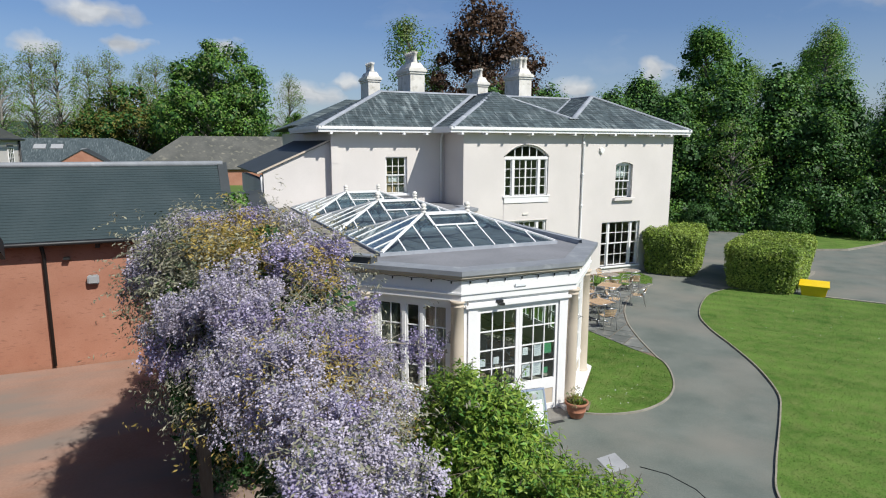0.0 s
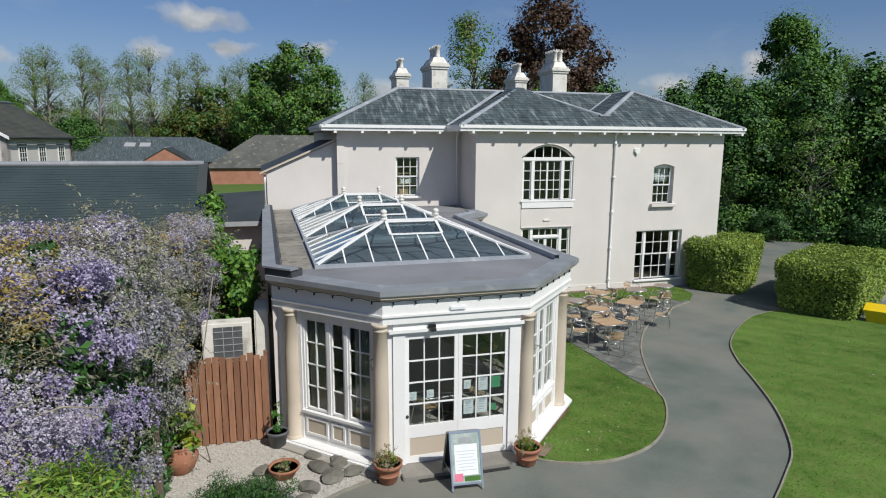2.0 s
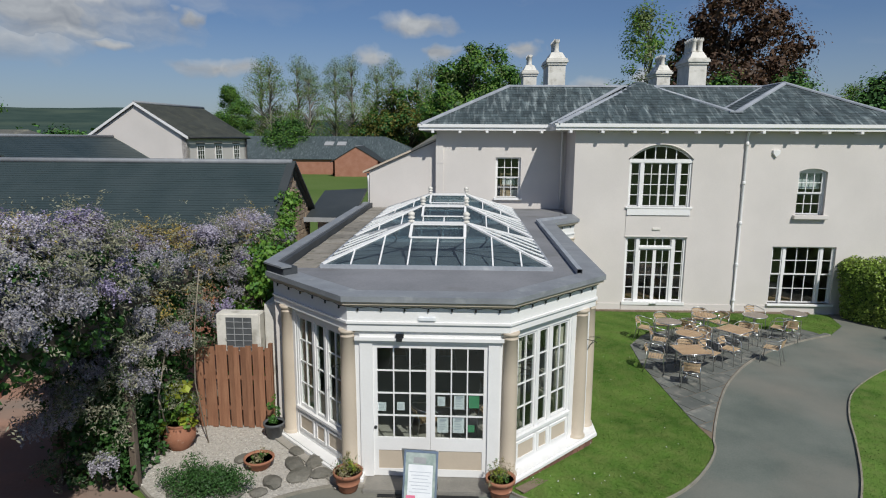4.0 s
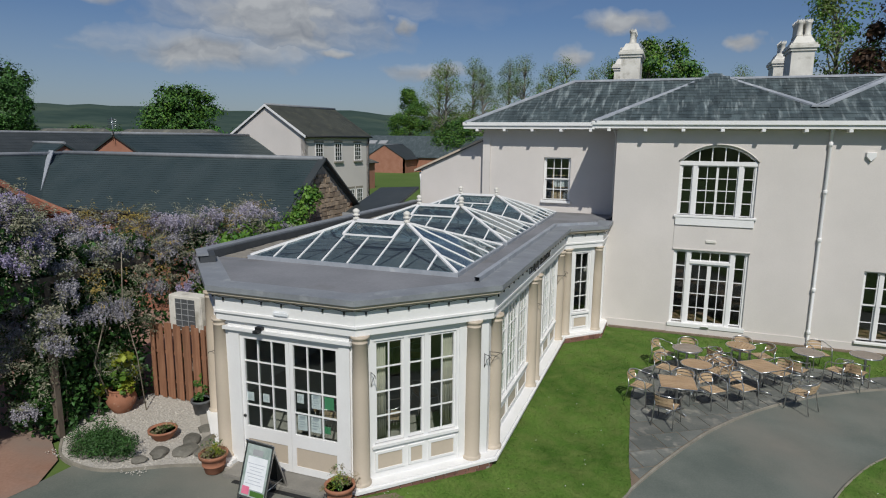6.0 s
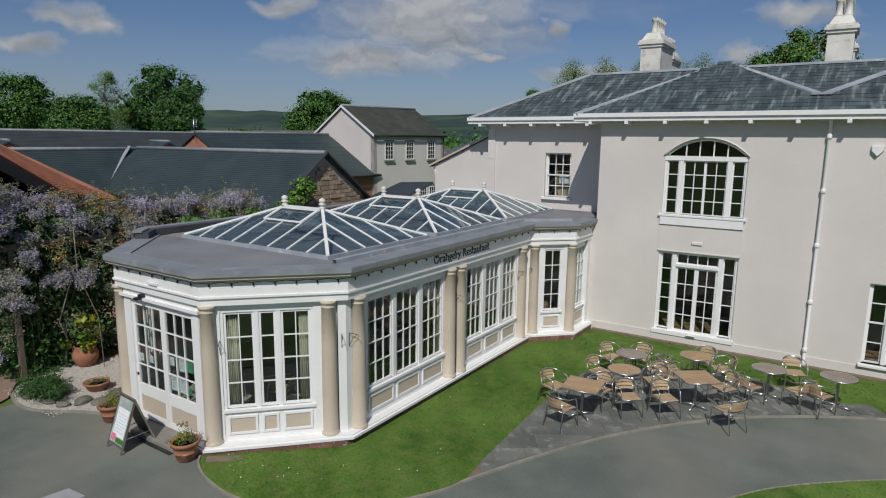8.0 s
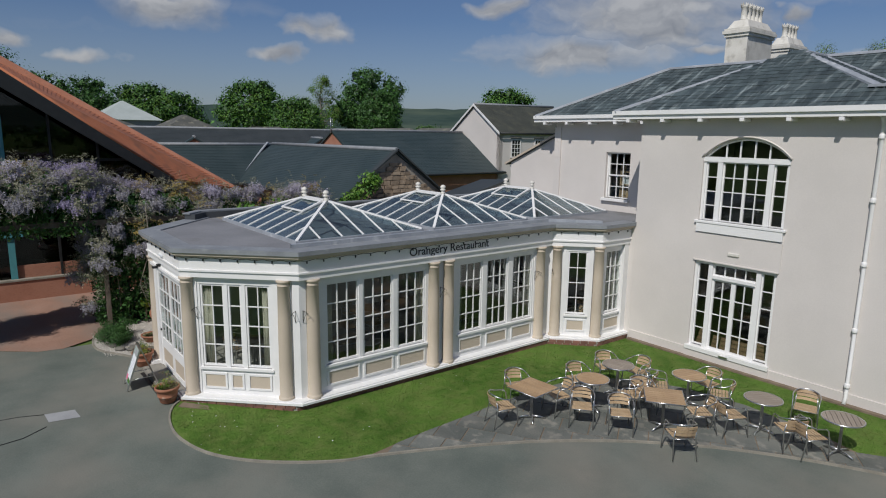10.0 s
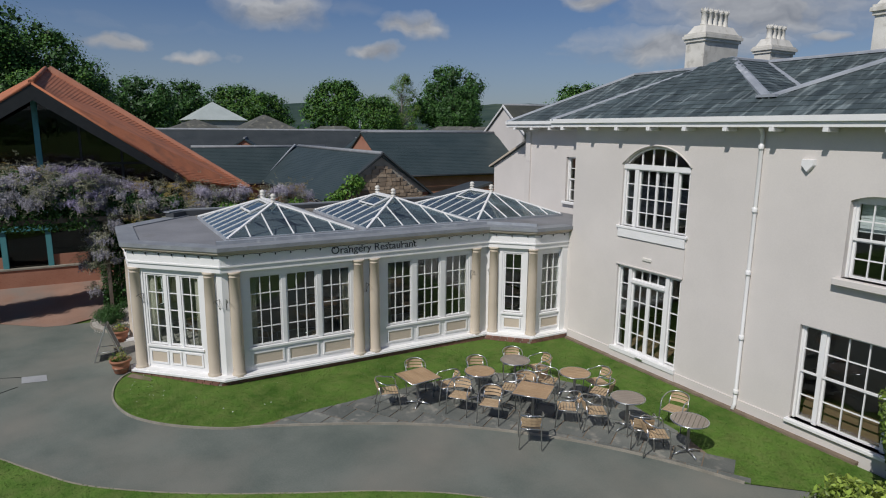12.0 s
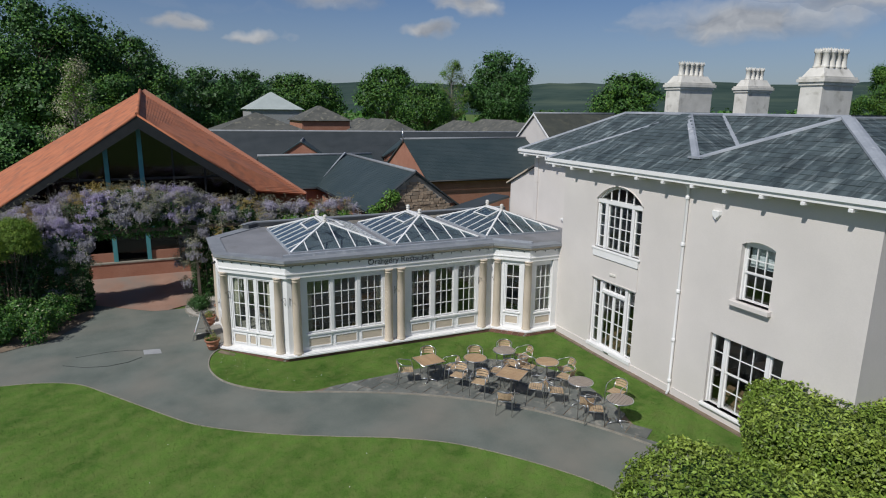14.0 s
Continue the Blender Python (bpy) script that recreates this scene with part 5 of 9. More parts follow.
def lantern(y0, y1, ym):
    """A hipped glazed lantern: bars, panes, ridge, finials and an opening vent."""
    x0, x1, r0, r1, zb, zt = 4.58, 9.41, 6.33, 7.63, 3.60, 4.28
    bm = bmesh.new()
    for lo, hi in (((x0 - 0.05, y0 - 0.05, 3.5), (x1 + 0.05, y0 + 0.05, zb)), ((x0 - 0.05, y1 - 0.05, 3.5), (x1 + 0.05, y1 + 0.05, zb)), ((x0 - 0.05, y0 + 0.05, 3.5), (x0 + 0.05, y1 - 0.05, zb)), ((x1 - 0.05, y0 + 0.05, 3.5), (x1 + 0.05, y1 - 0.05, zb))):
        box(bm, lo, hi)
    lan = part("roof_lantern", bm, M_LEAD, orangery, "white framed glazed roof lantern")

    def bar(nm, a, b, r=0.026, up=0.022):
        b2 = bmesh.new()
        a, b = Vector(a), Vector(b)
        d = (b - a).normalized()
        s = d.cross(Vector((0, 0, 1))).normalized()
        n = s.cross(d)
        vs = [[b2.verts.new(p + s * u * r + n * z) for u, z in ((-1, -0.01), (-1, up), (1, up), (1, -0.01))] for p in (a, b)]
        for i in range(4):
            b2.faces.new((vs[0][i], vs[0][(i + 1) % 4], vs[1][(i + 1) % 4], vs[1][i]))
        b2.faces.new(vs[0][::-1]), b2.faces.new(vs[1])
        bmesh.ops.recalc_face_normals(b2, faces=b2.faces[:])
        part(nm, b2, M_WHITE, lan)

    c = [Vector((x0, y0, zb)), Vector((x1, y0, zb)), Vector((x1, y1, zb)), Vector((x0, y1, zb))]
    p, q = Vector((r0, ym, zt)), Vector((r1, ym, zt))
    for a, b in ((c[0], p), (c[3], p), (c[1], q), (c[2], q)):
        bar("hip_bar", a, b, 0.036, 0.03)
    bar("ridge_bar", p, q, 0.06, 0.03)
    # each slope: foot line a-b, head line c-d; bars run straight up it
    for a, b, h0, h1, n in ((c[0], c[1], p, q, 8), (c[2], c[3], q, p, 8), (c[1], c[2], q, q, 6), (c[3], c[0], p, p, 6)):
        e = (b - a).normalized()
        ln = (b - a).length
        hb, hc = (h0 - a).dot(e), (h1 - a).dot(e)
        top0 = h0 - e * hb - a

        def at(s):
            """The head of the slope above s metres along its foot."""
            if s <= hb:
                f = s / hb
            elif s >= hc:
                f = (ln - s) / (ln - hc)
            else:
                f = 1.0
            return a + e * s + top0 * f

        stops = sorted({0.0, ln, *(ln * i / n for i in range(1, n)), hb, hc})
        for i in range(1, n):
            s = ln * i / n
            if 0.12 < s < ln - 0.12:
                head = at(s) if not hb + 0.05 < s < hc - 0.05 else a + e * s + top0 * 0.60
                bar("glazing_bar", a + e * s, head, 0.016, 0.018)
        for s0, s1 in zip(stops, stops[1:]):
            if s1 - s0 < 0.02:
                continue
            pts = [a + e * s0, a + e * s1, at(s1), at(s0)]
            clean = [v for k, v in enumerate(pts) if (v - pts[k - 1]).length > 1e-3]
            if len(clean) < 3:
                continue
            g = bmesh.new()
            slab(g, clean, 0.008)
            part("pane", g, M_GLASS_ROOF, lan).visible_shadow = False
        if hb != hc:                                                # vent light under the ridge
            s0, s1, f0 = hb + 0.03, hc - 0.03, 0.60
            for sa, fa, sb, fb in ((s0, f0, s1, f0), (s0, 0.93, s1, 0.93), (s0, f0, s0, 0.93), (s1, f0, s1, 0.93)):
                up = top0.cross(e).normalized() * -0.03
                if up.z < 0:
                    up = -up
                bar("vent_frame", a + e * sa + top0 * fa + up, a + e * sb + top0 * fb + up, 0.032)
    fm_ = bmesh.new()
    lathe(fm_, [(0.075, 0), (0.075, 0.06), (0.05, 0.07), (0.045, 0.09), (0.085, 0.11), (0.09, 0.14), (0.05, 0.155), (0.075, 0.18), (0.085, 0.21), (0.075, 0.24), (0.035, 0.27), (0.005, 0.28)], seg=12)
    fme = mesh_from("finial", fm_, M_WORN_WHITE)
    for v in (p, q):
        ob = new("finial", fme)
        ob.parent = lan
        ob.matrix_basis = Matrix.Translation(v)


lantern(13.73, 17.28, 15.42)
lantern(17.69, 21.20, 19.38)
lantern(21.57, 25.05, 23.28)


def column(m, u, v=0.06, r=0.15):
    """An engaged Tuscan column on the face m."""
    bm = bmesh.new()
    lathe(bm, [(r + 0.025, 0.10), (r + 0.03, 0.12), (r + 0.028, 0.17), (r + 0.012, 0.185), (r, 0.20), (r, 1.0), (r - 0.006, 2.0), (r - 0.016, 2.74), (r - 0.006, 2.748), (r - 0.006, 2.765), (r - 0.016, 2.775), (r - 0.016, 2.81), (r + 0.008, 2.83), (r + 0.016, 2.84), (r + 0.016, 2.882)], seg=20)
    bmesh.ops.transform(bm, matrix=m @ Matrix.Translation((u, v, 0)), verts=bm.verts[:])
    return part("column", bm, M_BEIGE, orangery, "stone-coloured engaged column")


def panelled(m, lights, recess=0.14, sill_z=0.795, z_top=2.715):
    """A facet's infill: lights are (u0, u1, columns); mullions, glazing, panelled dado, sill."""
    u0, u1 = lights[0][0] - 0.06, lights[-1][1] + 0.06
    bm = bmesh.new()
    for k, (a, b, c) in enumerate(lights):
        prev = lights[k - 1][1] if k else u0
        box(bm, (prev, recess - 0.02, sill_z - 0.02), (a, recess + 0.09, z_top + 0.02), m)
    box(bm, (lights[-1][1], recess - 0.02, sill_z - 0.02), (u1, recess + 0.09, z_top + 0.02), m)
    box(bm, (u0, recess - 0.025, z_top), (u1, recess + 0.1, 2.88), m)
    win = part("window", bm, M_WHITE, orangery, "white painted many-paned window")
    for a, b, c in lights:
        glazing(win, "light", m, a, b, sill_z, z_top, recess, c, 4, 0.045, 0.022)
    bm = bmesh.new()
    box(bm, (u0, recess - 0.075, sill_z - 0.075), (u1, recess + 0.05, sill_z - 0.02), m)
    part("window_sill", bm, M_WHITE, win)
    bm = bmesh.new()
    box(bm, (u0, recess - 0.02, 0.08), (u1, recess + 0.08, sill_z - 0.075), m)
    dado = part("dado", bm, M_WHITE, orangery)
    for a, b, c in lights:
        b2 = bmesh.new()
        w = 0.045
        z0, z1 = 0.26, 0.64
        for lo, hi in (((a, z0), (b, z0 + w)), ((a, z1 - w), (b, z1)), ((a, z0 + w), (a + w, z1 - w)), ((b - w, z0 + w), (b, z1 - w))):
            box(b2, (lo[0], recess - 0.045, lo[1]), (hi[0], recess - 0.015, hi[1]), m)
        part("panel_mould", b2, M_WHITE, dado)
        b2 = bmesh.new()
        box(b2, (a + w, recess - 0.026, z0 + w), (b - w, recess - 0.012, z1 - w), m)
        part("panel", b2, M_BEIGE, dado, "stone-coloured panel")


def upright(m, a, b, material, v0=0.02, v1=0.30, nm="pilaster"):
    bm = bmesh.new()
    box(bm, (a, v0, 0.08), (b, v1, 2.88), m)
    part(nm, bm, material, orangery)


facets = [frame_at(a, b) for a, b in zip(FR, FR[1:])]
# solid posts where two facets meet
for k in range(1, 6):
    p, q, r = (Vector(FR[i]) for i in (k - 1, k, k + 1))
    run = [tuple(q + (p - q).normalized() * 0.20), tuple(q), tuple(q + (r - q).normalized() * 0.20)]
    bm = bmesh.new()
    prism(bm, offset(run, -0.10) + offset(run, -0.30)[::-1], 0.08, 2.879)
    part("corner_post", bm, M_WHITE, orangery)
bm = bmesh.new()
box(bm, (11.12, 23.50, 0.08), (11.385, 23.74, 2.879))
part("end_post", bm, M_WHITE, orangery)
bm = bmesh.new()
box(bm, (11.20, 23.715, -0.15), (11.545, 23.80, 3.50))
part("closing_strip", bm, M_RENDER, orangery)
# the two splayed corners
for k, lights, cols in ((0, [(0.70, 1.275, 2), (1.355, 1.705, 1), (1.775, 2.345, 2)], (0.41, 2.59)), (2, [(0.375, 0.935, 2), (1.015, 1.335, 1), (1.425, 1.985, 2)], (0.105, 2.33))):
    m, ln = facets[k]
    panelled(m, lights)
    upright(m, 0.22 if k else 0.0, lights[0][0] - 0.06, M_WHITE, 0.10)
    upright(m, lights[-1][1] + 0.06, ln - 0.22, M_WHITE, 0.10)
    for u in cols:
        column(m, u, 0.08)
# entrance front
m, ln = facets[1]
bm = bmesh.new()
box(bm, (0.20, 0.06, 2.63), (ln - 0.16, 0.30, 2.88), m)
door = part("entrance_doorway", bm, M_WHITE, orangery, "white painted glazed double entrance doors")
for nm, lo, hi in (("head_mould", (0.12, 0.0, 2.70), (ln - 0.10, 0.06, 2.76)), ("jamb", (0.20, 0.06, 0.06), (0.43, 0.26, 2.63)), ("jamb", (ln - 0.37, 0.06, 0.06), (ln - 0.16, 0.26, 2.63)), ("door_sill", (0.43, 0.12, 0.02), (ln - 0.37, 0.26, 0.06))):
    bm = bmesh.new()
    box(bm, lo, hi, m)
    part(nm, bm, M_WHITE, door)
mid = ln / 2 + 0.035
for a, b in ((0.43, mid), (mid + 0.005, ln - 0.37)):
    leafm = glazing(door, "door_leaf", m, a, b, 0.74, 2.62, 0.10, 3, 4, 0.078, 0.024)
    b2 = bmesh.new()
    box(b2, (a, 0.10, 0.06), (a + 0.09, 0.15, 0.74), m), box(b2, (b - 0.09, 0.10, 0.06), (b, 0.15, 0.74), m)
    box(b2, (a + 0.09, 0.10, 0.06), (b - 0.09, 0.15, 0.20), m), box(b2, (a + 0.09, 0.10, 0.57), (b - 0.09, 0.15, 0.74), m)
    part("door_bottom", b2, M_WHITE, door)
    b2 = bmesh.new()
    box(b2, (a + 0.09, 0.112, 0.20), (b - 0.09, 0.14, 0.57), m)
    part("door_panel", b2, M_BEIGE, door, "stone-coloured door panel")
    # notices behind the glass
bm = bmesh.new()
lathe(bm, [(0.02, 0), (0.03, 0.02), (0.03, 0.04), (0.012, 0.05)], seg=10)
bmesh.ops.transform(bm, matrix=m @ Matrix.Translation((0.47, 0.12, 1.02)) @ Matrix.Rotation(math.pi / 2, 4, "X"), verts=bm.verts[:])
part("door_knob", bm, M_BLACK, door, "dark door knob")
for u, z, w, h, mt in ((0.50, 1.38, 0.16, 0.17, M_PAPER), (0.86, 1.40, 0.14, 0.16, M_PAPER), (1.60, 1.50, 0.14, 0.18, M_PAPER), (1.90, 1.44, 0.19, 0.28, M_PAPER), (2.17, 1.47, 0.19, 0.24, M_GREENP), (1.60, 0.98, 0.20, 0.30, M_PAPER), (1.88, 0.98, 0.21, 0.32, M_PAPER), (2.16, 1.0, 0.12, 0.14, M_GREENP)):
    bm = bmesh.new()
    box(bm, (u, 0.132, z - 0.06), (u + w, 0.135, z + h - 0.06), m)
    if mt is M_PAPER:
        for r in range(4):
            box(bm, (u + w * 0.15, 0.1305, z - 0.06 + h * (0.2 + 0.16 * r)), (u + w * (0.6 + 0.06 * ((r * 7) % 4)), 0.132, z - 0.06 + h * (0.26 + 0.16 * r)), m, mi=1)
        if h > 0.25:
            box(bm, (u + w * 0.2, 0.1305, z - 0.06 + h * 0.76), (u + w * 0.8, 0.132, z - 0.06 + h * 0.92), m, mi=1)
    on_house_grid(whole("door_notice", bm, [mt, M_GREYTEXT], "paper notice taped inside the door glass" if mt is M_PAPER else "green notice inside the door glass", "notice", "notices on the door"))
bm = bmesh.new()
box(bm, (1.26, -0.05, 3.08), (1.58, 0.0, 3.17), m)
bmesh.ops.bevel(bm, geom=bm.edges[:], offset=0.02, segments=2, affect="EDGES")
on_house_grid(whole("bulkhead_light", bm, M_PAPER, "pale oblong bulkhead light over the doors", "wall light"))
bm = bmesh.new()
box(bm, (0.86, -0.02, 2.77), (1.0, 0.06, 2.82), m)
box(bm, (0.88, -0.12, 2.73), (0.98, -0.01, 2.78), m)
on_house_grid(whole("security_camera", bm, M_BLACK, "small dark camera under the frieze", "camera"))
# long east side: two triple windows between paired columns
m, ln = facets[3]
w1, w2 = [(0.695, 1.555, 3), (1.665, 2.515, 3), (2.645, 3.495, 3)], [(4.605, 5.425, 3), (5.585, 6.385, 3), (6.56, 7.36, 3)]
panelled(m, w1), panelled(m, w2)
upright(m, 0.22, w1[0][0] - 0.06, M_WHITE, 0.10)
upright(m, w1[-1][1] + 0.06, w2[0][0] - 0.06, M_WHITE, 0.12)
upright(m, w2[-1][1] + 0.06, ln - 0.22, M_WHITE, 0.10)
for u in (0.345, 3.71, 4.19, 7.62):
    column(m, u)
# bay towards the house
m, ln = facets[4]
panelled(m, [(0.505, 1.075, 2)])
upright(m, 0.22, 0.445, M_WHITE, 0.10), upright(m, 1.135, ln - 0.22, M_WHITE, 0.10)
column(m, 0.18, 0.08), column(m, ln - 0.06, 0.10)
m, ln = facets[5]
panelled(m, [(0.365, 1.12, 3)])
upright(m, 0.20, 0.305, M_WHITE, 0.10)


on_house_grid(house, orangery)
facets = [(HOUSE_GRID @ m, ln) for m, ln in facets]


# ---- outbuildings ----


def coursed(bm, a, b, c, d, rows, step=0.008, thick=0.10):
    """A roof slope a-b (eave), c-d (ridge, above b and a) as one slab with overlapping courses on its face."""
    a, b, c, d = (Vector(p) for p in (a, b, c, d))
    n = (b - a).cross(d - a).normalized()
    sides = []
    for lo, hi in ((a, d), (b, c)):
        prof = [lo - n * thick]
        for i in range(rows):
            prof += [lo.lerp(hi, i / rows) + n * step, lo.lerp(hi, (i + 1) / rows)]
        sides.append([bm.verts.new(p) for p in prof + [hi - n * thick]])
    p, q = sides
    for i in range(len(p)):
        k = (i + 1) % len(p)
        bm.faces.new((p[i], q[i], q[k], p[k]))
    bm.faces.new(p), bm.faces.new(q[::-1])
    bmesh.ops.recalc_face_normals(bm, faces=bm.faces[:])


def gabled(name, label, category, m, half, length, z_eave, z_ridge, wall, roof, rows=12, over=0.25, roof_label="", gable=None):
    """A gabled range: local x across, ridge along local y from 0 to length."""
    th = thing(name, label, category, m=m)
    M = m
    for x0, x1 in ((-half, -half + 0.3), (half - 0.3, half)):
        bm = bmesh.new()
        box(bm, (x0, 0, -0.1), (x1, length, z_eave), M)
        part("side_wall", bm, wall, th)
    for y in (0, length - 0.3):
        bm = bmesh.new()
        vs = [(-half, -0.1), (half, -0.1), (half, z_eave), (0, z_ridge - 0.05), (-half, z_eave)]
        f0 = [bm.verts.new(M @ Vector((x, y, z))) for x, z in vs]
        f1 = [bm.verts.new(M @ Vector((x, y + 0.3, z))) for x, z in vs]
        bm.faces.new(f0), bm.faces.new(f1[::-1])
        for i in range(5):
            bm.faces.new((f0[i], f1[i], f1[(i + 1) % 5], f0[(i + 1) % 5]))
        bmesh.ops.recalc_face_normals(bm, faces=bm.faces[:])
        part("gable_wall", bm, gable or wall, th)
    s = (z_ridge - z_eave) / half
    ex, ez = half + over, z_eave - over * s
    for sx in (-1, 1):
        bm = bmesh.new()
        a, b = (sx * ex, -0.12, ez + 0.08), (sx * ex, length + 0.12, ez + 0.08)
        c, d = (0, length + 0.12, z_ridge + 0.08), (0, -0.12, z_ridge + 0.08)
        if sx > 0:
            coursed(bm, a, b, c, d, int(rows * 1.7))
        else:
            coursed(bm, b, a, d, c, int(rows * 1.7))
        bmesh.ops.transform(bm, matrix=M, verts=bm.verts[:])
        part("roof_slope", bm, roof, th, roof_label)
        bm = bmesh.new()
        tube(bm, [M @ Vector((sx * (ex + 0.05), -0.1, ez + 0.02)), M @ Vector((sx * (ex + 0.05), length + 0.1, ez + 0.02))], 0.06, 6)
        part("gutter", bm, M_BLACK, th)
    bm = bmesh.new()
    tube(bm, [M @ Vector((0, -0.14, z_ridge + 0.10)), M @ Vector((0, length + 0.14, z_ridge + 0.10))], 0.09, 6)
    part("ridge_tile", bm, M_ROOF_EDGE, th)
    return th


# long slate-roofed barn with a rubble gable
RX = Matrix.Rotation(math.radians(90), 4, "Z")
barn = gabled("slate_barn", "long red brick barn with blue-grey slates and a rubble gable", "barn", Matrix.Translation((1.72, 21.6, 0)) @ RX, 2.3, 12.3, 3.72, 5.36, M_BRICK, M_SLATE_NEW, 17, 0.35, "smooth blue-grey slates", M_MORTAR)
gabled("slate_barn", "brick wing of the barn under dark slates", "barn", pose(-11.45, 15.8, 0), 2.35, 7.6, 3.66, 5.30, M_BRICK, M_SLATE_NEW, 15, 0.35)
bm = bmesh.new()
slab(bm, [(-9.28, 18.95, 3.62), (-9.02, 18.95, 3.62), (-11.32, 21.6, 5.54), (-11.58, 21.6, 5.54)], 0.04)
part("valley_lead", bm, M_LEAD, barn)
bm = bmesh.new()
tube(bm, [(-2.95, 19.0, 3.45), (-2.95, 19.22, 3.15), (-2.95, 19.22, 0.05)], 0.05, 8)
part("downpipe", bm, M_BLACK, barn, "black rainwater downpipe")
for x in range(5):
    bm = bmesh.new()
    box(bm, (-9.5 + 2.6 * x, 19.0, 3.30), (-9.4 + 2.6 * x, 19.3, 3.42))
    part("rafter_end", bm, M_BLACK, barn)
bm = bmesh.new()
box(bm, (-10.4, 19.02, 3.42), (1.6, 19.3, 3.47))
part("eaves_board", bm, M_BLACK, barn)
bm = bmesh.new()
box(bm, (-1.98, 19.12, 2.28), (-1.70, 19.30, 2.52))
bmesh.ops.bevel(bm, geom=bm.edges[:], offset=0.03, segments=2, affect="EDGES")
whole("floodlight", bm, M_PATCH, "pale square floodlight on the brick wall", "light")
bm = bmesh.new()
box(bm, (-2.5, 19.14, 3.0), (-2.35, 19.3, 3.06))
whole("cable_clip", bm, M_BLACK, "small black fitting on the brick wall", "fitting")
st_rng = np.random.default_rng(3)
z = 0.0
stone_meshes = []
for k in range(6):
    b_ = bmesh.new()
    bmesh.ops.create_cube(b_, size=1.0)
    for v in b_.verts:
        v.co += Vector(st_rng.uniform(-0.10, 0.10, 3))
    stone_meshes.append(mesh_from("stone", b_, M_STONE))
while z < 5.2:
    h = st_rng.uniform(0.13, 0.22)
    half = 2.22 if z < 3.55 else max(0.0, 2.22 - (z + h - 3.55) / 0.713)
    y = -half
    while y < half - 0.12:
        w = min(st_rng.uniform(0.18, 0.44), half - y)
        if z > 1.4 and w > 0.08:
            ob = new("stone", stone_meshes[st_rng.integers(6)])
            ob.parent, ob.matrix_parent_inverse = barn, barn.matrix_basis.inverted()
            ob.matrix_basis = Matrix.Translation((1.74, 21.6 + y + w / 2, z + h / 2)) @ Matrix.Diagonal((st_rng.uniform(0.10, 0.16), w * 0.94, h * 0.90, 1))
        y += w
    z += h
bm = bmesh.new()
slab(bm, [(1.70, 19.0, 3.52), (1.98, 19.0, 3.52), (1.98, 21.6, 5.50), (1.70, 21.6, 5.50)], 0.06)
slab(bm, [(1.98, 24.2, 3.52), (1.70, 24.2, 3.52), (1.70, 21.6, 5.50), (1.98, 21.6, 5.50)], 0.06)
part("verge", bm, M_SLATE_DARK, barn)

# link building between barn and house
link = thing("link_building", "small cream lean-to with a slate pent roof", "outbuilding", m=pose(2.8, 24.5, 0))
bm = bmesh.new()
box(bm, (2.2, 23.4, -0.1), (3.6, 26.05, 3.35))
part("wall", bm, M_RENDER, link)
bm = bmesh.new()
slab(bm, [(1.85, 23.0, 3.40), (3.6, 23.0, 3.46), (3.6, 26.1, 4.25), (1.85, 26.1, 4.15)], 0.10)
part("roof", bm, M_SLATE_DARK, link)
bm = bmesh.new()
box(bm, (1.8, 22.95, 3.26), (3.62, 23.02, 3.42))
part("fascia", bm, M_PATCH, link)

# white rendered house beyond the barn
ang = math.degrees(math.atan2(37.04 - 37.97, -8.94 + 15.27))
WM = pose(-12.1, 37.5, 0, 0, 0, ang)
wh = gabled("white_house", "cream rendered two-storey house with dark slate gable roof", "house", WM, 3.2, 7.0, 6.35, 8.22, M_RENDER, M_SLATE_MOSS, 16, 0.2)
WS = WM @ Matrix(((0, -1, 0, 3.205), (1, 0, 0, 0), (0, 0, 1, 0), (0, 0, 0, 1)))
for u, z0, w, h in ((1.0, 4.6, 0.8, 1.25), (3.0, 4.6, 0.8, 1.25), (5.2, 4.6, 0.8, 1.25), (2.6, 1.0, 0.85, 1.5), (4.4, 1.3, 0.75, 1.3), (5.4, 1.3, 0.75, 1.3)):
    glazing(wh, "window", WS, u, u + w, z0, z0 + h, -0.05, 3, 4, 0.06, 0.03, 0.04, glass_mat=M_DARK_GLASS, label="white framed small-paned window")
    bm = bmesh.new()
    box(bm, (u - 0.06, -0.14, z0 - 0.10), (u + w + 0.06, 0.0, z0), WS)
    part("window_sill", bm, M_KERB, wh)
    bm = bmesh.new()
    box(bm, (u - 0.05, -0.03, z0 + h), (u + w + 0.05, 0.0, z0 + h + 0.16), WS)
    part("lintel", bm, M_KERB, wh)
bm = bmesh.new()
for sx in (-1, 1):
    slab(bm, [WM @ Vector(p) for p in ((sx * 3.45, -0.16, 6.16), (0, -0.16, 8.20), (0, -0.16, 8.34), (sx * 3.45, -0.16, 6.32))], 0.05)
part("barge_board", bm, M_WHITE, wh)
bm = bmesh.new()
tube(bm, [WS @ Vector((6.9, -0.06, 6.2)), WS @ Vector((6.9, -0.06, 0))], 0.05, 6)
part("downpipe", bm, M_BLACK, wh)

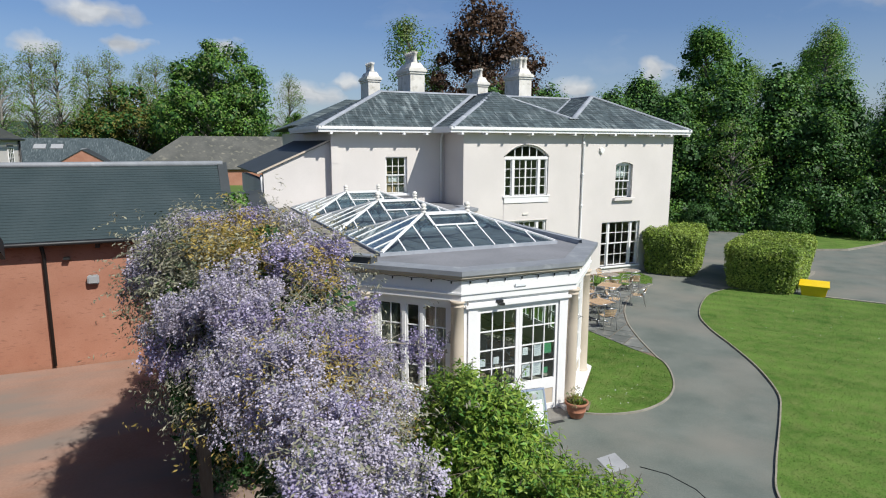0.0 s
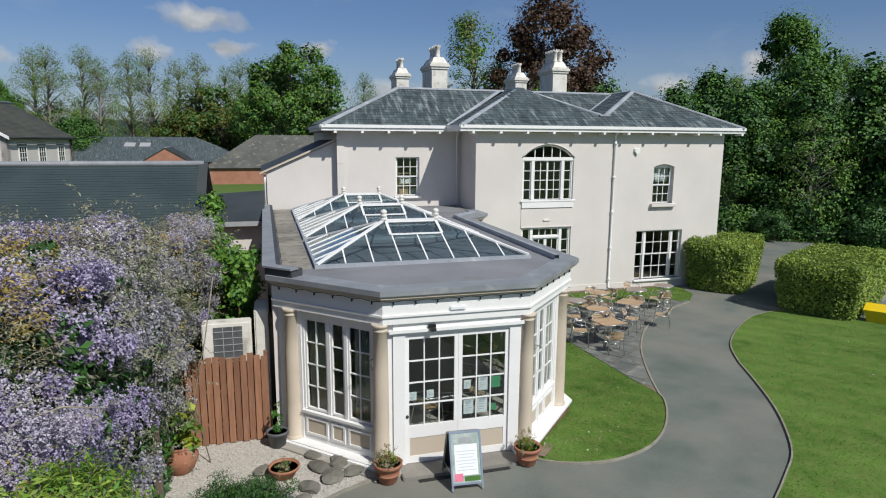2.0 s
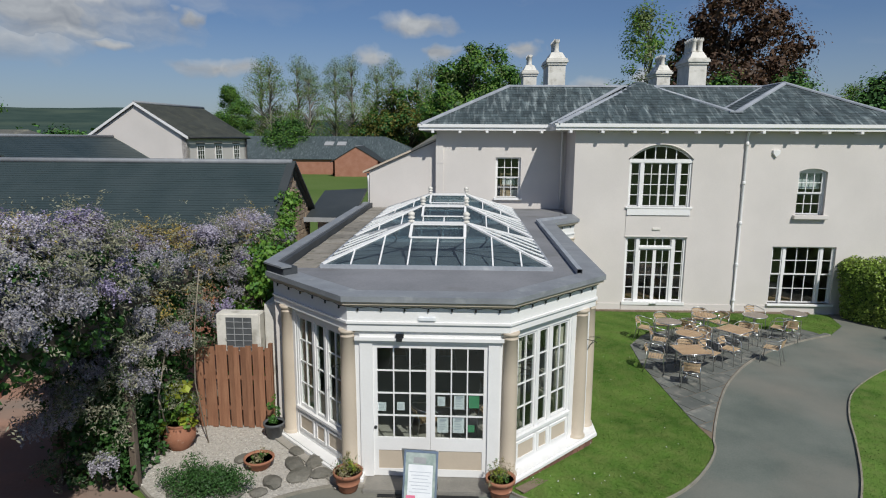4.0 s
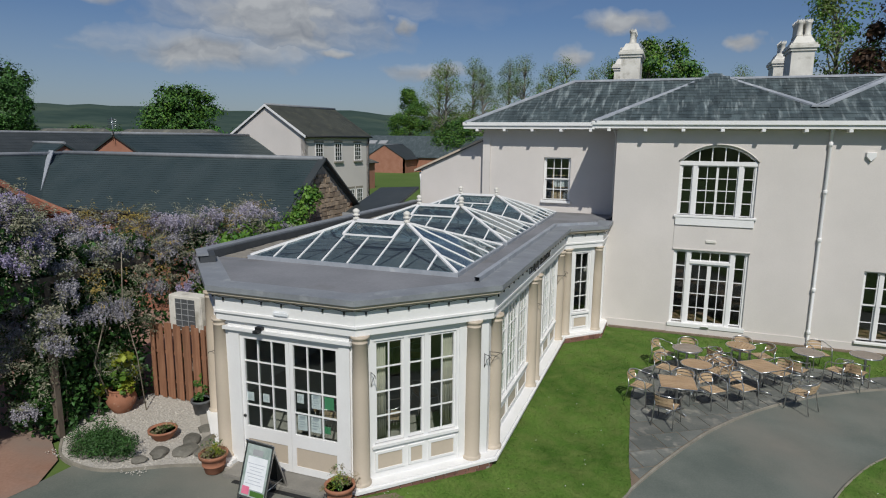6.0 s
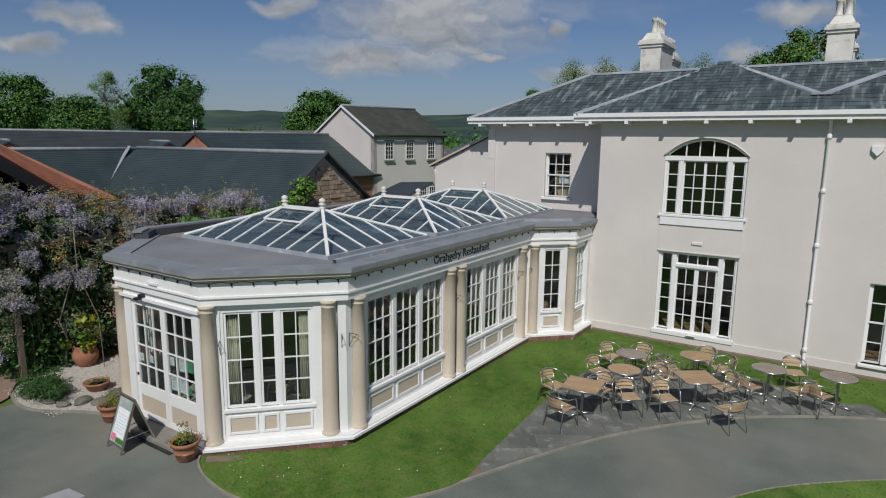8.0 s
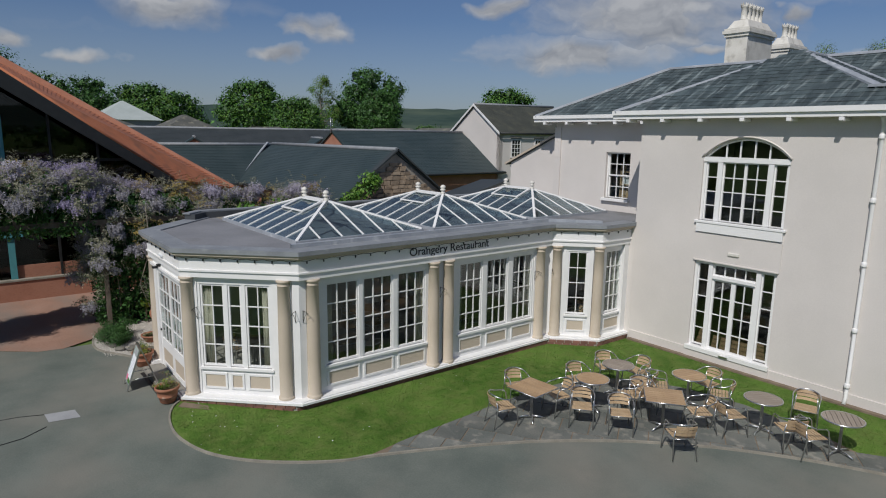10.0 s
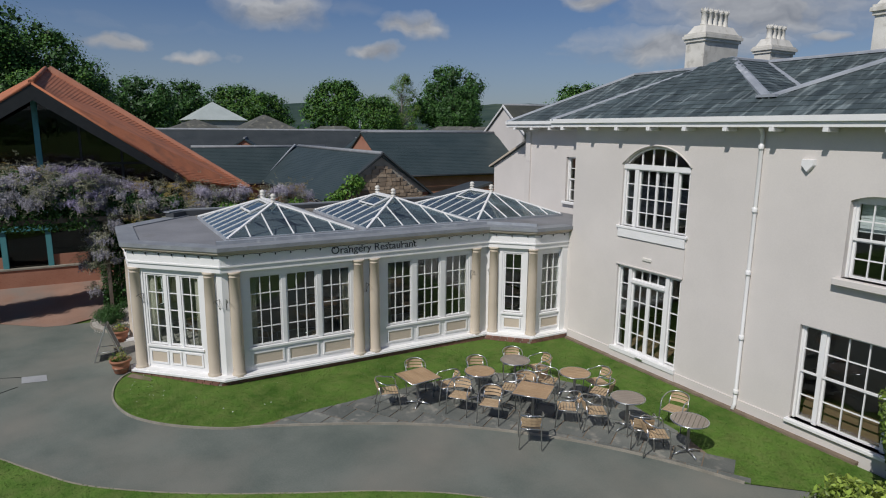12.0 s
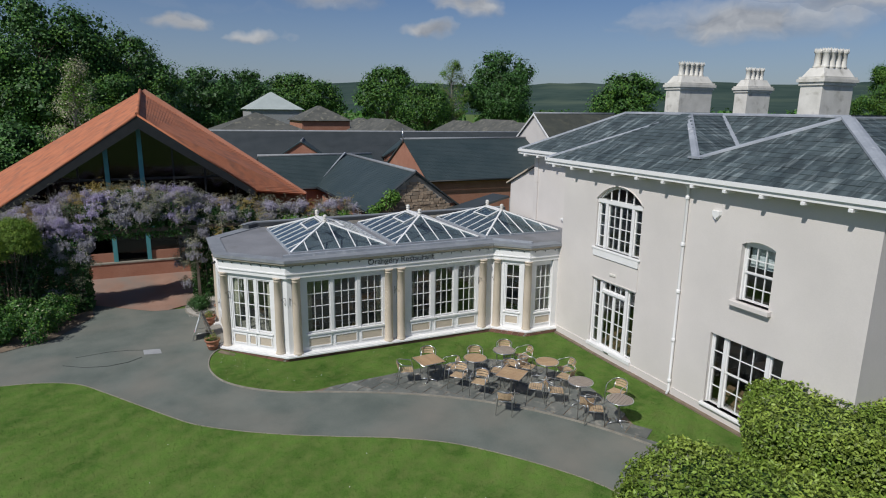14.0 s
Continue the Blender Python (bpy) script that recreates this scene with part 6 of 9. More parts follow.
# slate ranges behind the barn
B3 = gabled("slate_range", "brick-gabled range with a plain dark slate roof", "outbuilding", pose(-13.7, 26.9, 0), 4.6, 10.6, 3.72, 6.2, M_BRICK, M_SLATE_NEW, 18, 0.3)
for y in (32.0, 33.6, 35.0):
    bm = bmesh.new()
    box(bm, (-9.12, y, 0.1 if y == 33.6 else 2.2), (-9.02, y + (0.8 if y == 33.6 else 0.2), 2.1 if y == 33.6 else 2.45))
    part("side_door" if y == 33.6 else "wall_lamp", bm, M_PATCH, B3)
bm = bmesh.new()
tube(bm, [(-13.6, 26.7, 5.9), (-13.6, 26.7, 7.1)], 0.02, 5)
for k in range(5):
    tube(bm, [(-13.9, 26.7, 6.6 + k * 0.1), (-13.3, 26.7, 6.6 + k * 0.1)], 0.012, 4)
whole("roof_aerial", bm, M_ALU, "thin metal aerial on the brick gable", "aerial")
gabled("slate_range", "long low slate-roofed range behind the barn", "outbuilding", pose(-31.06, 12, 0, 0, 0, -14.4), 5.5, 42, 3.7, 6.25, M_BRICK, M_SLATE_DARK, 18, 0.3)
for x, y in ((-23.3, 21.0), (-21.1, 29.8)):
    gabled("roof_gablet", "small brick gablet with slate cheeks on the long roof", "gablet", pose(x, y, 2.9, 0, 0, 75.6), 1.9, 4.6, 1.5, 2.72, M_BRICK, M_SLATE_NEW, 6, 0.15)


def hipped(name, label, x0, x1, y0, y1, z_eave, z_ridge, wall, roof, ridge_pitch=None):
    th = thing(name, label, "outbuilding", m=pose((x0 + x1) / 2, (y0 + y1) / 2, 0))
    bm = bmesh.new()
    box(bm, (x0 + 0.4, y0 + 0.4, -0.1), (x1 - 0.4, y1 - 0.4, z_eave))
    part("wall", bm, wall, th)
    d = (y1 - y0) / 2
    ym = (y0 + y1) / 2
    d = min(d, (x1 - x0) / 2)
    p, q = (x0 + d, ym, z_ridge), (x1 - d, ym, z_ridge)
    for pts in ([(x0, y0, z_eave), (x1, y0, z_eave), q, p], [(x1, y1, z_eave), (x0, y1, z_eave), p, q], [(x0, y1, z_eave), (x0, y0, z_eave), p], [(x1, y0, z_eave), (x1, y1, z_eave), q]):
        bm = bmesh.new()
        pts = [v for k, v in enumerate(pts) if (Vector(v) - Vector(pts[k - 1])).length > 1e-3]
        slab(bm, pts, 0.12)
        part("roof_slope", bm, roof, th)
    return th


hipped("far_outbuilding", "low brick building under a mossy hipped slate roof", -5.5, 24, 95.5, 110, 2.3, 7.1, M_BRICK, M_MOSSY)
far = hipped("far_outbuilding", "long low brick building with a grey slate roof", -58, 0.0, 112, 130, 2.7, 6.8, M_BRICK, M_SLATE_Y)
for x in (-46, -43.6, -31, -28.6, -20, -17.6):
    bm = bmesh.new()
    slab(bm, [(x, 117.0, 5.17), (x + 1.7, 117.0, 5.17), (x + 1.7, 118.4, 5.81), (x, 118.4, 5.81)], 0.2)
    part("skylight", bm, M_PATCH, far)
for gx in (-12.0, -37):
    gabled("entrance_gable", "projecting red brick gable porch", "porch", pose(gx, 106.5, 0), 4.0, 8, 2.6, 5.0, M_BRICK, M_SLATE_DARK, 8, 0.4)
for x0, x1, y0, y1, ze, zr in ((-75, -58, 14.5, 32, 4.2, 7.7), (-92, -80, 32.5, 42, 6.2, 8.8), (-75, -52, 36, 48, 3.2, 6.9), (-66, -44, 52, 64, 3.2, 7.0), (-48, -24, 47, 60, 3.4, 6.9), (-96, -80, 40, 52, 3.4, 6.6), (-40, -22, 62, 74, 3.2, 6.4), (-95, -78, 62, 72, 3, 6.2)):
    hipped("far_outbuilding", "low building under an old grey hipped roof", x0, x1, y0, y1, ze, zr, M_BRICK, M_MOSSY)
hipped("glazed_pavilion", "pale grey pavilion with a light metal hipped roof", -114, -100, 26.5, 37.5, 8.0, 11.5, M_PATCH, M_PALEROOF)

# the barn with the glazed gable and clay tiles
tb = thing("tiled_barn", "big barn with orange clay tile roof and dark glazed gable", "barn", m=pose(-8, 9.3, 0))
Fp, Bp = Vector((-2.85, 8.98, 8.08)), Vector((-13.2, 9.0, 9.42))
for sy, nm in ((1, "north_slope"), (-1, "south_slope")):
    fe, be = (Vector((-2.85, 14.3, 4.24)), Vector((-5.5, 17.6, 3.55))) if sy > 0 else (Vector((-2.85, 2.05, 3.30)), Vector((-15.3, 0.1, 4.05)))
    bm = bmesh.new()
    if sy > 0:
        coursed(bm, fe, be, Bp, Fp, 58, 0.012)
    else:
        coursed(bm, be, fe, Fp, Bp, 68, 0.012)
    part(nm, bm, M_TILE, tb, "orange plain clay tiles")
    bm = bmesh.new()
    up = Vector((0, 0, 1))
    slab(bm, [Fp + Vector((0.05, 0, -0.02)), fe + Vector((0.05, 0, -0.02)), fe + Vector((0.05, 0, -0.36)), Fp + Vector((0.05, 0, -0.62))], 0.08)
    bmesh.ops.recalc_face_normals(bm, faces=bm.faces[:])
    part("barge_board", bm, M_BLACK, tb)
    bm = bmesh.new()
    tube(bm, [Fp + Vector((0.02, 0, 0.02)), fe + Vector((0.02, 0, 0.02))], 0.06, 6)
    part("verge_tile", bm, M_TILE, tb)
bm = bmesh.new()
tube(bm, [Fp + Vector((0, 0, 0.06)), Bp + Vector((0, 0, 0.06))], 0.10, 8)
part("ridge_tile", bm, M_TILE, tb)
# glazed gable close behind the verge, on a low brick wall with a pale coping, two tall teal posts by the door
GX = -3.75
zr = lambda y: 8.08 - abs(y - 8.98) * 0.70 - 0.25
ys = [2.4, 3.6, 4.8, 6.1, 7.38, 8.93, 10.4, 11.9, 13.4, 14.6]
for y0, y1 in zip(ys, ys[1:]):
    bm = bmesh.new()
    z0 = 0.72 if y0 == 7.38 else 1.22
    slab(bm, [(GX, y0, z0), (GX, y1, z0), (GX, y1, max(zr(y1), z0 + 0.1))] + ([(GX, 8.98, zr(8.98))] if y0 < 8.98 < y1 else []) + [(GX, y0, max(zr(y0), z0 + 0.1))], 0.02)
    part("gable_pane", bm, M_DARK_GLASS, tb)
    if y0 != 7.38:
        bm = bmesh.new()
        box(bm, (GX - 0.15, y0, 0.70), (GX + 0.06, y1, 1.22))
        part("base_wall", bm, M_BRICK, tb)
for y in ys:
    bm = bmesh.new()
    tall = y in (7.38, 8.93)
    wide = 0.10 if tall else 0.04
    box(bm, (GX - 0.10, y - wide, 0.72), (GX + (0.16 if tall else 0.09), y + wide, zr(y) + 0.05))
    part("post", bm, M_TIMBER_T if tall else M_BLACK, tb, "teal stained post" if tall else "")
for z in (2.35, 4.9):
    bm = bmesh.new()
    w = max(8.98 - (7.83 - z) / 0.70, 2.4)
    box(bm, (GX - 0.06, w, z), (GX + 0.06, min(17.96 - w, 14.6), z + 0.10))
    part("transom", bm, M_BLACK, tb)
bm = bmesh.new()
box(bm, (GX + 0.02, 7.0, 2.28), (GX + 0.24, 9.3, 2.46))
part("door_head", bm, M_TIMBER_T, tb, "teal stained door head")
bm = bmesh.new()
box(bm, (GX - 0.15, 2.4, -0.05), (GX + 0.30, 14.6, 0.70))
part("low_wall", bm, M_BRICK, tb, "low red brick wall")
bm = bmesh.new()
box(bm, (GX + 0.064, 2.4, 0.704), (GX + 0.34, 14.6, 0.765))
part("coping", bm, M_KERB, tb, "pale stone coping")
bm = bmesh.new()
box(bm, (-15, 1.1, 0), (GX - 0.15, 1.4, 3.7))
part("wall", bm, M_BRICK, tb)
for pts in ([(-12.72, 9.3, 9.55), (-5.5, 17.6, 3.65), (-5.6, 17.5, -0.1), (-12.8, 9.2, -0.1)], [(-12.72, 9.3, 9.55), (-12.8, 9.2, -0.1), (-15.3, 0.1, -0.1), (-15.3, 0.1, 3.95)]):
    bm = bmesh.new()
    slab(bm, pts, 0.1)
    bmesh.ops.recalc_face_normals(bm, faces=bm.faces[:])
    part("rear_wall", bm, M_BRICK, tb)


# ---- plants ----
def leaf_mesh(name, pos, size, material, gen, up=0.35, ratio=1.7, aim=None, droop=0.0, loose=0.62):
    """Many small folded leaves as one mesh: at each place two triangles bent along the midrib."""
    k = len(pos)
    pos = np.asarray(pos, float)
    nrm = gen.normal(size=(k, 3))
    if aim is not None:
        nrm = nrm * loose + np.asarray(aim) * 1.0
    nrm[:, 2] += up
    nrm /= np.linalg.norm(nrm, axis=1)[:, None] + 1e-9
    d = gen.normal(size=(k, 3))
    d[:, 2] -= droop
    d -= nrm * np.sum(d * nrm, axis=1)[:, None]
    d /= np.linalg.norm(d, axis=1)[:, None] + 1e-9
    s = np.cross(nrm, d)
    ln = (np.asarray(size) * gen.uniform(0.65, 1.25, k))[:, None]
    w = ln / ratio
    v = np.empty((k, 4, 3))
    v[:, 0], v[:, 2] = pos - d * ln * 0.5, pos + d * ln * 0.5
    v[:, 1], v[:, 3] = pos + s * w * 0.5 + nrm * w * 0.16, pos - s * w * 0.5 + nrm * w * 0.16
    me = bpy.data.meshes.new(name)
    me.vertices.add(k * 4), me.loops.add(k * 6), me.polygons.add(k * 2)
    me.vertices.foreach_set("co", v.reshape(-1))
    base = (np.arange(k) * 4)[:, None]
    me.loops.foreach_set("vertex_index", (base + np.array([0, 1, 2, 0, 2, 3])).reshape(-1).astype(np.int32))
    me.polygons.foreach_set("loop_start", (np.arange(k * 2) * 3).astype(np.int32))
    me.update(calc_edges=True)
    me.validate()
    me.materials.append(material)
    return me


def clumped(centres, radii, per, gen, squash=0.8):
    """Places scattered in clumps, thicker towards the outside."""
    out, aim = [], []
    for c, r in zip(centres, radii):
        n = max(int(per * (0.7 + 0.6 * gen.random())), 3)
        d = gen.normal(size=(n, 3))
        d /= np.linalg.norm(d, axis=1)[:, None]
        rr = r * (gen.random(n) ** 0.30) * np.clip(1 + 0.14 * gen.normal(size=n), 0.7, 1.14)
        p = d * rr[:, None]
        p[:, 2] *= squash
        out.append(c + p), aim.append(d)
    return np.concatenate(out), np.concatenate(aim)


def limbs(bm, gen, h, crown_base, centres, r0, every=1, bend=0.06):
    """A tapered trunk with forking limbs out to the clumps."""
    top = h * 0.82
    trunk = [Vector((gen.normal() * bend * h * 0.12 * i / 6, gen.normal() * bend * h * 0.12 * i / 6, top * i / 6)) for i in range(7)]
    trunk[0] = Vector((0, 0, -0.2))
    tube(bm, trunk, r0, 7, r0 * 0.18)
    for c in centres[::every]:
        c = Vector(c)
        z = min(max(crown_base * 0.75, c.z - (Vector((c.x, c.y)).length) * 0.9), top * 0.97)
        i = min(int(z / top * 6), 5)
        s = trunk[i].lerp(trunk[i + 1], z / top * 6 - i)
        mid_ = s.lerp(c, 0.5) + Vector((0, 0, 0.10 * (c - s).length)) + Vector(gen.normal(size=3)) * 0.04 * h * 0.3
        ra = r0 * (0.42 - 0.25 * z / top)
        tube(bm, [s, s.lerp(mid_, 0.5) + Vector((0, 0, 0.03 * h * 0.3)), mid_, c], ra, 5, ra * 0.22)


def tree(name, label, seed, h, r, crown_base, n_clump, per, size, leaves, bark=None, shape="round", clump=0.30, every=2, category="tree", dense=True):
    """A tapered trunk with limbs and a crown of clumped leaves, standing at the origin."""
    gen = np.random.default_rng(seed)
    th = thing(name, label, category)
    cs = []
    ch = h - crown_base
    while len(cs) < n_clump:
        u = gen.normal(size=3)
        u /= np.linalg.norm(u)
        t = gen.random() ** 0.33 * 0.98
        if shape == "round":
            p = np.array([u[0] * r * t, u[1] * r * t, crown_base + ch * (0.5 + 0.5 * u[2] * t)])
            p[:2] *= 1 - 0.25 * max(0, (p[2] - crown_base) / ch - 0.6)
        elif shape == "cone":
            f = gen.random() ** 1.5
            a = gen.random() * 6.283
            rad = r * (1 - f) ** 0.8 * (0.55 + 0.45 * gen.random())
            p = np.array([math.cos(a) * rad, math.sin(a) * rad, crown_base + ch * f * 0.96])
        else:                                                   # tall and uneven
            f = gen.random()
            a = gen.random() * 6.283
            rad = r * math.sin(math.pi * (0.15 + 0.8 * f)) * (0.3 + 0.7 * gen.random() ** 0.5)
            p = np.array([math.cos(a) * rad, math.sin(a) * rad, crown_base + ch * f * 0.95])
        p[:2] += r * 0.18 * np.array([noise.noise((p[2] * 0.25, seed, 0.5)), noise.noise((p[2] * 0.25, seed, 7.5))])
        cs.append(p)
    cs = np.array(cs)
    radii = r * clump * gen.uniform(0.6, 1.35, n_clump)
    bm = bmesh.new()
    limbs(bm, gen, h, crown_base, cs, 0.018 * h + 0.05, every)
    part("trunk", bm, bark or M_BARK, th)
    pts, aim = clumped(cs, radii, per, gen)
    body = pts - np.array([0, 0, crown_base + ch * 0.42])             # leaves also face out of the whole crown
    aim = aim + 0.55 * body / (np.linalg.norm(body, axis=1)[:, None] + 0.01)
    if dense:                                                      # larger leaves in the heart of each clump, coloured darker to paint inner shade
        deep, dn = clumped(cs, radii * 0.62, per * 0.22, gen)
        mt = (L_DARK if leaves[0][0] is L_FRESH or leaves[0][0] is L_OLIVE else L_NEEDLE_SHADE) if isinstance(leaves, list) else leaves
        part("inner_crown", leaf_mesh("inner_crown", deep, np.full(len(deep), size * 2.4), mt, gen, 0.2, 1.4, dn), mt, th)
    groups = leaves if isinstance(leaves, list) else [(leaves, 1.0)]
    lo = 0.0
    which = gen.random(len(pts)) * 0.35 + 0.65 * np.array([0.5 + 0.5 * noise.noise((p[0] * 0.5, p[1] * 0.5, p[2] * 0.5)) for p in pts])
    order = np.argsort(which)
    for mt, f in groups:
        a, b = int(lo * len(pts)), int((lo + f) * len(pts))
        lo += f
        sel = order[a:b]
        part("crown", leaf_mesh("crown", pts[sel], np.full(len(sel), size), mt, gen, 0.35, 1.5, aim[sel], 0.0, 0.46), mt, th)
    return th


def plant_out(proto, spots):
    """The first stands at the first spot, copies at the others: (x, y, scale, turn)."""
    first = True
    for x, y, s, a in spots:
        m = pose(x, y, ground_z(x) - 0.05, 0, 0, a) @ Matrix.Diagonal((s, s, s, 1))
        if first:
            proto.matrix_basis, first = m, False
        else:
            ob = copy_thing(proto, Matrix())
            ob.matrix_basis = m


plant_out(tree("broadleaf_tree", "full round tree in fresh green leaf", 11, 17, 8, 2.5, 110, 95, 0.44, [(L_MID, 0.62), (L_FRESH, 0.38)]),
          [(-89, 111, 1.02, 0), (-163, 77.5, 1.28, 80), (-156, 90, 0.9, 200), (-139, 43, 1.02, 140), (-138, 49.5, 0.92, 270), (-128, 76, 0.9, 100), (-105, 100, 0.5, 10), (-28, 120, 0.6, 15)])
plant_out(tree("broadleaf_tree", "large dark green tree with a dense uneven crown", 12, 24, 10, 3, 130, 100, 0.54, [(L_DARK, 0.62), (L_MID, 0.38)]),
          [(-164, 119.5, 1.16, 0), (-150, 114, 0.84, 90), (-110, 8, 0.72, 70), (-120, 20, 0.70, 10), (-132, 30, 0.72, 200), (-96, 2, 0.7, 310)])
plant_out(tree("broadleaf_tree", "large dark green tree with billowing sunlit clumps", 32, 22, 9.5, 3, 150, 270, 0.31, [(L_DARK, 0.35), (L_MID, 0.47), (L_FRESH, 0.18)], clump=0.24, every=3),
          [(-52, -1.5, 0.90, 30), (-52, 6.2, 0.76, 150), (-62, -13, 0.90, 260)])
plant_out(tree("broadleaf_tree", "tall leafy tree half in leaf with branches showing", 13, 19.6, 8, 2.2, 120, 190, 0.34, [(L_FRESH, 0.75), (L_PALE, 0.25)], M_BARK_PALE, "round", 0.26, 1), [(7.8, 122.5, 1.22, 0), (23.5, 124.2, 0.6, 120)])
plant_out(tree("broadleaf_tree", "dense bright green tree behind the low roofs", 14, 14, 6.5, 1.0, 90, 130, 0.36, [(L_FRESH, 0.62), (L_MID, 0.38)]), [(4.1, 134.4, 1.20, 0), (12.5, 132.0, 1.14, 200), (36, 78, 0.75, 40), (41.5, 76, 0.8, 300)])
plant_out(tree("olive_tree_in_leaf", "rounded tree with olive-brown young leaves", 15, 13.7, 6.5, 1.0, 80, 120, 0.36, [(L_OLIVE, 0.8), (L_MID, 0.2)], category="tree"), [(-6.3, 140.8, 1.28, 0), (-13.3, 141.6, 0.96, 100)])
plant_out(tree("copper_beech", "tall copper beech with dark purple-brown crown", 16, 19.8, 5.6, 3.5, 100, 240, 0.24, L_COPPER, shape="tall", clump=0.32), [(31.3, 61.5, 1.1, 0)])
plant_out(tree("broadleaf_tree", "loose pale green tree beside the copper beech", 17, 18.7, 4.4, 3.5, 75, 130, 0.26, [(L_FRESH, 0.6), (L_PALE, 0.4)], M_BARK_PALE, "tall", 0.3, 1, dense=False), [(26.3, 68.7, 1.1, 0), (60, 68, 0.8, 60), (50, 74, 0.7, 200), (54.5, 71, 0.6, 100), (-160, 99, 1.32, 200)])
plant_out(tree("young_ash_tree", "slender tree just coming into leaf", 18, 25, 4.6, 4, 95, 80, 0.27, [(L_PALE, 0.6), (L_FRESH, 0.4)], M_BARK_PALE, "tall", 0.32, 1, dense=False),
          [(-42, 148, 1.0, 50), (-37, 139, 0.98, 100), (-32.5, 145, 1.02, 150), (-28, 138, 0.9, 200), (-24, 146, 1.0, 250), (-19, 140, 1.0, 300), (-14.5, 147, 0.95, 350), (-10, 141, 0.97, 40), (-5, 146, 0.9, 90), (-2, 150, 1.0, 170), (14, 140, 0.8, 55), (24, 138, 0.85, 75)])
plant_out(tree("broadleaf_tree", "tall bright green tree rising over the dark yews", 19, 16.2, 4.2, 3, 95, 300, 0.18, [(L_FRESH, 0.92), (L_MID, 0.08)], shape="tall", clump=0.34), [(43.5, 41.9, 1.0, 0), (66, 49, 1.05, 120), (-44, 134, 1.08, 60)])
plant_out(tree("yew_tree", "dark dense yew at the edge of the car park", 20, 10.5, 4.4, 0.2, 130, 145, 0.20, [(L_DARK, 0.32), (L_MID, 0.40), (L_FRESH, 0.28)], shape="cone", clump=0.30, every=3),
          [(33.2, 41.5, 1.0, 0), (36.2, 38.0, 0.95, 60), (39.6, 35.6, 1.0, 120), (43.4, 34.4, 1.14, 180), (43.2, 30.4, 0.85, 240), (46.6, 27.0, 0.95, 300), (50.5, 24.0, 0.9, 30), (38.5, 44.5, 1.15, 90), (48.5, 33.5, 1.1, 150), (53.5, 28.5, 1.1, 210), (30.2, 46.5, 1.05, 15), (27.5, 52, 1.1, 75), (57, 22, 1.0, 20)])
plant_out(tree("larch_tree", "feathery pale green conifer above the yews", 21, 17.5, 5.2, 2.5, 130, 170, 0.18, [(L_MID, 0.25), (L_FRESH, 0.55), (L_PALE, 0.2)], M_BARK_PALE, "cone", 0.24, 1, dense=False), [(54.5, 39, 0.98, 0), (51.5, 43.5, 0.8, 100), (58.5, 33.5, 0.95, 200), (62, 44, 1.0, 330)])
plant_out(tree("birch_tree", "thin pale-stemmed birch against the dark trees", 22, 9.2, 2.2, 1.2, 55, 60, 0.17, [(L_FRESH, 0.6), (L_PALE, 0.4)], M_BARK_PALE, "tall", 0.34, 1, dense=False), [(38.4, 33.9, 1.0, 0), (45.8, 26.6, 0.62, 50), (34.6, 37.4, 0.6, 90)])
plant_out(tree("blossom_tree", "cream-blossomed tree behind the tiled barn", 23, 12.0, 3.9, 1.0, 95, 150, 0.16, [(L_BLOSSOM_W, 0.5), (L_FRESH, 0.5)], M_BARK_PALE, "cone", 0.26, 1, dense=False), [(-23.5, 4.2, 1.0, 0)])
plant_out(tree("garden_shrub", "large rounded green shrub", 24, 4.6, 3.0, 0.0, 60, 80, 0.22, [(L_MID, 0.5), (L_DARK, 0.5)], shape="round", clump=0.34, category="shrub"),
          [(-24, -4.5, 1.25, 0), (-20, -8, 1.1, 60), (-38, -2, 1.5, 170), (39.2, 29.8, 0.55, 40), (42.5, 26.3, 0.5, 200), (35.5, 33.6, 0.45, 300), (49.5, 20.5, 0.7, 10), (-21, 49, 0.8, 30), (-30, 45, 0.7, 220), (-45, 80, 1.6, 80), (-70, 78, 1.6, 80)])
# far woods all round
wg = np.random.default_rng(40)
cs, rad = [], []
for i in range(620):
    a, d = wg.random() * 6.283, wg.uniform(210, 520)
    cs.append((math.cos(a) * d, math.sin(a) * d + 20, wg.uniform(1.5, 6.5)))
    rad.append(wg.uniform(4, 9))
pts, aim = clumped(np.array(cs), np.array(rad), 70, wg, 0.75)
pts[:, 2] = np.maximum(pts[:, 2], 0.2)
tagged(new("far_woodland", leaf_mesh("far_woodland", pts, np.full(len(pts), 1.9), L_MID, wg, 0.4, 1.3, aim)), "distant belts of green woodland", "woodland", kind="stuff")


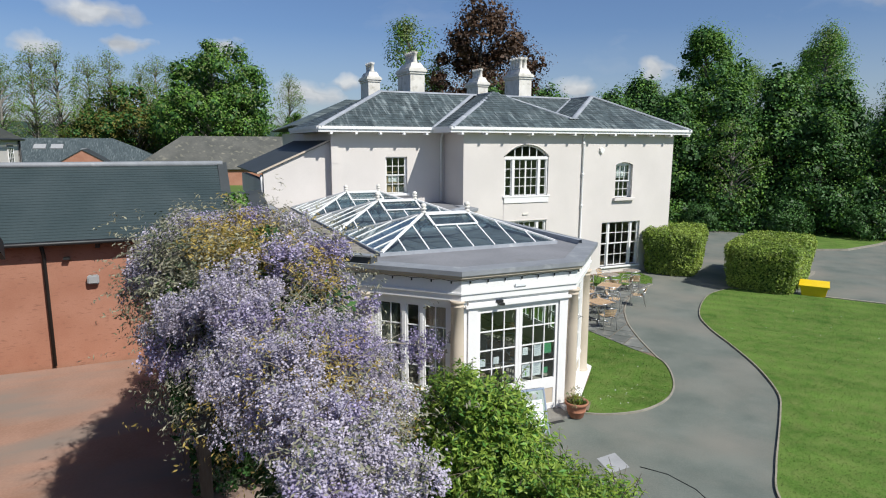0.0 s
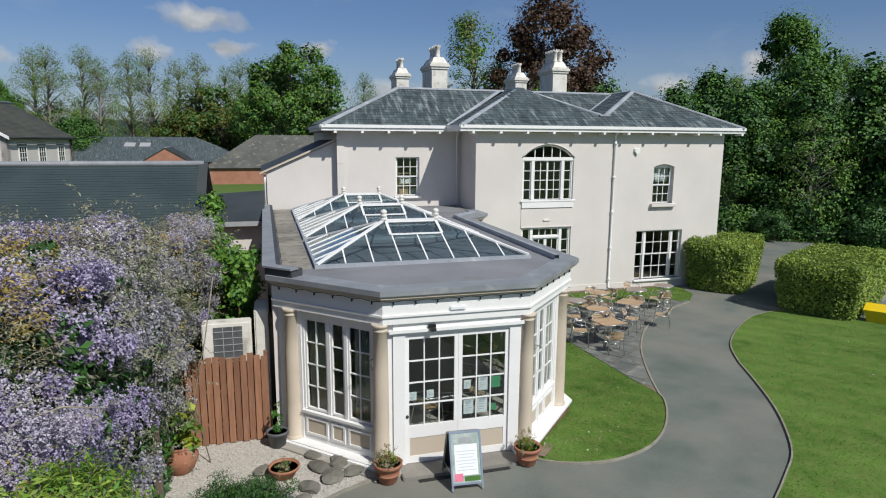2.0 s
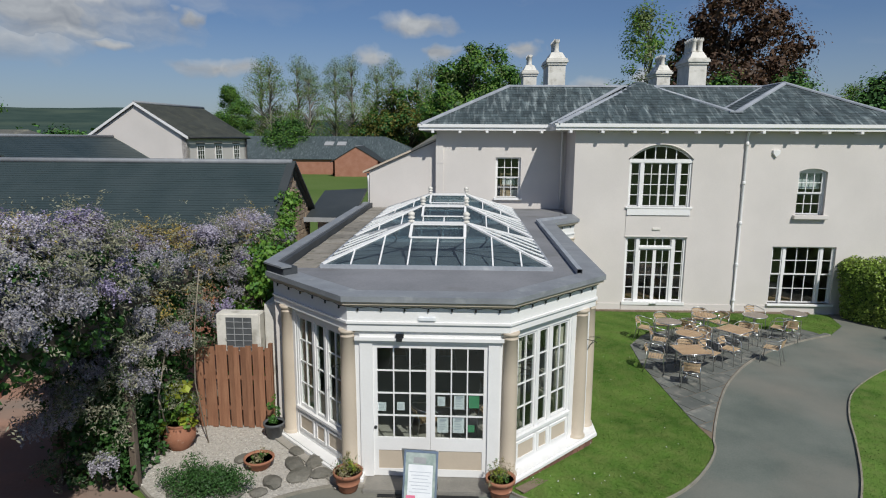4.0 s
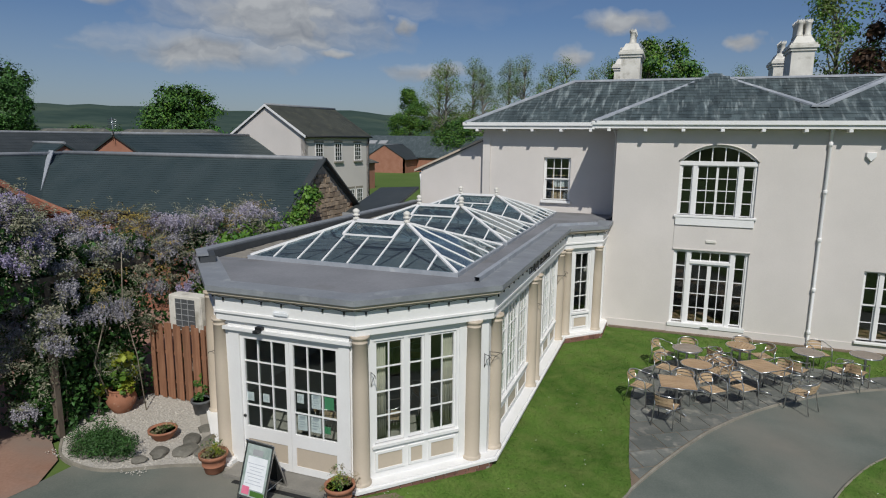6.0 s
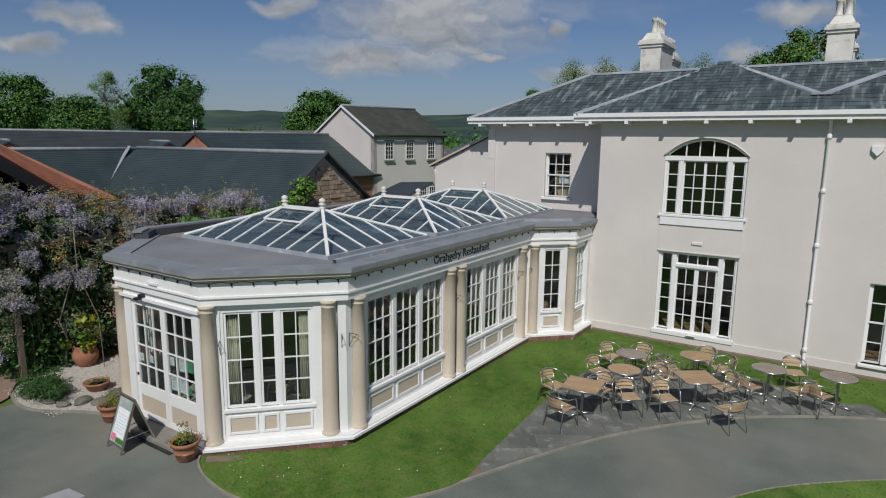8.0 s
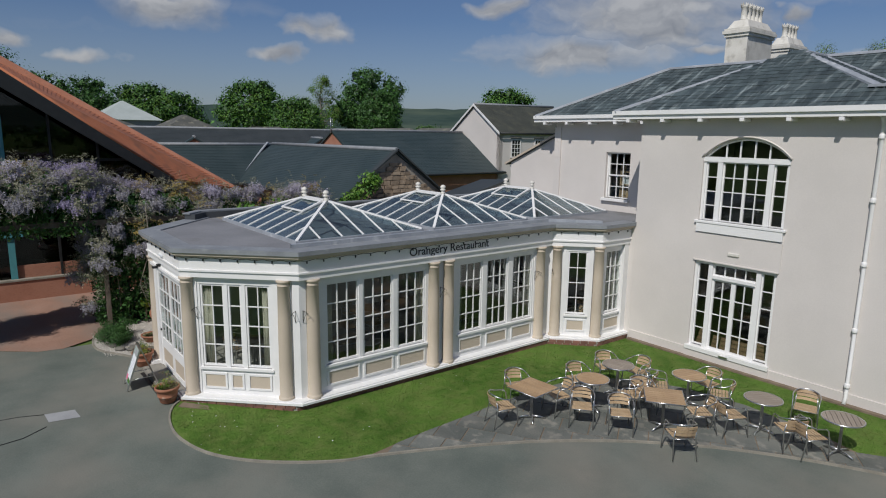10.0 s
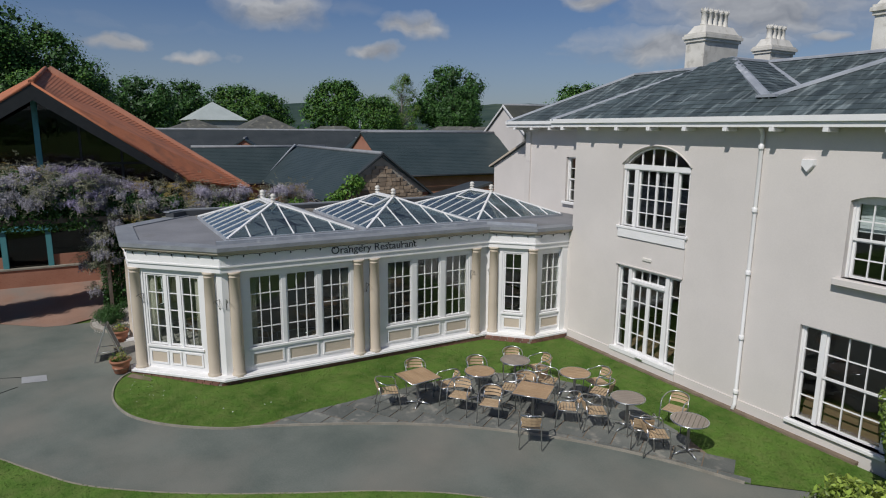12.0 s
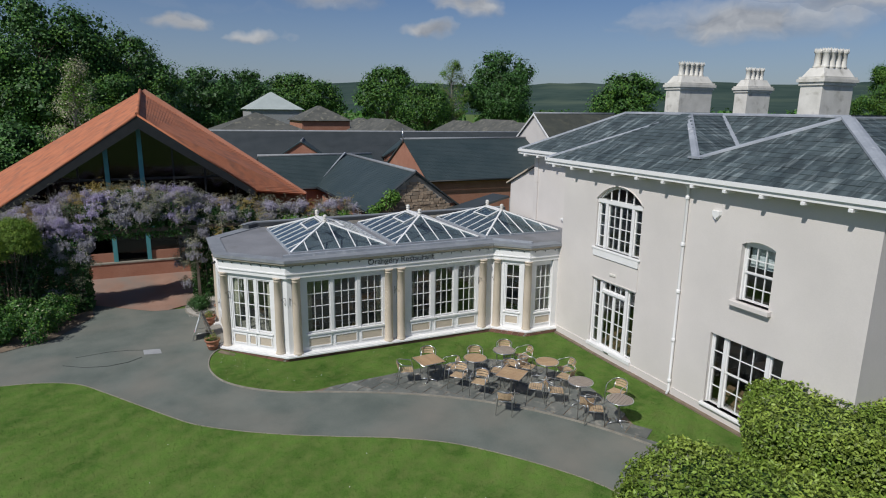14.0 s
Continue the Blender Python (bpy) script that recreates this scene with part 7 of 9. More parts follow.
def hedge(name, label, corners, h, n, seed):
    """A clipped hedge with rounded ends on four plan corners: a core coloured dark for inner shade, inside a shell of
    leaves.
    """
    gen = np.random.default_rng(seed)
    th = thing(name, label, "hedge", "clipped hedges by the house", m=pose(sum(c[0] for c in corners) / 4, sum(c[1] for c in corners) / 4, -0.08))
    c = [np.array(q, float) for q in corners]

    def plan(u, v):
        """From the unit square (-1..1) to the rounded plan."""
        a, b = u * np.sqrt(1 - 0.20 * v * v), v * np.sqrt(1 - 0.20 * u * u)
        a, b = ((a + 1) / 2)[:, None], ((b + 1) / 2)[:, None]
        return (c[0] * (1 - a) + c[1] * a) * (1 - b) + (c[3] * (1 - a) + c[2] * a) * b

    ang = np.linspace(0, 2 * math.pi, 33)[:-1]
    cu, cv = np.cos(ang), np.sin(ang)
    k = 0.74 / np.maximum(abs(cu), abs(cv))
    ring = plan(cu * k, cv * k)
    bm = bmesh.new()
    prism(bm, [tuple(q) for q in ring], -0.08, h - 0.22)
    # not laurel colour: the core paints the shade between the leaves
    part("core", bm, L_NEEDLE_SHADE, th)
    w, d = np.linalg.norm(c[1] - c[0]), np.linalg.norm(c[3] - c[0])
    n_top = int(n * w * d / (w * d + 2 * (w + d) * h))
    t = gen.random(n - n_top) * 2 * (w + d)
    f = np.where(t < w, 0, np.where(t < w + d, 1, np.where(t < 2 * w + d, 2, 3)))
    s = np.where(f == 0, t / w, np.where(f == 1, (t - w) / d, np.where(f == 2, (t - w - d) / w, (t - 2 * w - d) / d))) * 2 - 1
    u, v = np.choose(f, [s, np.ones_like(s), -s, -np.ones_like(s)]), np.choose(f, [-np.ones_like(s), s, np.ones_like(s), -s])
    z = -0.06 + h * gen.random(len(u)) ** 0.9
    mid_ = sum(c) / 4
    p = plan(u, v)
    out = p - mid_
    side = np.choose(f, [0, 1, 2, 3])
    nn = np.array([[-(c[3] - c[0])[0], -(c[3] - c[0])[1]], [(c[1] - c[0])[0], (c[1] - c[0])[1]], [(c[3] - c[0])[0], (c[3] - c[0])[1]], [-(c[1] - c[0])[0], -(c[1] - c[0])[1]]])[side]
    nn = nn / np.linalg.norm(nn, axis=1)[:, None] + 0.35 * out / np.linalg.norm(out, axis=1)[:, None]
    nn /= np.linalg.norm(nn, axis=1)[:, None]
    p = p - nn * (0.30 * np.clip((z - (h - 0.45)) / 0.45, 0, 1) ** 2)[:, None]
    q1, a1 = np.column_stack([p, z]), np.column_stack([nn, np.full(len(nn), 0.25)])
    u, v = gen.uniform(-1, 1, n_top), gen.uniform(-1, 1, n_top)
    edge = 1 - np.maximum(abs(u), abs(v))
    q2 = np.column_stack([plan(u * 0.97, v * 0.97), h - 0.06 - 0.26 * np.clip(1 - edge / 0.22, 0, 1) ** 2])
    a2 = np.tile([0, 0, 1.0], (n_top, 1))
    q, aim = np.concatenate([q1, q2]), np.concatenate([a1, a2])
    lump = np.array([0.10 * noise.noise((e[0] * 1.2, e[1] * 1.2, e[2] * 1.2)) + 0.06 * noise.noise((e[0] * 4, e[1] * 4, e[2] * 4)) for e in q])
    q = q + aim * (lump + gen.uniform(-0.20, 0.07, len(q)))[:, None]
    q[:, :2] = mid_ + (q[:, :2] - mid_) * (0.84 + 0.17 * np.clip(q[:, 2] / h, 0, 1))[:, None]   # wider at the top than at the foot
    part("foliage", leaf_mesh("foliage", q, np.full(len(q), 0.105), L_LAUREL, gen, 0.25, 2.0, aim), L_LAUREL, th)
    return th


hedge("laurel_hedge", "clipped laurel hedge against the house wall", [(20.75, 23.1), (22.45, 21.05), (26.3, 24.2), (23.6, 26.3)], 2.10, 30000, 51)
hedge("laurel_hedge", "clipped laurel hedge beside the car park kerb", [(21.7, 19.5), (23.1, 16.5), (28.8, 19.8), (27.1, 22.5)], 1.95, 36000, 52)

# wisteria over a pergola: clumps of hanging racemes, feathery leaves and bare twigs over a heart coloured dark for
# shade
wis = thing("wisteria", "old wisteria in full lilac bloom over a pergola", "wisteria", m=pose(1.2, 9, 0))
wg = np.random.default_rng(61)
WY = [3.4, 4.0, 4.8, 5.6, 7, 7.8, 9, 11, 13, 15, 18.6]


def wis_top(y):
    return float(np.interp(y, WY, [3.75, 4.05, 4.22, 4.5, 4.78, 4.92, 4.85, 4.65, 4.25, 4.05, 3.95]))


def wis_place(y, phi):
    """A place on the skin of the mass: phi 0 is the east foot, 90 the top, 180 the west rim, which overhangs the yard."""
    zt = wis_top(y)
    c, s = math.cos(phi), math.sin(phi)
    xc = float(np.interp(y, WY, [1.25, 1.3, 1.35, 1.35, 1.3, 1.3, 1.25, 1.2, 1.3, 1.7, 1.9]))
    if c > 0:
        hw = float(np.interp(y, WY, [0.30, 0.42, 0.50, 0.60, 0.76, 0.82, 0.85, 0.85, 0.75, 0.65, 0.6]))
        zb = 3.15 if 6.9 < y < 10.7 else (0.6 if y > 5.2 else 2.4)
    else:
        hw = float(np.interp(y, WY, [0.08, 0.12, 0.20, 0.58, 1.0, 1.14, 1.25, 1.1, 1.0, 0.75, 0.6]))
        zb = (3.55 if y < 9 else 3.1) if y < 10.7 else 0.15
    lump = 0.26 * noise.noise((y * 0.9, phi * 2.0, 3.1)) + 0.16 * noise.noise((y * 2.7, phi * 5.0, 8.1))
    return Vector((xc + (hw + lump) * math.copysign(abs(c) ** 0.6, c), y, zb + (zt - zb) * s ** 0.65 + lump * s)), Vector((c, -0.35 if y < 4.2 else 0, s)).normalized()


def raceme(p, n, ln, out, facing):
    """One hanging cone of small florets."""
    k = int(ln * (270 if p.y < 6.6 else 130))
    t = wg.random(k) ** 0.8
    r = 0.030 * (1.12 - t * 0.9)
    lean = wg.normal(size=2) * 0.10
    out.append(np.array(p)[None] + np.column_stack([wg.normal(size=k) * r + lean[0] * t * ln, wg.normal(size=k) * r + lean[1] * t * ln, -t * ln]))
    facing.append(np.tile(np.array(n), (k, 1)))


def spray(p, d, ln, leaflets, out, facing, n):
    """A feathery leaf: leaflets along an arching stalk."""
    side = d.cross(Vector((0, 0, 1))).normalized() if abs(d.normalized().z) < 0.95 else Vector((1, 0, 0))
    for k in range(leaflets):
        f = (k + 1) / leaflets
        out.append(p + d * ln * f - Vector((0, 0, 0.30 * ln * f * f)) + side * (0.035 if k % 2 else -0.035) + Vector(wg.normal(size=3)) * 0.012), facing.append(n)


# where the newest bronze leaf shows
BRONZE = [((1.1, 7.7, 4.95), 0.55), ((1.0, 7.0, 4.7), 0.25), ((1.4, 4.7, 4.05), 0.30), ((1.85, 4.8, 3.9), 0.28), ((1.2, 5.9, 4.4), 0.22), ((0.6, 5.2, 3.8), 0.28), ((1.7, 6.5, 4.6), 0.24), ((1.4, 8.9, 4.8), 0.35)]
lil, lil_a, vio, vio_a, old, old_a = [], [], [], [], [], []
pale, pale_a, grn, grn_a, brz, brz_a = [], [], [], [], [], []
clumps = []
for i in range(620):
    y = wg.uniform(3.5, 8.4) if i < 235 else (wg.uniform(8.0, 11.0) if i < 400 else wg.uniform(10.6, 18.3))
    p, n = wis_place(y, wg.uniform(0.20, 2.95))
    clumps.append((p, n, 0.6 * noise.noise((p.x * 0.7, p.y * 0.7, p.z * 0.7 + 5)) + 0.6 * noise.noise((p.x * 1.9, p.y * 1.9, p.z * 1.9))))
clumps += [(Vector((2.5, 5.93, 4.02)), Vector((1, 0, 0.4)), 0.0), (Vector((2.36, 5.9, 4.08)), Vector((1, 0, 0.4)), 0.0), (Vector((2.4, 7.1, 4.3)), Vector((1, 0, 0.5)), 0.0)]
for i in range(60):                                                # more clumps down the drive side, their racemes greyed as shade
    y = wg.uniform(4.6, 6.9)
    clumps.append((Vector((float(np.interp(y, WY, [1.5, 1.75, 1.9, 2.0, 2.1, 2.1, 2.1, 2.2, 2.3, 2.4, 2.5])) + wg.normal() * 0.10, y, wg.uniform(0.7, 3.4))), Vector((0.9, -0.2, 0.4)), 0.0))
for i in range(46):                                                # and down the faces of the garden-end curtain
    if i < 30:
        clumps.append((Vector((wg.uniform(0.5, 2.0), 10.7 + wg.normal() * 0.10, wg.uniform(0.5, 3.6))), Vector((0.3, -0.85, 0.35)), 0.0))
    else:
        clumps.append((Vector((1.98 + wg.normal() * 0.08, wg.uniform(10.8, 13.2), wg.uniform(0.8, 3.6))), Vector((0.9, -0.2, 0.35)), 0.0))
for p, n, tone in clumps:
    p = p + n * wg.uniform(-0.20, 0.26)
    if p.z < 2.5:
        kind = "leaf" if n.x < 0 or wg.random() < 0.66 else "flower"
    elif any((p - Vector(c)).length < r for c, r in BRONZE) or (p.y > 12 and n.z > 0.4 and wg.random() < 0.10):
        kind = "bronze"
    elif tone < -0.24 or wg.random() < (0.16 if p.y < 8.5 or n.z > 0.75 or n.x < 0 else 0.42):
        kind = "leaf"
    else:
        kind = "flower"
    R = wg.uniform(0.15, 0.34)
    violet = noise.noise((p.x * 0.9 + 9, p.y * 0.9, p.z * 0.9)) + 0.17 * wg.normal()
    # east-facing and low flowers go to old, whose grey paints shade
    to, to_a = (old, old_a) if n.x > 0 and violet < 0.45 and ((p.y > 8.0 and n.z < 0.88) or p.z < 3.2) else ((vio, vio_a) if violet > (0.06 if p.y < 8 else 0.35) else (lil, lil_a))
    if kind == "flower":
        for _ in range(int(170 * R) + 6):
            e = Vector(wg.normal(size=3)).normalized() * R * wg.random() ** 0.45
            raceme(p + Vector((e.x * 1.15, e.y * 1.15, e.z * 0.62)) + n * 0.05, n, wg.uniform(0.10, 0.22), to, to_a)
        for _ in range(4):
            spray(p + n * R * 0.5 + Vector(wg.normal(size=3)) * R * 0.7, (n * 0.7 + Vector(wg.normal(size=3)) * 0.6).normalized(), wg.uniform(0.18, 0.34), 11, pale, pale_a, n)
    elif kind == "bronze":
        for _ in range(int(125 * R)):
            d = (n * 0.6 + Vector(wg.normal(size=3)) * 0.6 + Vector((0, 0, 0.15))).normalized()
            spray(p + Vector(wg.normal(size=3)) * R * 0.7, d, wg.uniform(0.16, 0.30), 11, brz, brz_a, n)
    else:
        for _ in range(int(90 * R)):
            d = (n * 0.6 + Vector(wg.normal(size=3)) * 0.7).normalized()
            q = p + Vector(wg.normal(size=3)).normalized() * R * wg.random() ** 0.5
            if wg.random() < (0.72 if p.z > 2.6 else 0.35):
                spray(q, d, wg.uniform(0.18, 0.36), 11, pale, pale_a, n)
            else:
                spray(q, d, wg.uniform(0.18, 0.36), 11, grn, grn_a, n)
for i in range(1500):                                              # thin leaf between the clumps
    p, n = wis_place(wg.uniform(3.5, 18.4), wg.uniform(0.10, 3.0))
    d = (n * 0.4 + Vector(wg.normal(size=3)) * 0.7).normalized()
    spray(p - n * wg.uniform(0.05, 0.25), d, wg.uniform(0.16, 0.32), 10, *((pale, pale_a) if wg.random() < 0.5 and p.z > 2.6 else (grn, grn_a)), n)
for nm, lst, facing, mt, lb in (("blossom", lil, lil_a, L_LILAC, "hanging lilac racemes"), ("violet_blossom", vio, vio_a, L_LILAC_D, "deeper violet racemes"), ("faded_blossom", old, old_a, L_LILAC_SHADE, "racemes greyed for the shaded east side")):
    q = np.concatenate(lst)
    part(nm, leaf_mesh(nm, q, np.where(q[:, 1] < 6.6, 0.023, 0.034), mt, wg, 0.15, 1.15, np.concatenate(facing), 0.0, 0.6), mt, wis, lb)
for nm, lst, facing, mt, lb in (("leaf_spray", pale, pale_a, L_WPALE, "feathery pale leaf sprays"), ("foliage", grn, grn_a, L_WLEAF, ""), ("bronze_foliage", brz, brz_a, L_BRONZE, "bronze young leaves")):
    part(nm, leaf_mesh(nm, lst, np.where(np.array(lst)[:, 1] < 6.6, 0.046, 0.066), mt, wg, 0.25, 3.0, np.array(facing), 0.4), mt, wis, lb)
bm = bmesh.new()
for i in range(1300):                                              # bare twigs arching out of the mass
    p, n = wis_place(wg.uniform(3.5, 8.5) if i < 850 else wg.uniform(8.5, 18.4), wg.uniform(0.12, 3.0))
    d = Vector(wg.normal(size=3)) * 0.6 + n * wg.uniform(0.0, 0.8)
    ln = wg.uniform(0.15, 0.45)
    a = p - n * 0.10
    tube(bm, [a, a + d * ln * 0.35 + Vector((0, 0, 0.06)), a + d * ln * 0.7 + Vector(wg.normal(size=3)) * 0.05, a + d * ln + Vector((0, 0, -0.14))], 0.0055, 3, 0.002)
for a, c in (((1.9, 5.6, 4.1), (2.66, 5.98, 4.02)),):
    a, c = Vector(a), Vector(c)
    tube(bm, [a, a.lerp(c, 0.5) + Vector((0, 0, 0.10)), c], 0.010, 4, 0.004)
for i in range(16):                                               # old stems hanging inside the curtain
    y = wg.uniform(10.8, 13.2)
    x = 1.2 + wg.normal() * 0.55
    tube(bm, [(x, y, 0), (x + wg.normal() * 0.15, y + wg.normal() * 0.2, 1.3), (x + wg.normal() * 0.2, y + wg.normal() * 0.3, 2.6), (x + wg.normal() * 0.3, y + wg.normal() * 0.5, 3.8)], wg.uniform(0.012, 0.035), 5, 0.01)
tagged(part("twig_growth", bm, M_TWIG, wis, "bare grey stems and twigs"), "bare grey stems and twigs", kind="stuff")
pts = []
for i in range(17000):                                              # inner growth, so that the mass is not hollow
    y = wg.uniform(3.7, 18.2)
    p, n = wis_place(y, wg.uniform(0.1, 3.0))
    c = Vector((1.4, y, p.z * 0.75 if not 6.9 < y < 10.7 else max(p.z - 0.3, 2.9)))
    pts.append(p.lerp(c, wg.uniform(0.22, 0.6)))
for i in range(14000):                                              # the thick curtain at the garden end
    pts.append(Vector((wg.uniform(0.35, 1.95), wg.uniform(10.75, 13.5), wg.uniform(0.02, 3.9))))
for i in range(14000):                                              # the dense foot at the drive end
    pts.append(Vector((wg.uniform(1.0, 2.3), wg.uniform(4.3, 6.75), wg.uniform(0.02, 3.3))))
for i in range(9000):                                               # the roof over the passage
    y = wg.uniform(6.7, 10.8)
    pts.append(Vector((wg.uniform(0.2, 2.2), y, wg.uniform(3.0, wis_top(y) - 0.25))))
# dark leaf colour paints the shadow within and under the mass
part("inner_growth", leaf_mesh("inner_growth", pts, np.full(len(pts), 0.13), L_DARK, wg, 0.1, 1.7), L_DARK, wis, "inner leaves coloured darker for shade")
bm = bmesh.new()
tube(bm, [(0.9, 11.6, -0.05), (1.0, 11.7, 1.2), (0.9, 11.4, 2.4), (1.2, 10.5, 3.6)], 0.13, 8, 0.06)
tube(bm, [(1.2, 12.2, -0.05), (1.3, 12.3, 1.5), (1.25, 12.6, 3.3)], 0.10, 8, 0.05)
part("trunk", bm, M_BARK_PALE, wis, "twisted grey trunk")
per_ = thing("pergola", "dark timber pergola carrying the wisteria", "pergola", m=pose(1.2, 9, 0))
for x in (0.5, 1.9):
    for y in (6.45, 11.0):
        bm = bmesh.new()
        box(bm, (x - 0.06, y - 0.06, -0.03), (x + 0.06, y + 0.06, 3.25))
        part("post", bm, M_BARK, per_)
    bm = bmesh.new()
    box(bm, (x - 0.05, 5.9, 3.25), (x + 0.05, 13.6, 3.41))
    part("beam", bm, M_BARK, per_)
for k in range(9):
    bm = bmesh.new()
    box(bm, (0.35, 6.1 + k * 0.9, 3.41), (2.0, 6.18 + k * 0.9, 3.52))
    part("rafter", bm, M_BARK, per_)


def bush(name, label, seed, cs, radii, per, size, leaves, m, squash=0.85, ratio=1.8, category="shrub", stems=True):
    gen = np.random.default_rng(seed)
    th = thing(name, label, category, m=m)
    cs = np.array(cs, float)
    if stems:
        bm = bmesh.new()
        mid_ = cs.mean(0)
        for c in cs:
            tube(bm, [(mid_[0] * 0.7 + c[0] * 0.3, mid_[1] * 0.7 + c[1] * 0.3, -0.05 + ground_z(c[0])), (c[0] * 0.7 + mid_[0] * 0.3, c[1] * 0.7 + mid_[1] * 0.3, c[2] * 0.6), tuple(c)], 0.022, 5, 0.006)
        tagged(part("stem_cluster", bm, M_BARK, th), "thin brown stems", kind="stuff")
    pts, aim = clumped(cs, np.array(radii), per, gen, squash)
    pts[:, 2] = np.maximum(pts[:, 2], 0.02 + cs[:, 2].min() * 0)
    lo = 0
    order = gen.permutation(len(pts))
    for mt, f in leaves:
        sel = order[int(lo * len(pts)):int((lo + f) * len(pts))]
        lo += f
        part("foliage", leaf_mesh("foliage", pts[sel], np.full(len(sel), size), mt, gen, 0.4, ratio, aim[sel], 0.4), mt, th)
    return th


g5 = np.random.default_rng(71)
# a tall feathery shrub: one dome over the drive edge with a lower shoulder, its leaves along arching shoots
bam = thing("bamboo_shrub", "tall bright green leafy shrub beside the drive", "shrub", m=pose(2.7, 4.2, 0))
fine, fine_a, heart, foot = [], [], [], []
bm = bmesh.new()
for i in range(7200):
    u = Vector(g5.normal(size=3)).normalized()
    if i % 5 < 3:
        c, r = Vector((2.62, 4.40, 3.18)), Vector((0.42, 0.80, 0.96))
    else:
        c, r = Vector((2.88, 3.35, 2.88)), Vector((0.55, 0.76, 0.86))
    if u.z < -0.25:
        u.z = -u.z
    lump = 1 + 0.30 * noise.noise((u.x * 2.4, u.y * 2.4, u.z * 2.4 + 3)) + 0.12 * noise.noise((u.x * 6, u.y * 6, u.z * 6))
    p = c + Vector((u.x * r.x, u.y * r.y, u.z * r.z)) * lump * g5.uniform(0.74, 1.0)
    d = (u * 0.7 + Vector(g5.normal(size=3)) * 0.45 + Vector((0, 0, 0.35))).normalized()
    ln = g5.uniform(0.10, 0.30) * (1.5 if i % 9 == 0 else 1)
    for k in range(13):
        f = (k + 0.5) / 13
        fine.append(p + d * ln * f - Vector((0, 0, 0.25 * ln * f * f)) + Vector(g5.normal(size=3)) * 0.020), fine_a.append(u)
    if i % 6 == 0:
        tube(bm, [p - d * 0.12, p + d * ln * 0.6, p + d * ln - Vector((0, 0, 0.04))], 0.004, 3, 0.002)
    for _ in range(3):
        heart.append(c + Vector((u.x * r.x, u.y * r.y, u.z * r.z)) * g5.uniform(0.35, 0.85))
for i in range(9000):                                               # growth at its foot, in the darkest green to paint the shade there
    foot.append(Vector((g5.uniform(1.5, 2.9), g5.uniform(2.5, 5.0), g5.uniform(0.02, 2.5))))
for i in range(40):
    x, y = g5.uniform(2.35, 2.95), g5.uniform(3.2, 4.9)
    tube(bm, [(x, y, -0.02), (x + g5.normal() * 0.08, y + g5.normal() * 0.08, 1.4), (x + g5.normal() * 0.2, y + g5.normal() * 0.25, 3.0)], 0.014, 5, 0.005)
tagged(part("stem_cluster", bm, M_BARK, bam), "thin brown stems", kind="stuff")
pick = g5.random(len(fine))
fine, fine_a = np.array(fine), np.array(fine_a)
for keep, mt in ((pick < 0.62, L_SHRUB), ((pick >= 0.62) & (pick < 0.9), L_FRESH), (pick >= 0.9, L_MID)):
    part("foliage", leaf_mesh("foliage", fine[keep], np.full(keep.sum(), 0.058), mt, g5, 0.35, 3.2, fine_a[keep], 0.3), mt, bam)
# the heart takes a darker leaf colour in place of deep shade
part("inner_growth", leaf_mesh("inner_growth", heart, np.full(len(heart), 0.085), L_DARK, g5, 0.2, 2.4), L_DARK, bam, "inner leaves coloured darker for shade")
part("foot_growth", leaf_mesh("foot_growth", foot, np.full(len(foot), 0.16), L_NEEDLE_SHADE, g5, 0.2, 2.2), L_NEEDLE_SHADE, bam, "foot leaves coloured dark for the shade under the crown")
cs = [(g5.uniform(2.6, 5.7), 0, g5.uniform(0.20, 0.95)) for _ in range(84)]
cs = [(x, g5.uniform(3.0, 6.45 - (x - 2.6) * 0.42), z) for x, _, z in cs]
bush("low_shrubs", "low dark green planting along the drive edge", 73, cs, g5.uniform(0.22, 0.42, 84), 190, 0.115, [(L_DARK, 0.40), (L_MID, 0.42), (L_FRESH, 0.14), (L_BLOSSOM_W, 0.04)], pose(4, 4.6, 0), 0.8, 1.9, stems=False)
cs = [(g5.uniform(2.25, 3.45), g5.uniform(14.2, 18.0), g5.uniform(0.8, 3.6)) for _ in range(60)]
cs += [(g5.uniform(2.05, 2.35), g5.uniform(18.6, 20.4), 0) for _ in range(14)]
cs = [(x, y, z or 3.0 + (y - 18.6) * 0.72 + g5.uniform(-0.2, 0.25)) for x, y, z in cs]
bush("climbing_shrub", "green leafy climber between barn and orangery", 74, cs, g5.uniform(0.22, 0.42, 74), 110, 0.13, [(L_MID, 0.35), (L_FRESH, 0.65)], pose(2.9, 16, 0), 0.9, 1.5)
cs = [(3.26 + g5.normal() * 0.30, 10.92 + g5.normal() * 0.18, g5.uniform(0.08, 0.36)) for _ in range(46)]
bush("dwarf_conifer", "spreading dark green dwarf conifer in the gravel", 75, cs, g5.uniform(0.14, 0.24, 46), 260, 0.055, [(L_NEEDLE_SHADE, 0.55), (L_DARK, 0.45)], pose(3.3, 11.0, 0), 0.9, 3.0)
tagged(new("planting_soil", mesh_from("planting_soil", sheet([(6.3, 2.8), (6.0, 4.2), (5.2, 5.7), (2.9, 6.8), (1.2, 6.6), (0.9, 5.4), (0.9, 2.8)], 0.004), M_SOIL)), "dark soil under the shrubs", "soil", kind="structure")


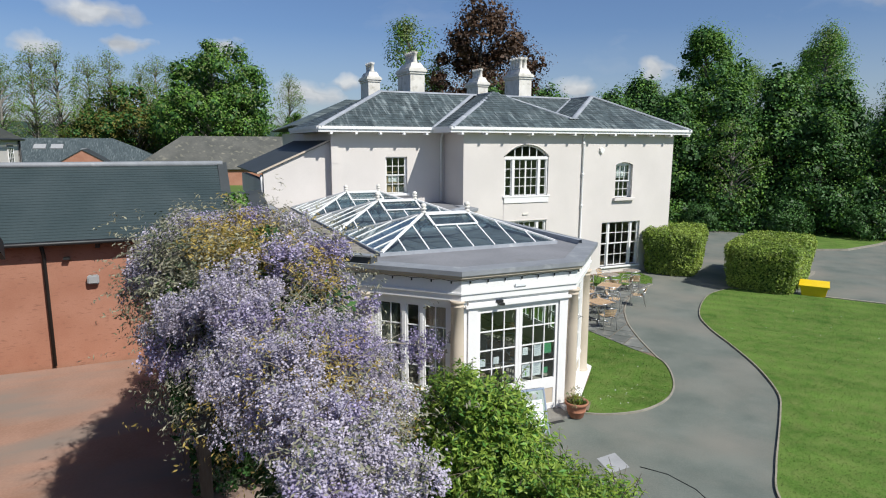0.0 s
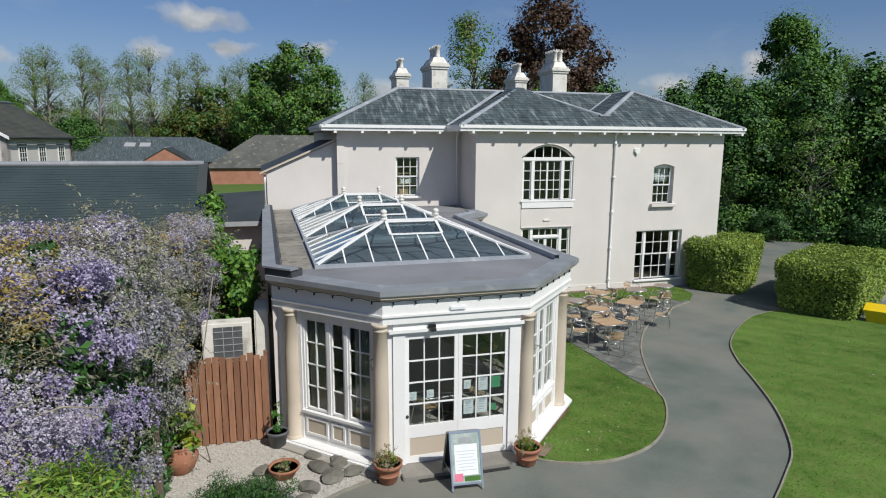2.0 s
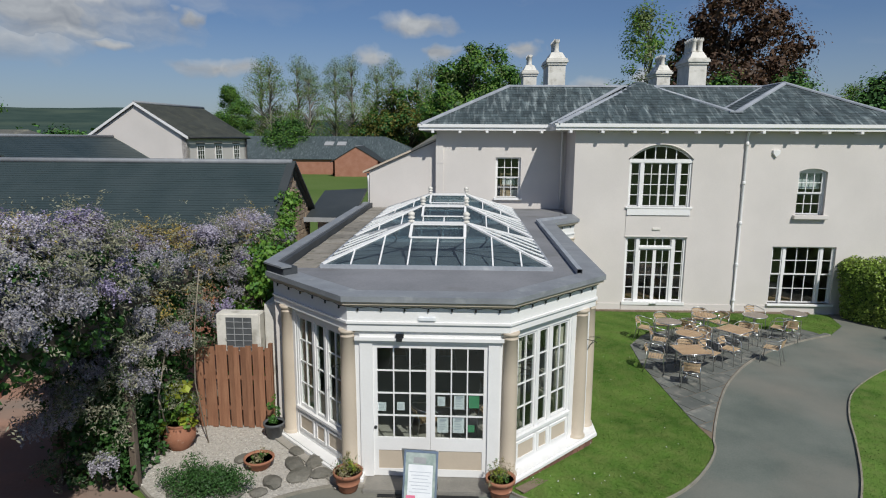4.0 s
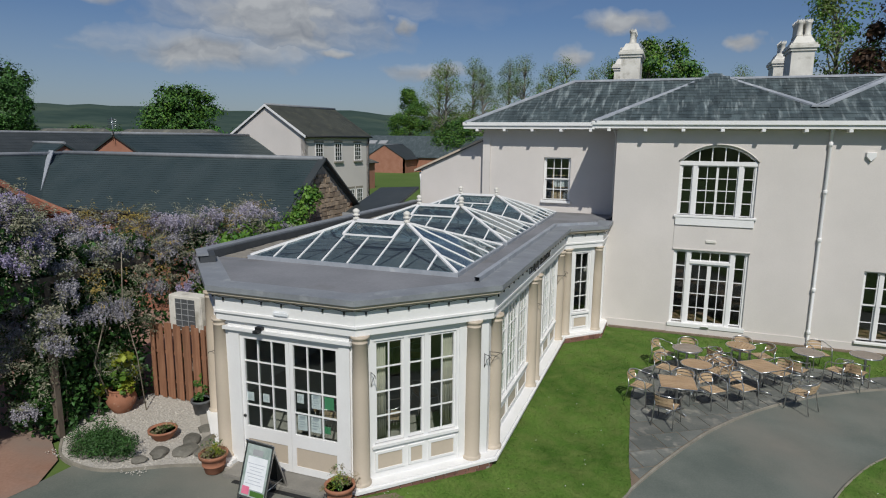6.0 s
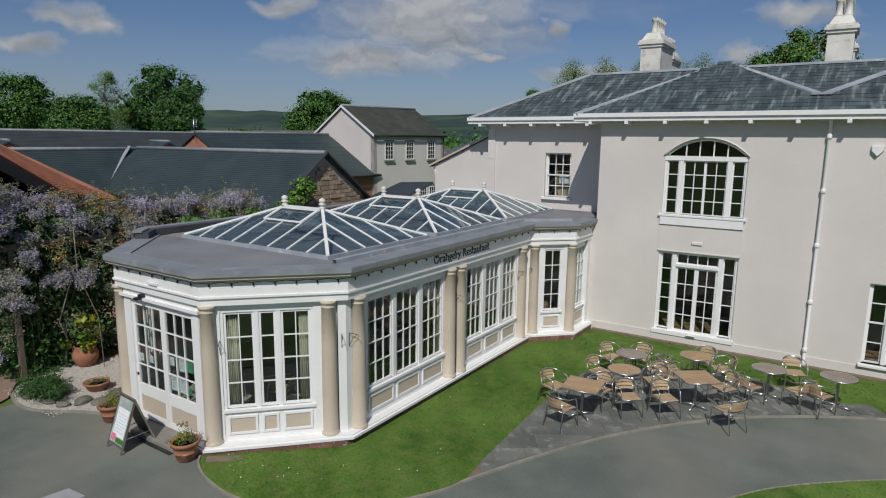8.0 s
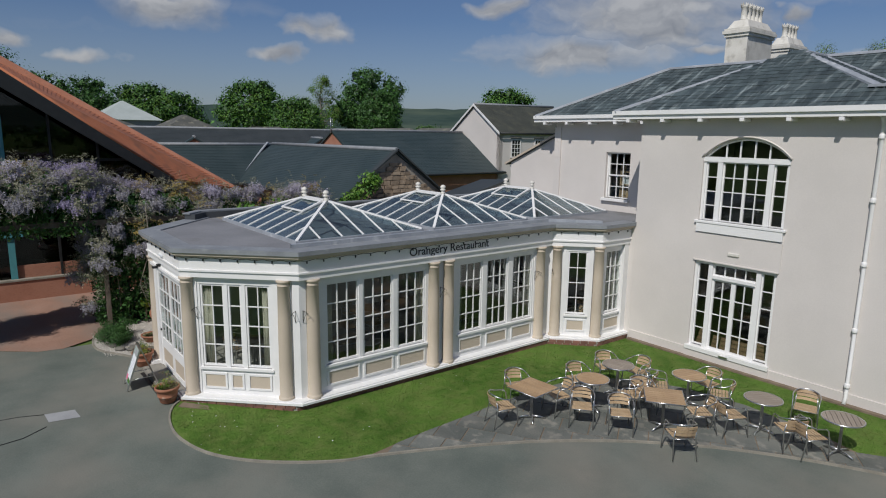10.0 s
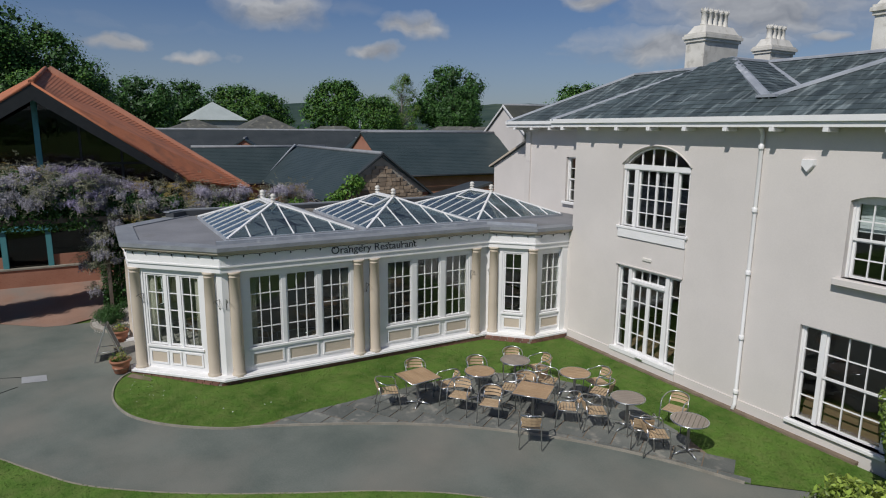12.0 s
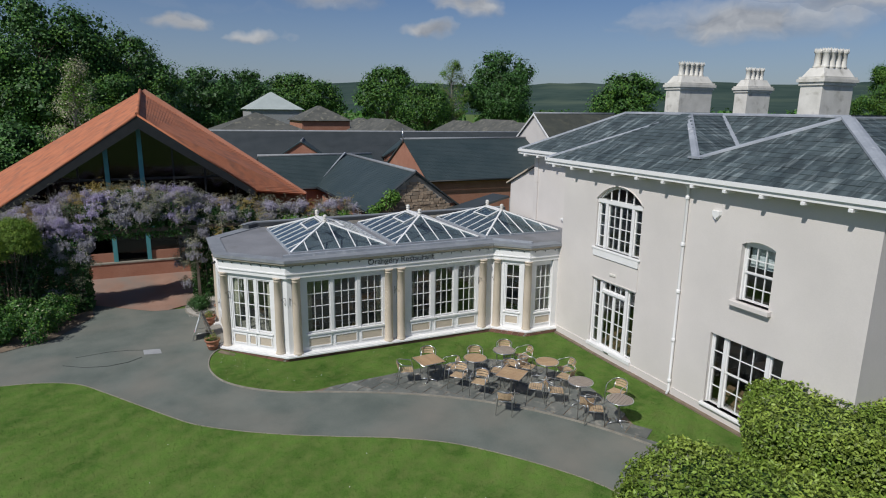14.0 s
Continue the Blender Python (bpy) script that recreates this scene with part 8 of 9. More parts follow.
def scatter(poly, n, gen, box_):
    """Random places inside a plan outline."""
    x0, y0, x1, y1 = box_
    q = np.column_stack([gen.uniform(x0, x1, n * 3), gen.uniform(y0, y1, n * 3)])
    ok = np.zeros(len(q), bool)
    for (ax, ay), (bx, by) in zip(poly, poly[1:] + poly[:1]):
        hit_ = ((ay > q[:, 1]) != (by > q[:, 1]))
        if by != ay:
            hit_ &= q[:, 0] < (bx - ax) * (q[:, 1] - ay) / (by - ay) + ax
        ok ^= hit_
    return q[ok][:n]


def inside_plan(p, poly):
    c = False
    for (x0, y0), (x1, y1) in zip(poly, poly[1:] + poly[:1]):
        if (y0 > p[1]) != (y1 > p[1]) and p[0] < (x1 - x0) * (p[1] - y0) / (y1 - y0) + x0:
            c = not c
    return c


gr = np.random.default_rng(91)
for nm, poly, n, area, label in (("lawn_grass", lawn_poly, 90000, (8.8, 1.0, 34, 19.4), "short mown grass blades of the main lawn"), ("island_grass", island_poly, 55000, (8.5, 10.9, 20.9, 23.75), "short grass blades round the orangery")):
    q = scatter(poly, n, gr, area)
    p = np.column_stack([q, np.array([ground_z(x) for x in q[:, 0]]) + (0.036 if nm == "lawn_grass" else 0.004)])
    tagged(new(nm, leaf_mesh(nm, p, np.full(len(p), 0.045), M_LAWN, gr, 3.0, 3.2)), label, "grass", kind="stuff")

# bare strip along the foot of the orangery, with daisies and weeds
bm = bmesh.new()
ribbon(bm, offset(FR[2:], 0.30), 0.20, -0.06, 0.010)
for v in bm.verts:
    v.co.z += ground_z(v.co.x) - 0.04 + (0.055 if v.co.z > 0 else 0)
on_house_grid(tagged(new("soil_strip", mesh_from("soil_strip", bm, M_SOIL)), "narrow strip of bare brown soil under the plinth", "soil", kind="structure"))
bm = bmesh.new()
box(bm, (11.62, 23.55, -0.10), (20.4, 23.74, -0.032))
on_house_grid(tagged(new("soil_strip_house", mesh_from("soil_strip_house", bm, M_SOIL)), "bare brown soil along the house wall", "soil", kind="structure"))
dz = np.column_stack([gr.uniform(8.9, 11.4, 22), gr.uniform(11.05, 12.1, 22), np.zeros(22)])
dz = np.concatenate([dz, np.column_stack([gr.uniform(10.95, 12.6, 20), gr.uniform(12.5, 18.5, 20), np.zeros(20)]), np.column_stack([gr.uniform(14, 24, 30), gr.uniform(8.5, 16.5, 30), np.zeros(30)])])
dz[:, 2] = [ground_z(x) + 0.065 for x in dz[:, 0]]
ok = [inside_plan(p, island_poly) or inside_plan(p, lawn_poly) for p in dz]
tagged(new("daisies", leaf_mesh("daisies", dz[np.array(ok)], np.full(sum(ok), 0.026), M_PAPER, gr, 3.0, 1.05)), "small white daisies in the grass", "flowers", kind="stuff")


# ---- terrace furniture ----
def chair():
    """A bistro armchair: bent aluminium tubes and ash slats. Faces -y."""
    th = thing("bistro_chair", "aluminium tube armchair with ash slat seat and back", "chair", "bistro chairs on the terrace")
    for sx in (-1, 1):
        bm = bmesh.new()
        tube(bm, [(sx * 0.25, -0.27, 0), (sx * 0.245, -0.235, 0.42), (sx * 0.245, -0.20, 0.60), (sx * 0.25, -0.14, 0.655)], 0.0125, 7)
        part("front_leg", bm, M_ALU, th)
        bm = bmesh.new()
        tube(bm, [(sx * 0.235, 0.29, 0), (sx * 0.215, 0.20, 0.42), (sx * 0.20, 0.23, 0.60)], 0.0125, 7)
        part("rear_leg", bm, M_ALU, th)
    bm = bmesh.new()
    hoop = [(-0.25, -0.14, 0.655), (-0.262, 0.0, 0.665)] + [(-0.262 * math.cos(t), 0.06 + 0.235 * math.sin(t), 0.67 + 0.075 * math.sin(t)) for t in (math.pi * i / 12 for i in range(13))] + [(0.262, 0.0, 0.665), (0.25, -0.14, 0.655)]
    tube(bm, hoop, 0.0125, 7)
    part("arm_hoop", bm, M_ALU, th)
    bm = bmesh.new()
    tube(bm, [(-0.225, -0.22, 0.415), (0.225, -0.22, 0.415), (0.215, 0.19, 0.405), (-0.215, 0.19, 0.405)], 0.010, 6, closed=True)
    part("seat_frame", bm, M_ALU, th)
    for i in range(6):
        bm = bmesh.new()
        box(bm, (-0.21, -0.22 + i * 0.068, 0.42), (0.21, -0.165 + i * 0.068, 0.434))
        part("seat_slat", bm, M_SLAT, th)
    for i in range(3):
        bm = bmesh.new()
        a = 0.50 + i * 0.075
        vs = [(u, 0.205 + 0.05 * (1 - (u / 0.2) ** 2) + 0.045 * (a - 0.5) / 0.15, a) for u in (-0.2, -0.1, 0, 0.1, 0.2)]
        for p, q in zip(vs, vs[1:]):
            slab(bm, [p, q, (q[0], q[1] + 0.012, q[2] + 0.058), (p[0], p[1] + 0.012, p[2] + 0.058)], 0.012)
        bmesh.ops.remove_doubles(bm, verts=bm.verts[:], dist=1e-4)
        part("back_slat", bm, M_SLAT, th)
    return th


def table(square, top):
    th = thing("bistro_table", ("square" if square else "round") + (" bistro table with brown slatted top" if top is M_TOP_BROWN else " bistro table with grey-brown slatted top"), "table", "bistro tables on the terrace")
    n, w = 8, 0.80 if square else 0.74
    for i in range(n):
        bm = bmesh.new()
        y0, y1 = -w / 2 + w * i / n + 0.004, -w / 2 + w * (i + 1) / n - 0.004
        if square:
            box(bm, (-w / 2 + 0.01, y0, 0.722), (w / 2 - 0.01, y1, 0.742))
        else:
            r = w / 2 - 0.012
            ys_ = [y0 + (y1 - y0) * j / 3 for j in range(4)]
            xs = [math.sqrt(max(r * r - y * y, 1e-4)) for y in ys_]
            prism(bm, [(x, y) for x, y in zip(xs, ys_)] + [(-x, y) for x, y in zip(xs[::-1], ys_[::-1])], 0.722, 0.742)
        part("top_slat", bm, top, th)
    bm = bmesh.new()
    if square:
        tube(bm, [(-w / 2, -w / 2, 0.73), (w / 2, -w / 2, 0.73), (w / 2, w / 2, 0.73), (-w / 2, w / 2, 0.73)], 0.014, 6, closed=True)
    else:
        tube(bm, [(w / 2 * math.cos(t), w / 2 * math.sin(t), 0.73) for t in (2 * math.pi * i / 28 for i in range(28))], 0.016, 6, closed=True)
    part("rim", bm, M_ALU, th)
    bm = bmesh.new()
    lathe(bm, [(0.03, 0.05), (0.03, 0.66), (0.09, 0.70), (0.11, 0.718)], seg=12)
    part("pedestal", bm, M_ALU, th)
    for k in range(4):
        t = math.pi / 4 + math.pi / 2 * k
        bm = bmesh.new()
        tube(bm, [(0.02 * math.cos(t), 0.02 * math.sin(t), 0.075), (0.18 * math.cos(t), 0.18 * math.sin(t), 0.06), (0.31 * math.cos(t), 0.31 * math.sin(t), 0.015)], 0.022, 6, 0.016)
        part("foot", bm, M_ALU, th)
    return th


GZ = -0.065
sq, rb, rg = table(True, M_TOP_BROWN), table(False, M_TOP_BROWN), table(False, M_TOP_GREY)
sq.matrix_basis = pose(13.85, 17.25, GZ, 0, 0, 6)
copy_thing(sq, pose(15.82, 19.2, GZ, 0, 0, 38))
rb.matrix_basis = pose(14.3, 18.72, GZ, 0, 0, 30)
copy_thing(rb, pose(15.48, 20.72, GZ, 0, 0, 75))
rg.matrix_basis = pose(14.1, 19.92, GZ, 0, 0, 10)
copy_thing(rg, pose(17.13, 20.81, GZ, 0, 0, 50))
copy_thing(rg, pose(18.53, 21.12, GZ, 0, 0, 120))
CHAIRS = [(13.65, 16.55, 13.85, 17.23), (13.03, 17.58, 13.83, 17.28), (13.98, 17.98, 13.83, 17.33), (13.58, 19.08, 14.28, 18.78), (14.65, 17.95, 15.63, 16.83), (15.35, 18.35, 16.33, 17.33), (14.88, 19.28, 14.28, 18.73),
          (16.65, 18.51, 15.93, 19.03), (16.33, 19.78, 15.88, 19.18), (15.03, 19.58, 15.73, 19.13), (13.48, 20.28, 14.08, 19.93), (14.13, 20.68, 14.08, 19.93), (14.68, 20.13, 14.08, 19.93), (14.93, 20.33, 15.48, 20.73),
          (16.08, 21.03, 15.53, 20.73), (16.78, 20.18, 17.13, 20.78), (17.81, 20.55, 17.23, 21.03), (17.58, 21.83, 17.93, 20.83), (18.18, 20.55, 18.51, 21.08), (15.58, 21.38, 15.5, 20.73)]
ch0 = chair()
for i, (x, y, tx, ty) in enumerate(CHAIRS):
    m = pose(x, y, GZ, 0, 0, math.degrees(math.atan2(tx - x, -(ty - y))))
    if i == 0:
        ch0.matrix_basis = m
    else:
        copy_thing(ch0, m)
# inside the orangery
for x, y in ((8.9, 15.4), (8.9, 18.9), (7.6, 13.4), (6.6, 17.2), (9.9, 22.3)):
    t = copy_thing(sq, pose(x, y, 0.02, 0, 0, 10 * x))
    tagged(t, "square brown table inside the orangery", "table", "tables in the orangery")
    for k in range(2):
        a = 50 + 180 * k + 20 * x
        c = copy_thing(ch0, pose(x + 0.66 * math.cos(radians(a)), y + 0.66 * math.sin(radians(a)), 0.02, 0, 0, a - 90))
        tagged(c, "ash slat armchair inside the orangery", "chair", "chairs in the orangery")


# ---- small things ----
def curtain(m, u0, u1, v, z0=0.75, z1=2.62):
    bm = bmesh.new()
    n = 22
    pts = [(u0 + (u1 - u0) * i / n, v + 0.03 * math.sin(i * 1.9)) for i in range(n + 1)]
    for (a, b), (c, d) in zip(pts, pts[1:]):
        bm.faces.new([bm.verts.new(m @ Vector(p)) for p in ((a, b, z0), (c, d, z0), (c, d, z1), (a, b, z1))])
    bmesh.ops.remove_doubles(bm, verts=bm.verts[:], dist=1e-4)
    bmesh.ops.solidify(bm, geom=bm.faces[:], thickness=0.004)
    for f in bm.faces:
        f.smooth = True
    whole("curtain", bm, M_CURTAIN, "gathered cream curtain behind the glass", "curtain", "curtains of the orangery")


for k, spans in ((0, ((0.72, 1.12), (1.86, 2.36))), (2, ((0.36, 0.62), (1.76, 2.02))), (3, ((0.62, 0.9), (3.3, 3.52), (4.55, 4.78), (7.15, 7.40))), (5, ((0.30, 0.62), (0.86, 1.16)))):
    for a, b in spans:
        curtain(facets[k][0], a, b, 0.26)


def rounded_pot(name, label, x, y, z, prof, material, fill=None, group=""):
    bm = bmesh.new()
    lathe(bm, prof, (0, 0, 0), 24)
    bmesh.ops.transform(bm, matrix=Matrix.Translation((x, y, z)), verts=bm.verts[:])
    th = thing(name, label, "plant pot", group, m=pose(x, y, z))
    part("pot", bm, material, th)
    bm = bmesh.new()
    r, h = prof[-1][0] * 0.98, prof[-1][1]
    bmesh.ops.create_circle(bm, cap_ends=True, radius=r, segments=20, matrix=Matrix.Translation((x, y, z + h)))
    part("soil", bm, M_SOIL, th)
    return th


def pot_plant(th, x, y, z, specs, seed):
    gen = np.random.default_rng(seed)
    for n, spread, h, size, mt, ratio in specs:
        cs = np.array([(x + gen.normal() * spread * 0.5, y + gen.normal() * spread * 0.5, z + h * gen.random()) for _ in range(12)])
        pts, aim = clumped(cs, gen.uniform(0.05, 0.12, 12) * spread / 0.2, n // 12, gen)
        pts[:, 2] = np.maximum(pts[:, 2], z + 0.01)
        tagged(part("plant", leaf_mesh("plant", pts, np.full(len(pts), size), mt, gen, 0.5, ratio, aim), mt, th), "leafy plant growing in the pot", kind="stuff")


TPOT = [(0.155, 0), (0.165, 0.01), (0.20, 0.14), (0.215, 0.15), (0.215, 0.165), (0.205, 0.17), (0.235, 0.30), (0.265, 0.305), (0.27, 0.37), (0.245, 0.375), (0.235, 0.33)]
for x, y, s in ((5.74, 11.12, 5), (8.47, 11.05, 6)):
    p = rounded_pot("terracotta_pot", "ribbed terracotta pot with straggly dry plants", x, y, 0.0, TPOT, M_TERRA, group="pots at the entrance")
    pot_plant(p, x, y, 0.34, ((420, 0.26, 0.16, 0.045, L_DRY, 3.0), (260, 0.16, 0.20, 0.045, L_YELLOW, 2.4), (200, 0.10, 0.40, 0.05, L_DRY, 3.5), (120, 0.2, 0.3, 0.05, L_MID, 3.0)), s)
p = rounded_pot("terracotta_bowl", "wide shallow terracotta bowl with small plants", 3.90, 11.74, 0.02, [(0.16, 0), (0.18, 0.01), (0.26, 0.16), (0.285, 0.165), (0.29, 0.21), (0.265, 0.215), (0.255, 0.17)], M_TERRA)
pot_plant(p, 3.90, 11.74, 0.18, ((240, 0.22, 0.08, 0.045, L_DRY, 2.2), (120, 0.18, 0.10, 0.04, L_MID, 2.2)), 9)
p = rounded_pot("grey_planter", "dark grey planter with a small upright conifer", 3.80, 12.98, 0.015, [(0.14, 0), (0.15, 0.01), (0.20, 0.28), (0.225, 0.285), (0.23, 0.34), (0.205, 0.345), (0.195, 0.30)], M_GREYPOT)
pot_plant(p, 3.80, 12.98, 0.32, ((500, 0.14, 0.45, 0.06, L_MID, 3.0), (200, 0.05, 0.65, 0.05, L_FRESH, 3.0)), 10)
p = rounded_pot("terracotta_urn", "big round terracotta urn with yellow-green leaves", 2.03, 12.42, 0.01, [(0.17, 0), (0.19, 0.02), (0.31, 0.22), (0.32, 0.34), (0.25, 0.48), (0.23, 0.50), (0.26, 0.53), (0.26, 0.56), (0.23, 0.56), (0.22, 0.50)], M_TERRA)
pot_plant(p, 2.03, 12.42, 0.52, ((210, 0.46, 0.75, 0.18, L_YELLOW, 1.4), (90, 0.44, 0.55, 0.15, L_FRESH, 1.4)), 11)

# sandwich board
sb = thing("sandwich_board", "pavement A-board with a printed poster in a metal frame", "sign board", m=pose(7.07, 10.8, 0))
tilt = math.atan2(0.36, 1.02)
for nm, y0, sgn in (("front_panel", 10.44, 1), ("rear_panel", 11.14, -1)):
    m = Matrix.Translation((7.07, y0, 0.0)) @ Matrix.Rotation(radians(-4), 4, "Z") @ Matrix.Rotation(-sgn * tilt, 4, "X") @ Matrix.Diagonal((0.92, 1, 0.95, 1))
    bm = bmesh.new()
    for lo, hi in (((-0.32, -0.015, 0), (-0.285, 0.015, 1.09)), ((0.285, -0.015, 0), (0.32, 0.015, 1.09)), ((-0.285, -0.014, 0.10), (0.285, 0.014, 0.14)), ((-0.285, -0.014, 1.05), (0.285, 0.014, 1.09))):
        box(bm, lo, hi, m)
    fr_ = part(nm + "_frame", bm, M_ALU, sb)
    bm = bmesh.new()
    box(bm, (-0.285, -0.006, 0.14), (0.285, 0.006, 1.05), m)
    part("backing", bm, M_PHOTO if sgn > 0 else M_BLACK, fr_)
    if sgn > 0:
        for (a, b, c, d), mt in (((-0.23, 0.27, 0.23, 0.84), M_PAPER), ((-0.14, 0.86, 0.10, 0.97), M_PATCH), ((-0.05, 0.16, 0.27, 0.25), L_MID), ((-0.25, 0.17, -0.08, 0.31), M_PINK)):
            bm = bmesh.new()
            box(bm, (a, -0.0075 - 0.001 * (mt is M_PINK), b), (c, -0.0061, d), m)
            part("poster_print", bm, mt, fr_)
        for r in range(7):
            bm = bmesh.new()
            w = 0.20 - 0.03 * ((r * 5) % 3)
            box(bm, (-w, -0.0088, 0.36 + 0.058 * r), (w, -0.0076, 0.372 + 0.058 * r), m)
            part("poster_line", bm, M_GREYTEXT, fr_)
for x in (6.80, 7.34):
    bm = bmesh.new()
    tube(bm, [(x, 10.53, 0.25), (x, 11.05, 0.25)], 0.008, 5)
    part("stay_bar", bm, M_ALU, sb)

# close-boarded fence, air conditioner, rocks
fence = thing("fence", "red-brown stained board fence beside the orangery", "fence", m=pose(3, 13.35, 0))
fg = np.random.default_rng(5)
for k in range(12):
    bm = bmesh.new()
    x = 2.06 + k * 0.133
    h = 1.86 + 0.03 * fg.normal()
    box(bm, (x, 13.33 + 0.045 * (k % 2), 0.03), (x + 0.118, 13.35 + 0.045 * (k % 2), h))
    part("board", bm, M_FENCE, fence)
for z in (0.4, 1.1, 1.65):
    bm = bmesh.new()
    box(bm, (2.05, 13.40, z), (3.64, 13.44, z + 0.08))
    part("rail", bm, M_FENCE, fence)
for x in (2.02, 3.62):
    bm = bmesh.new()
    box(bm, (x - 0.04, 13.44, 0), (x + 0.04, 13.52, 1.9))
    part("post", bm, M_FENCE, fence)
ac = thing("air_conditioner", "white outdoor air-conditioning unit with a dark grille", "air conditioner", m=pose(2.9, 13.8, 0))
bm = bmesh.new()
box(bm, (2.40, 13.62, 1.62), (3.36, 13.98, 2.50))
bmesh.ops.bevel(bm, geom=bm.edges[:], offset=0.02, segments=2, affect="EDGES")
part("casing", bm, M_WORN_WHITE, ac)
bm = bmesh.new()
box(bm, (2.62, 13.60, 1.70), (3.18, 13.625, 2.42))
part("grille_recess", bm, M_GREYPOT, ac)
for k in range(5):
    bm = bmesh.new()
    box(bm, (2.62, 13.588, 1.76 + 0.14 * k), (3.18, 13.60, 1.772 + 0.14 * k))
    part("grille_bar", bm, M_PATCH, ac)
for x in (2.80, 2.99):
    bm = bmesh.new()
    box(bm, (x, 13.586, 1.70), (x + 0.012, 13.599, 2.42))
    part("grille_bar", bm, M_PATCH, ac)
for x in (2.5, 3.2):
    bm = bmesh.new()
    box(bm, (x, 13.66, 0), (x + 0.06, 13.94, 1.62))
    part("stand_leg", bm, M_ALU, ac)
bm = bmesh.new()
box(bm, (3.42, 13.75, 0), (3.70, 14.6, 2.72))
bmesh.ops.bevel(bm, geom=bm.edges[:], offset=0.03, segments=2, affect="EDGES")
whole("flue_housing", bm, M_WORN_WHITE, "white box housing against the orangery wall", "housing")
rk = np.random.default_rng(17)
for x, y, s in ((4.35, 11.2, 0.20), (4.75, 11.45, 0.24), (5.15, 11.55, 0.20), (4.55, 11.85, 0.22), (4.95, 12.0, 0.24), (4.45, 12.35, 0.17), (5.3, 11.95, 0.15), (3.5, 12.0, 0.18), (2.75, 10.75, 0.17), (3.75, 10.72, 0.15), (3.1, 10.62, 0.14), (4.2, 10.85, 0.15)):
    bm = bmesh.new()
    bmesh.ops.create_icosphere(bm, subdivisions=2, radius=1.0)
    for v in bm.verts:
        v.co *= 1 + 0.35 * noise.noise(v.co * 1.3 + Vector((x * 3, y * 3, 0)))
        v.co.z = max(v.co.z * 0.36, -0.2)
    bmesh.ops.transform(bm, matrix=pose(x, y, 0.05, 0, 0, rk.uniform(0, 360)) @ Matrix.Diagonal((s * 1.15, s * 0.85, s, 1)), verts=bm.verts[:])
    whole("rock", bm, M_ROCK, "rounded grey garden rock in the gravel", "rock", "rocks in the gravel bed")
bm = bmesh.new()
for i in range(2600):
    x, y = rk.uniform(1.9, 5.6), rk.uniform(10.4, 13.4)
    if x + y > 17.0 or (y < 11.0 and (x > 4.9 or x < 2.2)) or (x > 4.6 and y < 11.1):
        continue
    s = rk.uniform(0.012, 0.026)
    q = Vector((x, y, 0.014))
    vs = [bm.verts.new(q + Vector((s * math.cos(t), s * math.sin(t) * 0.8, 0))) for t in (0.3, 2.3, 4.4)] + [bm.verts.new(q + Vector((0, 0, s * 0.9)))]
    for f in ((0, 1, 3), (1, 2, 3), (2, 0, 3)):
        bm.faces.new([vs[j] for j in f])
tagged(new("loose_gravel", mesh_from("loose_gravel", bm, M_GRAVEL)), "loose pale stone chippings", "gravel", kind="stuff")

# grit bin
gb = thing("grit_bin", "bright yellow plastic grit bin at the lawn edge", "grit bin", m=pose(24.55, 16.95, -0.09, 0, 0, -55))
GM = pose(24.55, 16.95, -0.09, 0, 0, -55) @ Matrix.Diagonal((0.82, 0.82, 0.85, 1))
bm = bmesh.new()
lo = [bm.verts.new(p) for p in ((-0.52, -0.30, 0), (0.52, -0.30, 0), (0.52, 0.30, 0), (-0.52, 0.30, 0))]
hi = [bm.verts.new(p) for p in ((-0.62, -0.36, 0.52), (0.62, -0.36, 0.52), (0.62, 0.36, 0.62), (-0.62, 0.36, 0.62))]
for i in range(4):
    bm.faces.new((lo[i], lo[(i + 1) % 4], hi[(i + 1) % 4], hi[i]))
bm.faces.new(lo[::-1]), bm.faces.new(hi)
bmesh.ops.bevel(bm, geom=bm.edges[:], offset=0.03, segments=2, affect="EDGES")
bmesh.ops.transform(bm, matrix=GM, verts=bm.verts[:])
part("bin_body", bm, M_YELLOW, gb)
bm = bmesh.new()
slab(bm, [GM @ Vector(p) for p in ((-0.68, -0.42, 0.55), (0.68, -0.42, 0.55), (0.66, 0.40, 0.72), (-0.66, 0.40, 0.72))], 0.07)
part("lid", bm, M_YELLOW, gb)

# lettering on the frieze
def word_mesh(body):
    txt = bpy.data.curves.new("sign_word", "FONT")
    txt.offset = 0.0
    txt.body, txt.size, txt.extrude, txt.align_x, txt.align_y = body, 0.295, 0.008, "LEFT", "BOTTOM_BASELINE"
    tmp = bpy.data.objects.new("sign_word", txt)
    scene.collection.objects.link(tmp)
    bpy.context.view_layer.update()
    me = bpy.data.meshes.new_from_object(tmp)
    bpy.data.objects.remove(tmp)
    me.materials.clear()
    me.materials.append(M_INK)
    return me, max(v.co.x for v in me.vertices)


wid = word_mesh("Orangery Restaurant")[1]
sign = thing("sign_lettering", "black raised lettering on the white frieze", "sign", m=facets[3][0] @ Matrix.Translation((2.90, -0.010, 3.115)))
for body in ("Orangery", "Restaurant"):
    me, w_ = word_mesh(body)
    ob = new("sign_word", me)
    ob.parent = sign
    ob.matrix_basis = Matrix.Translation((0 if body == "Orangery" else 2.60 * (1 - w_ / wid), 0, 0)) @ Matrix.Rotation(math.pi / 2, 4, "X") @ Matrix.Diagonal((2.60 / wid, 1, 1, 1))

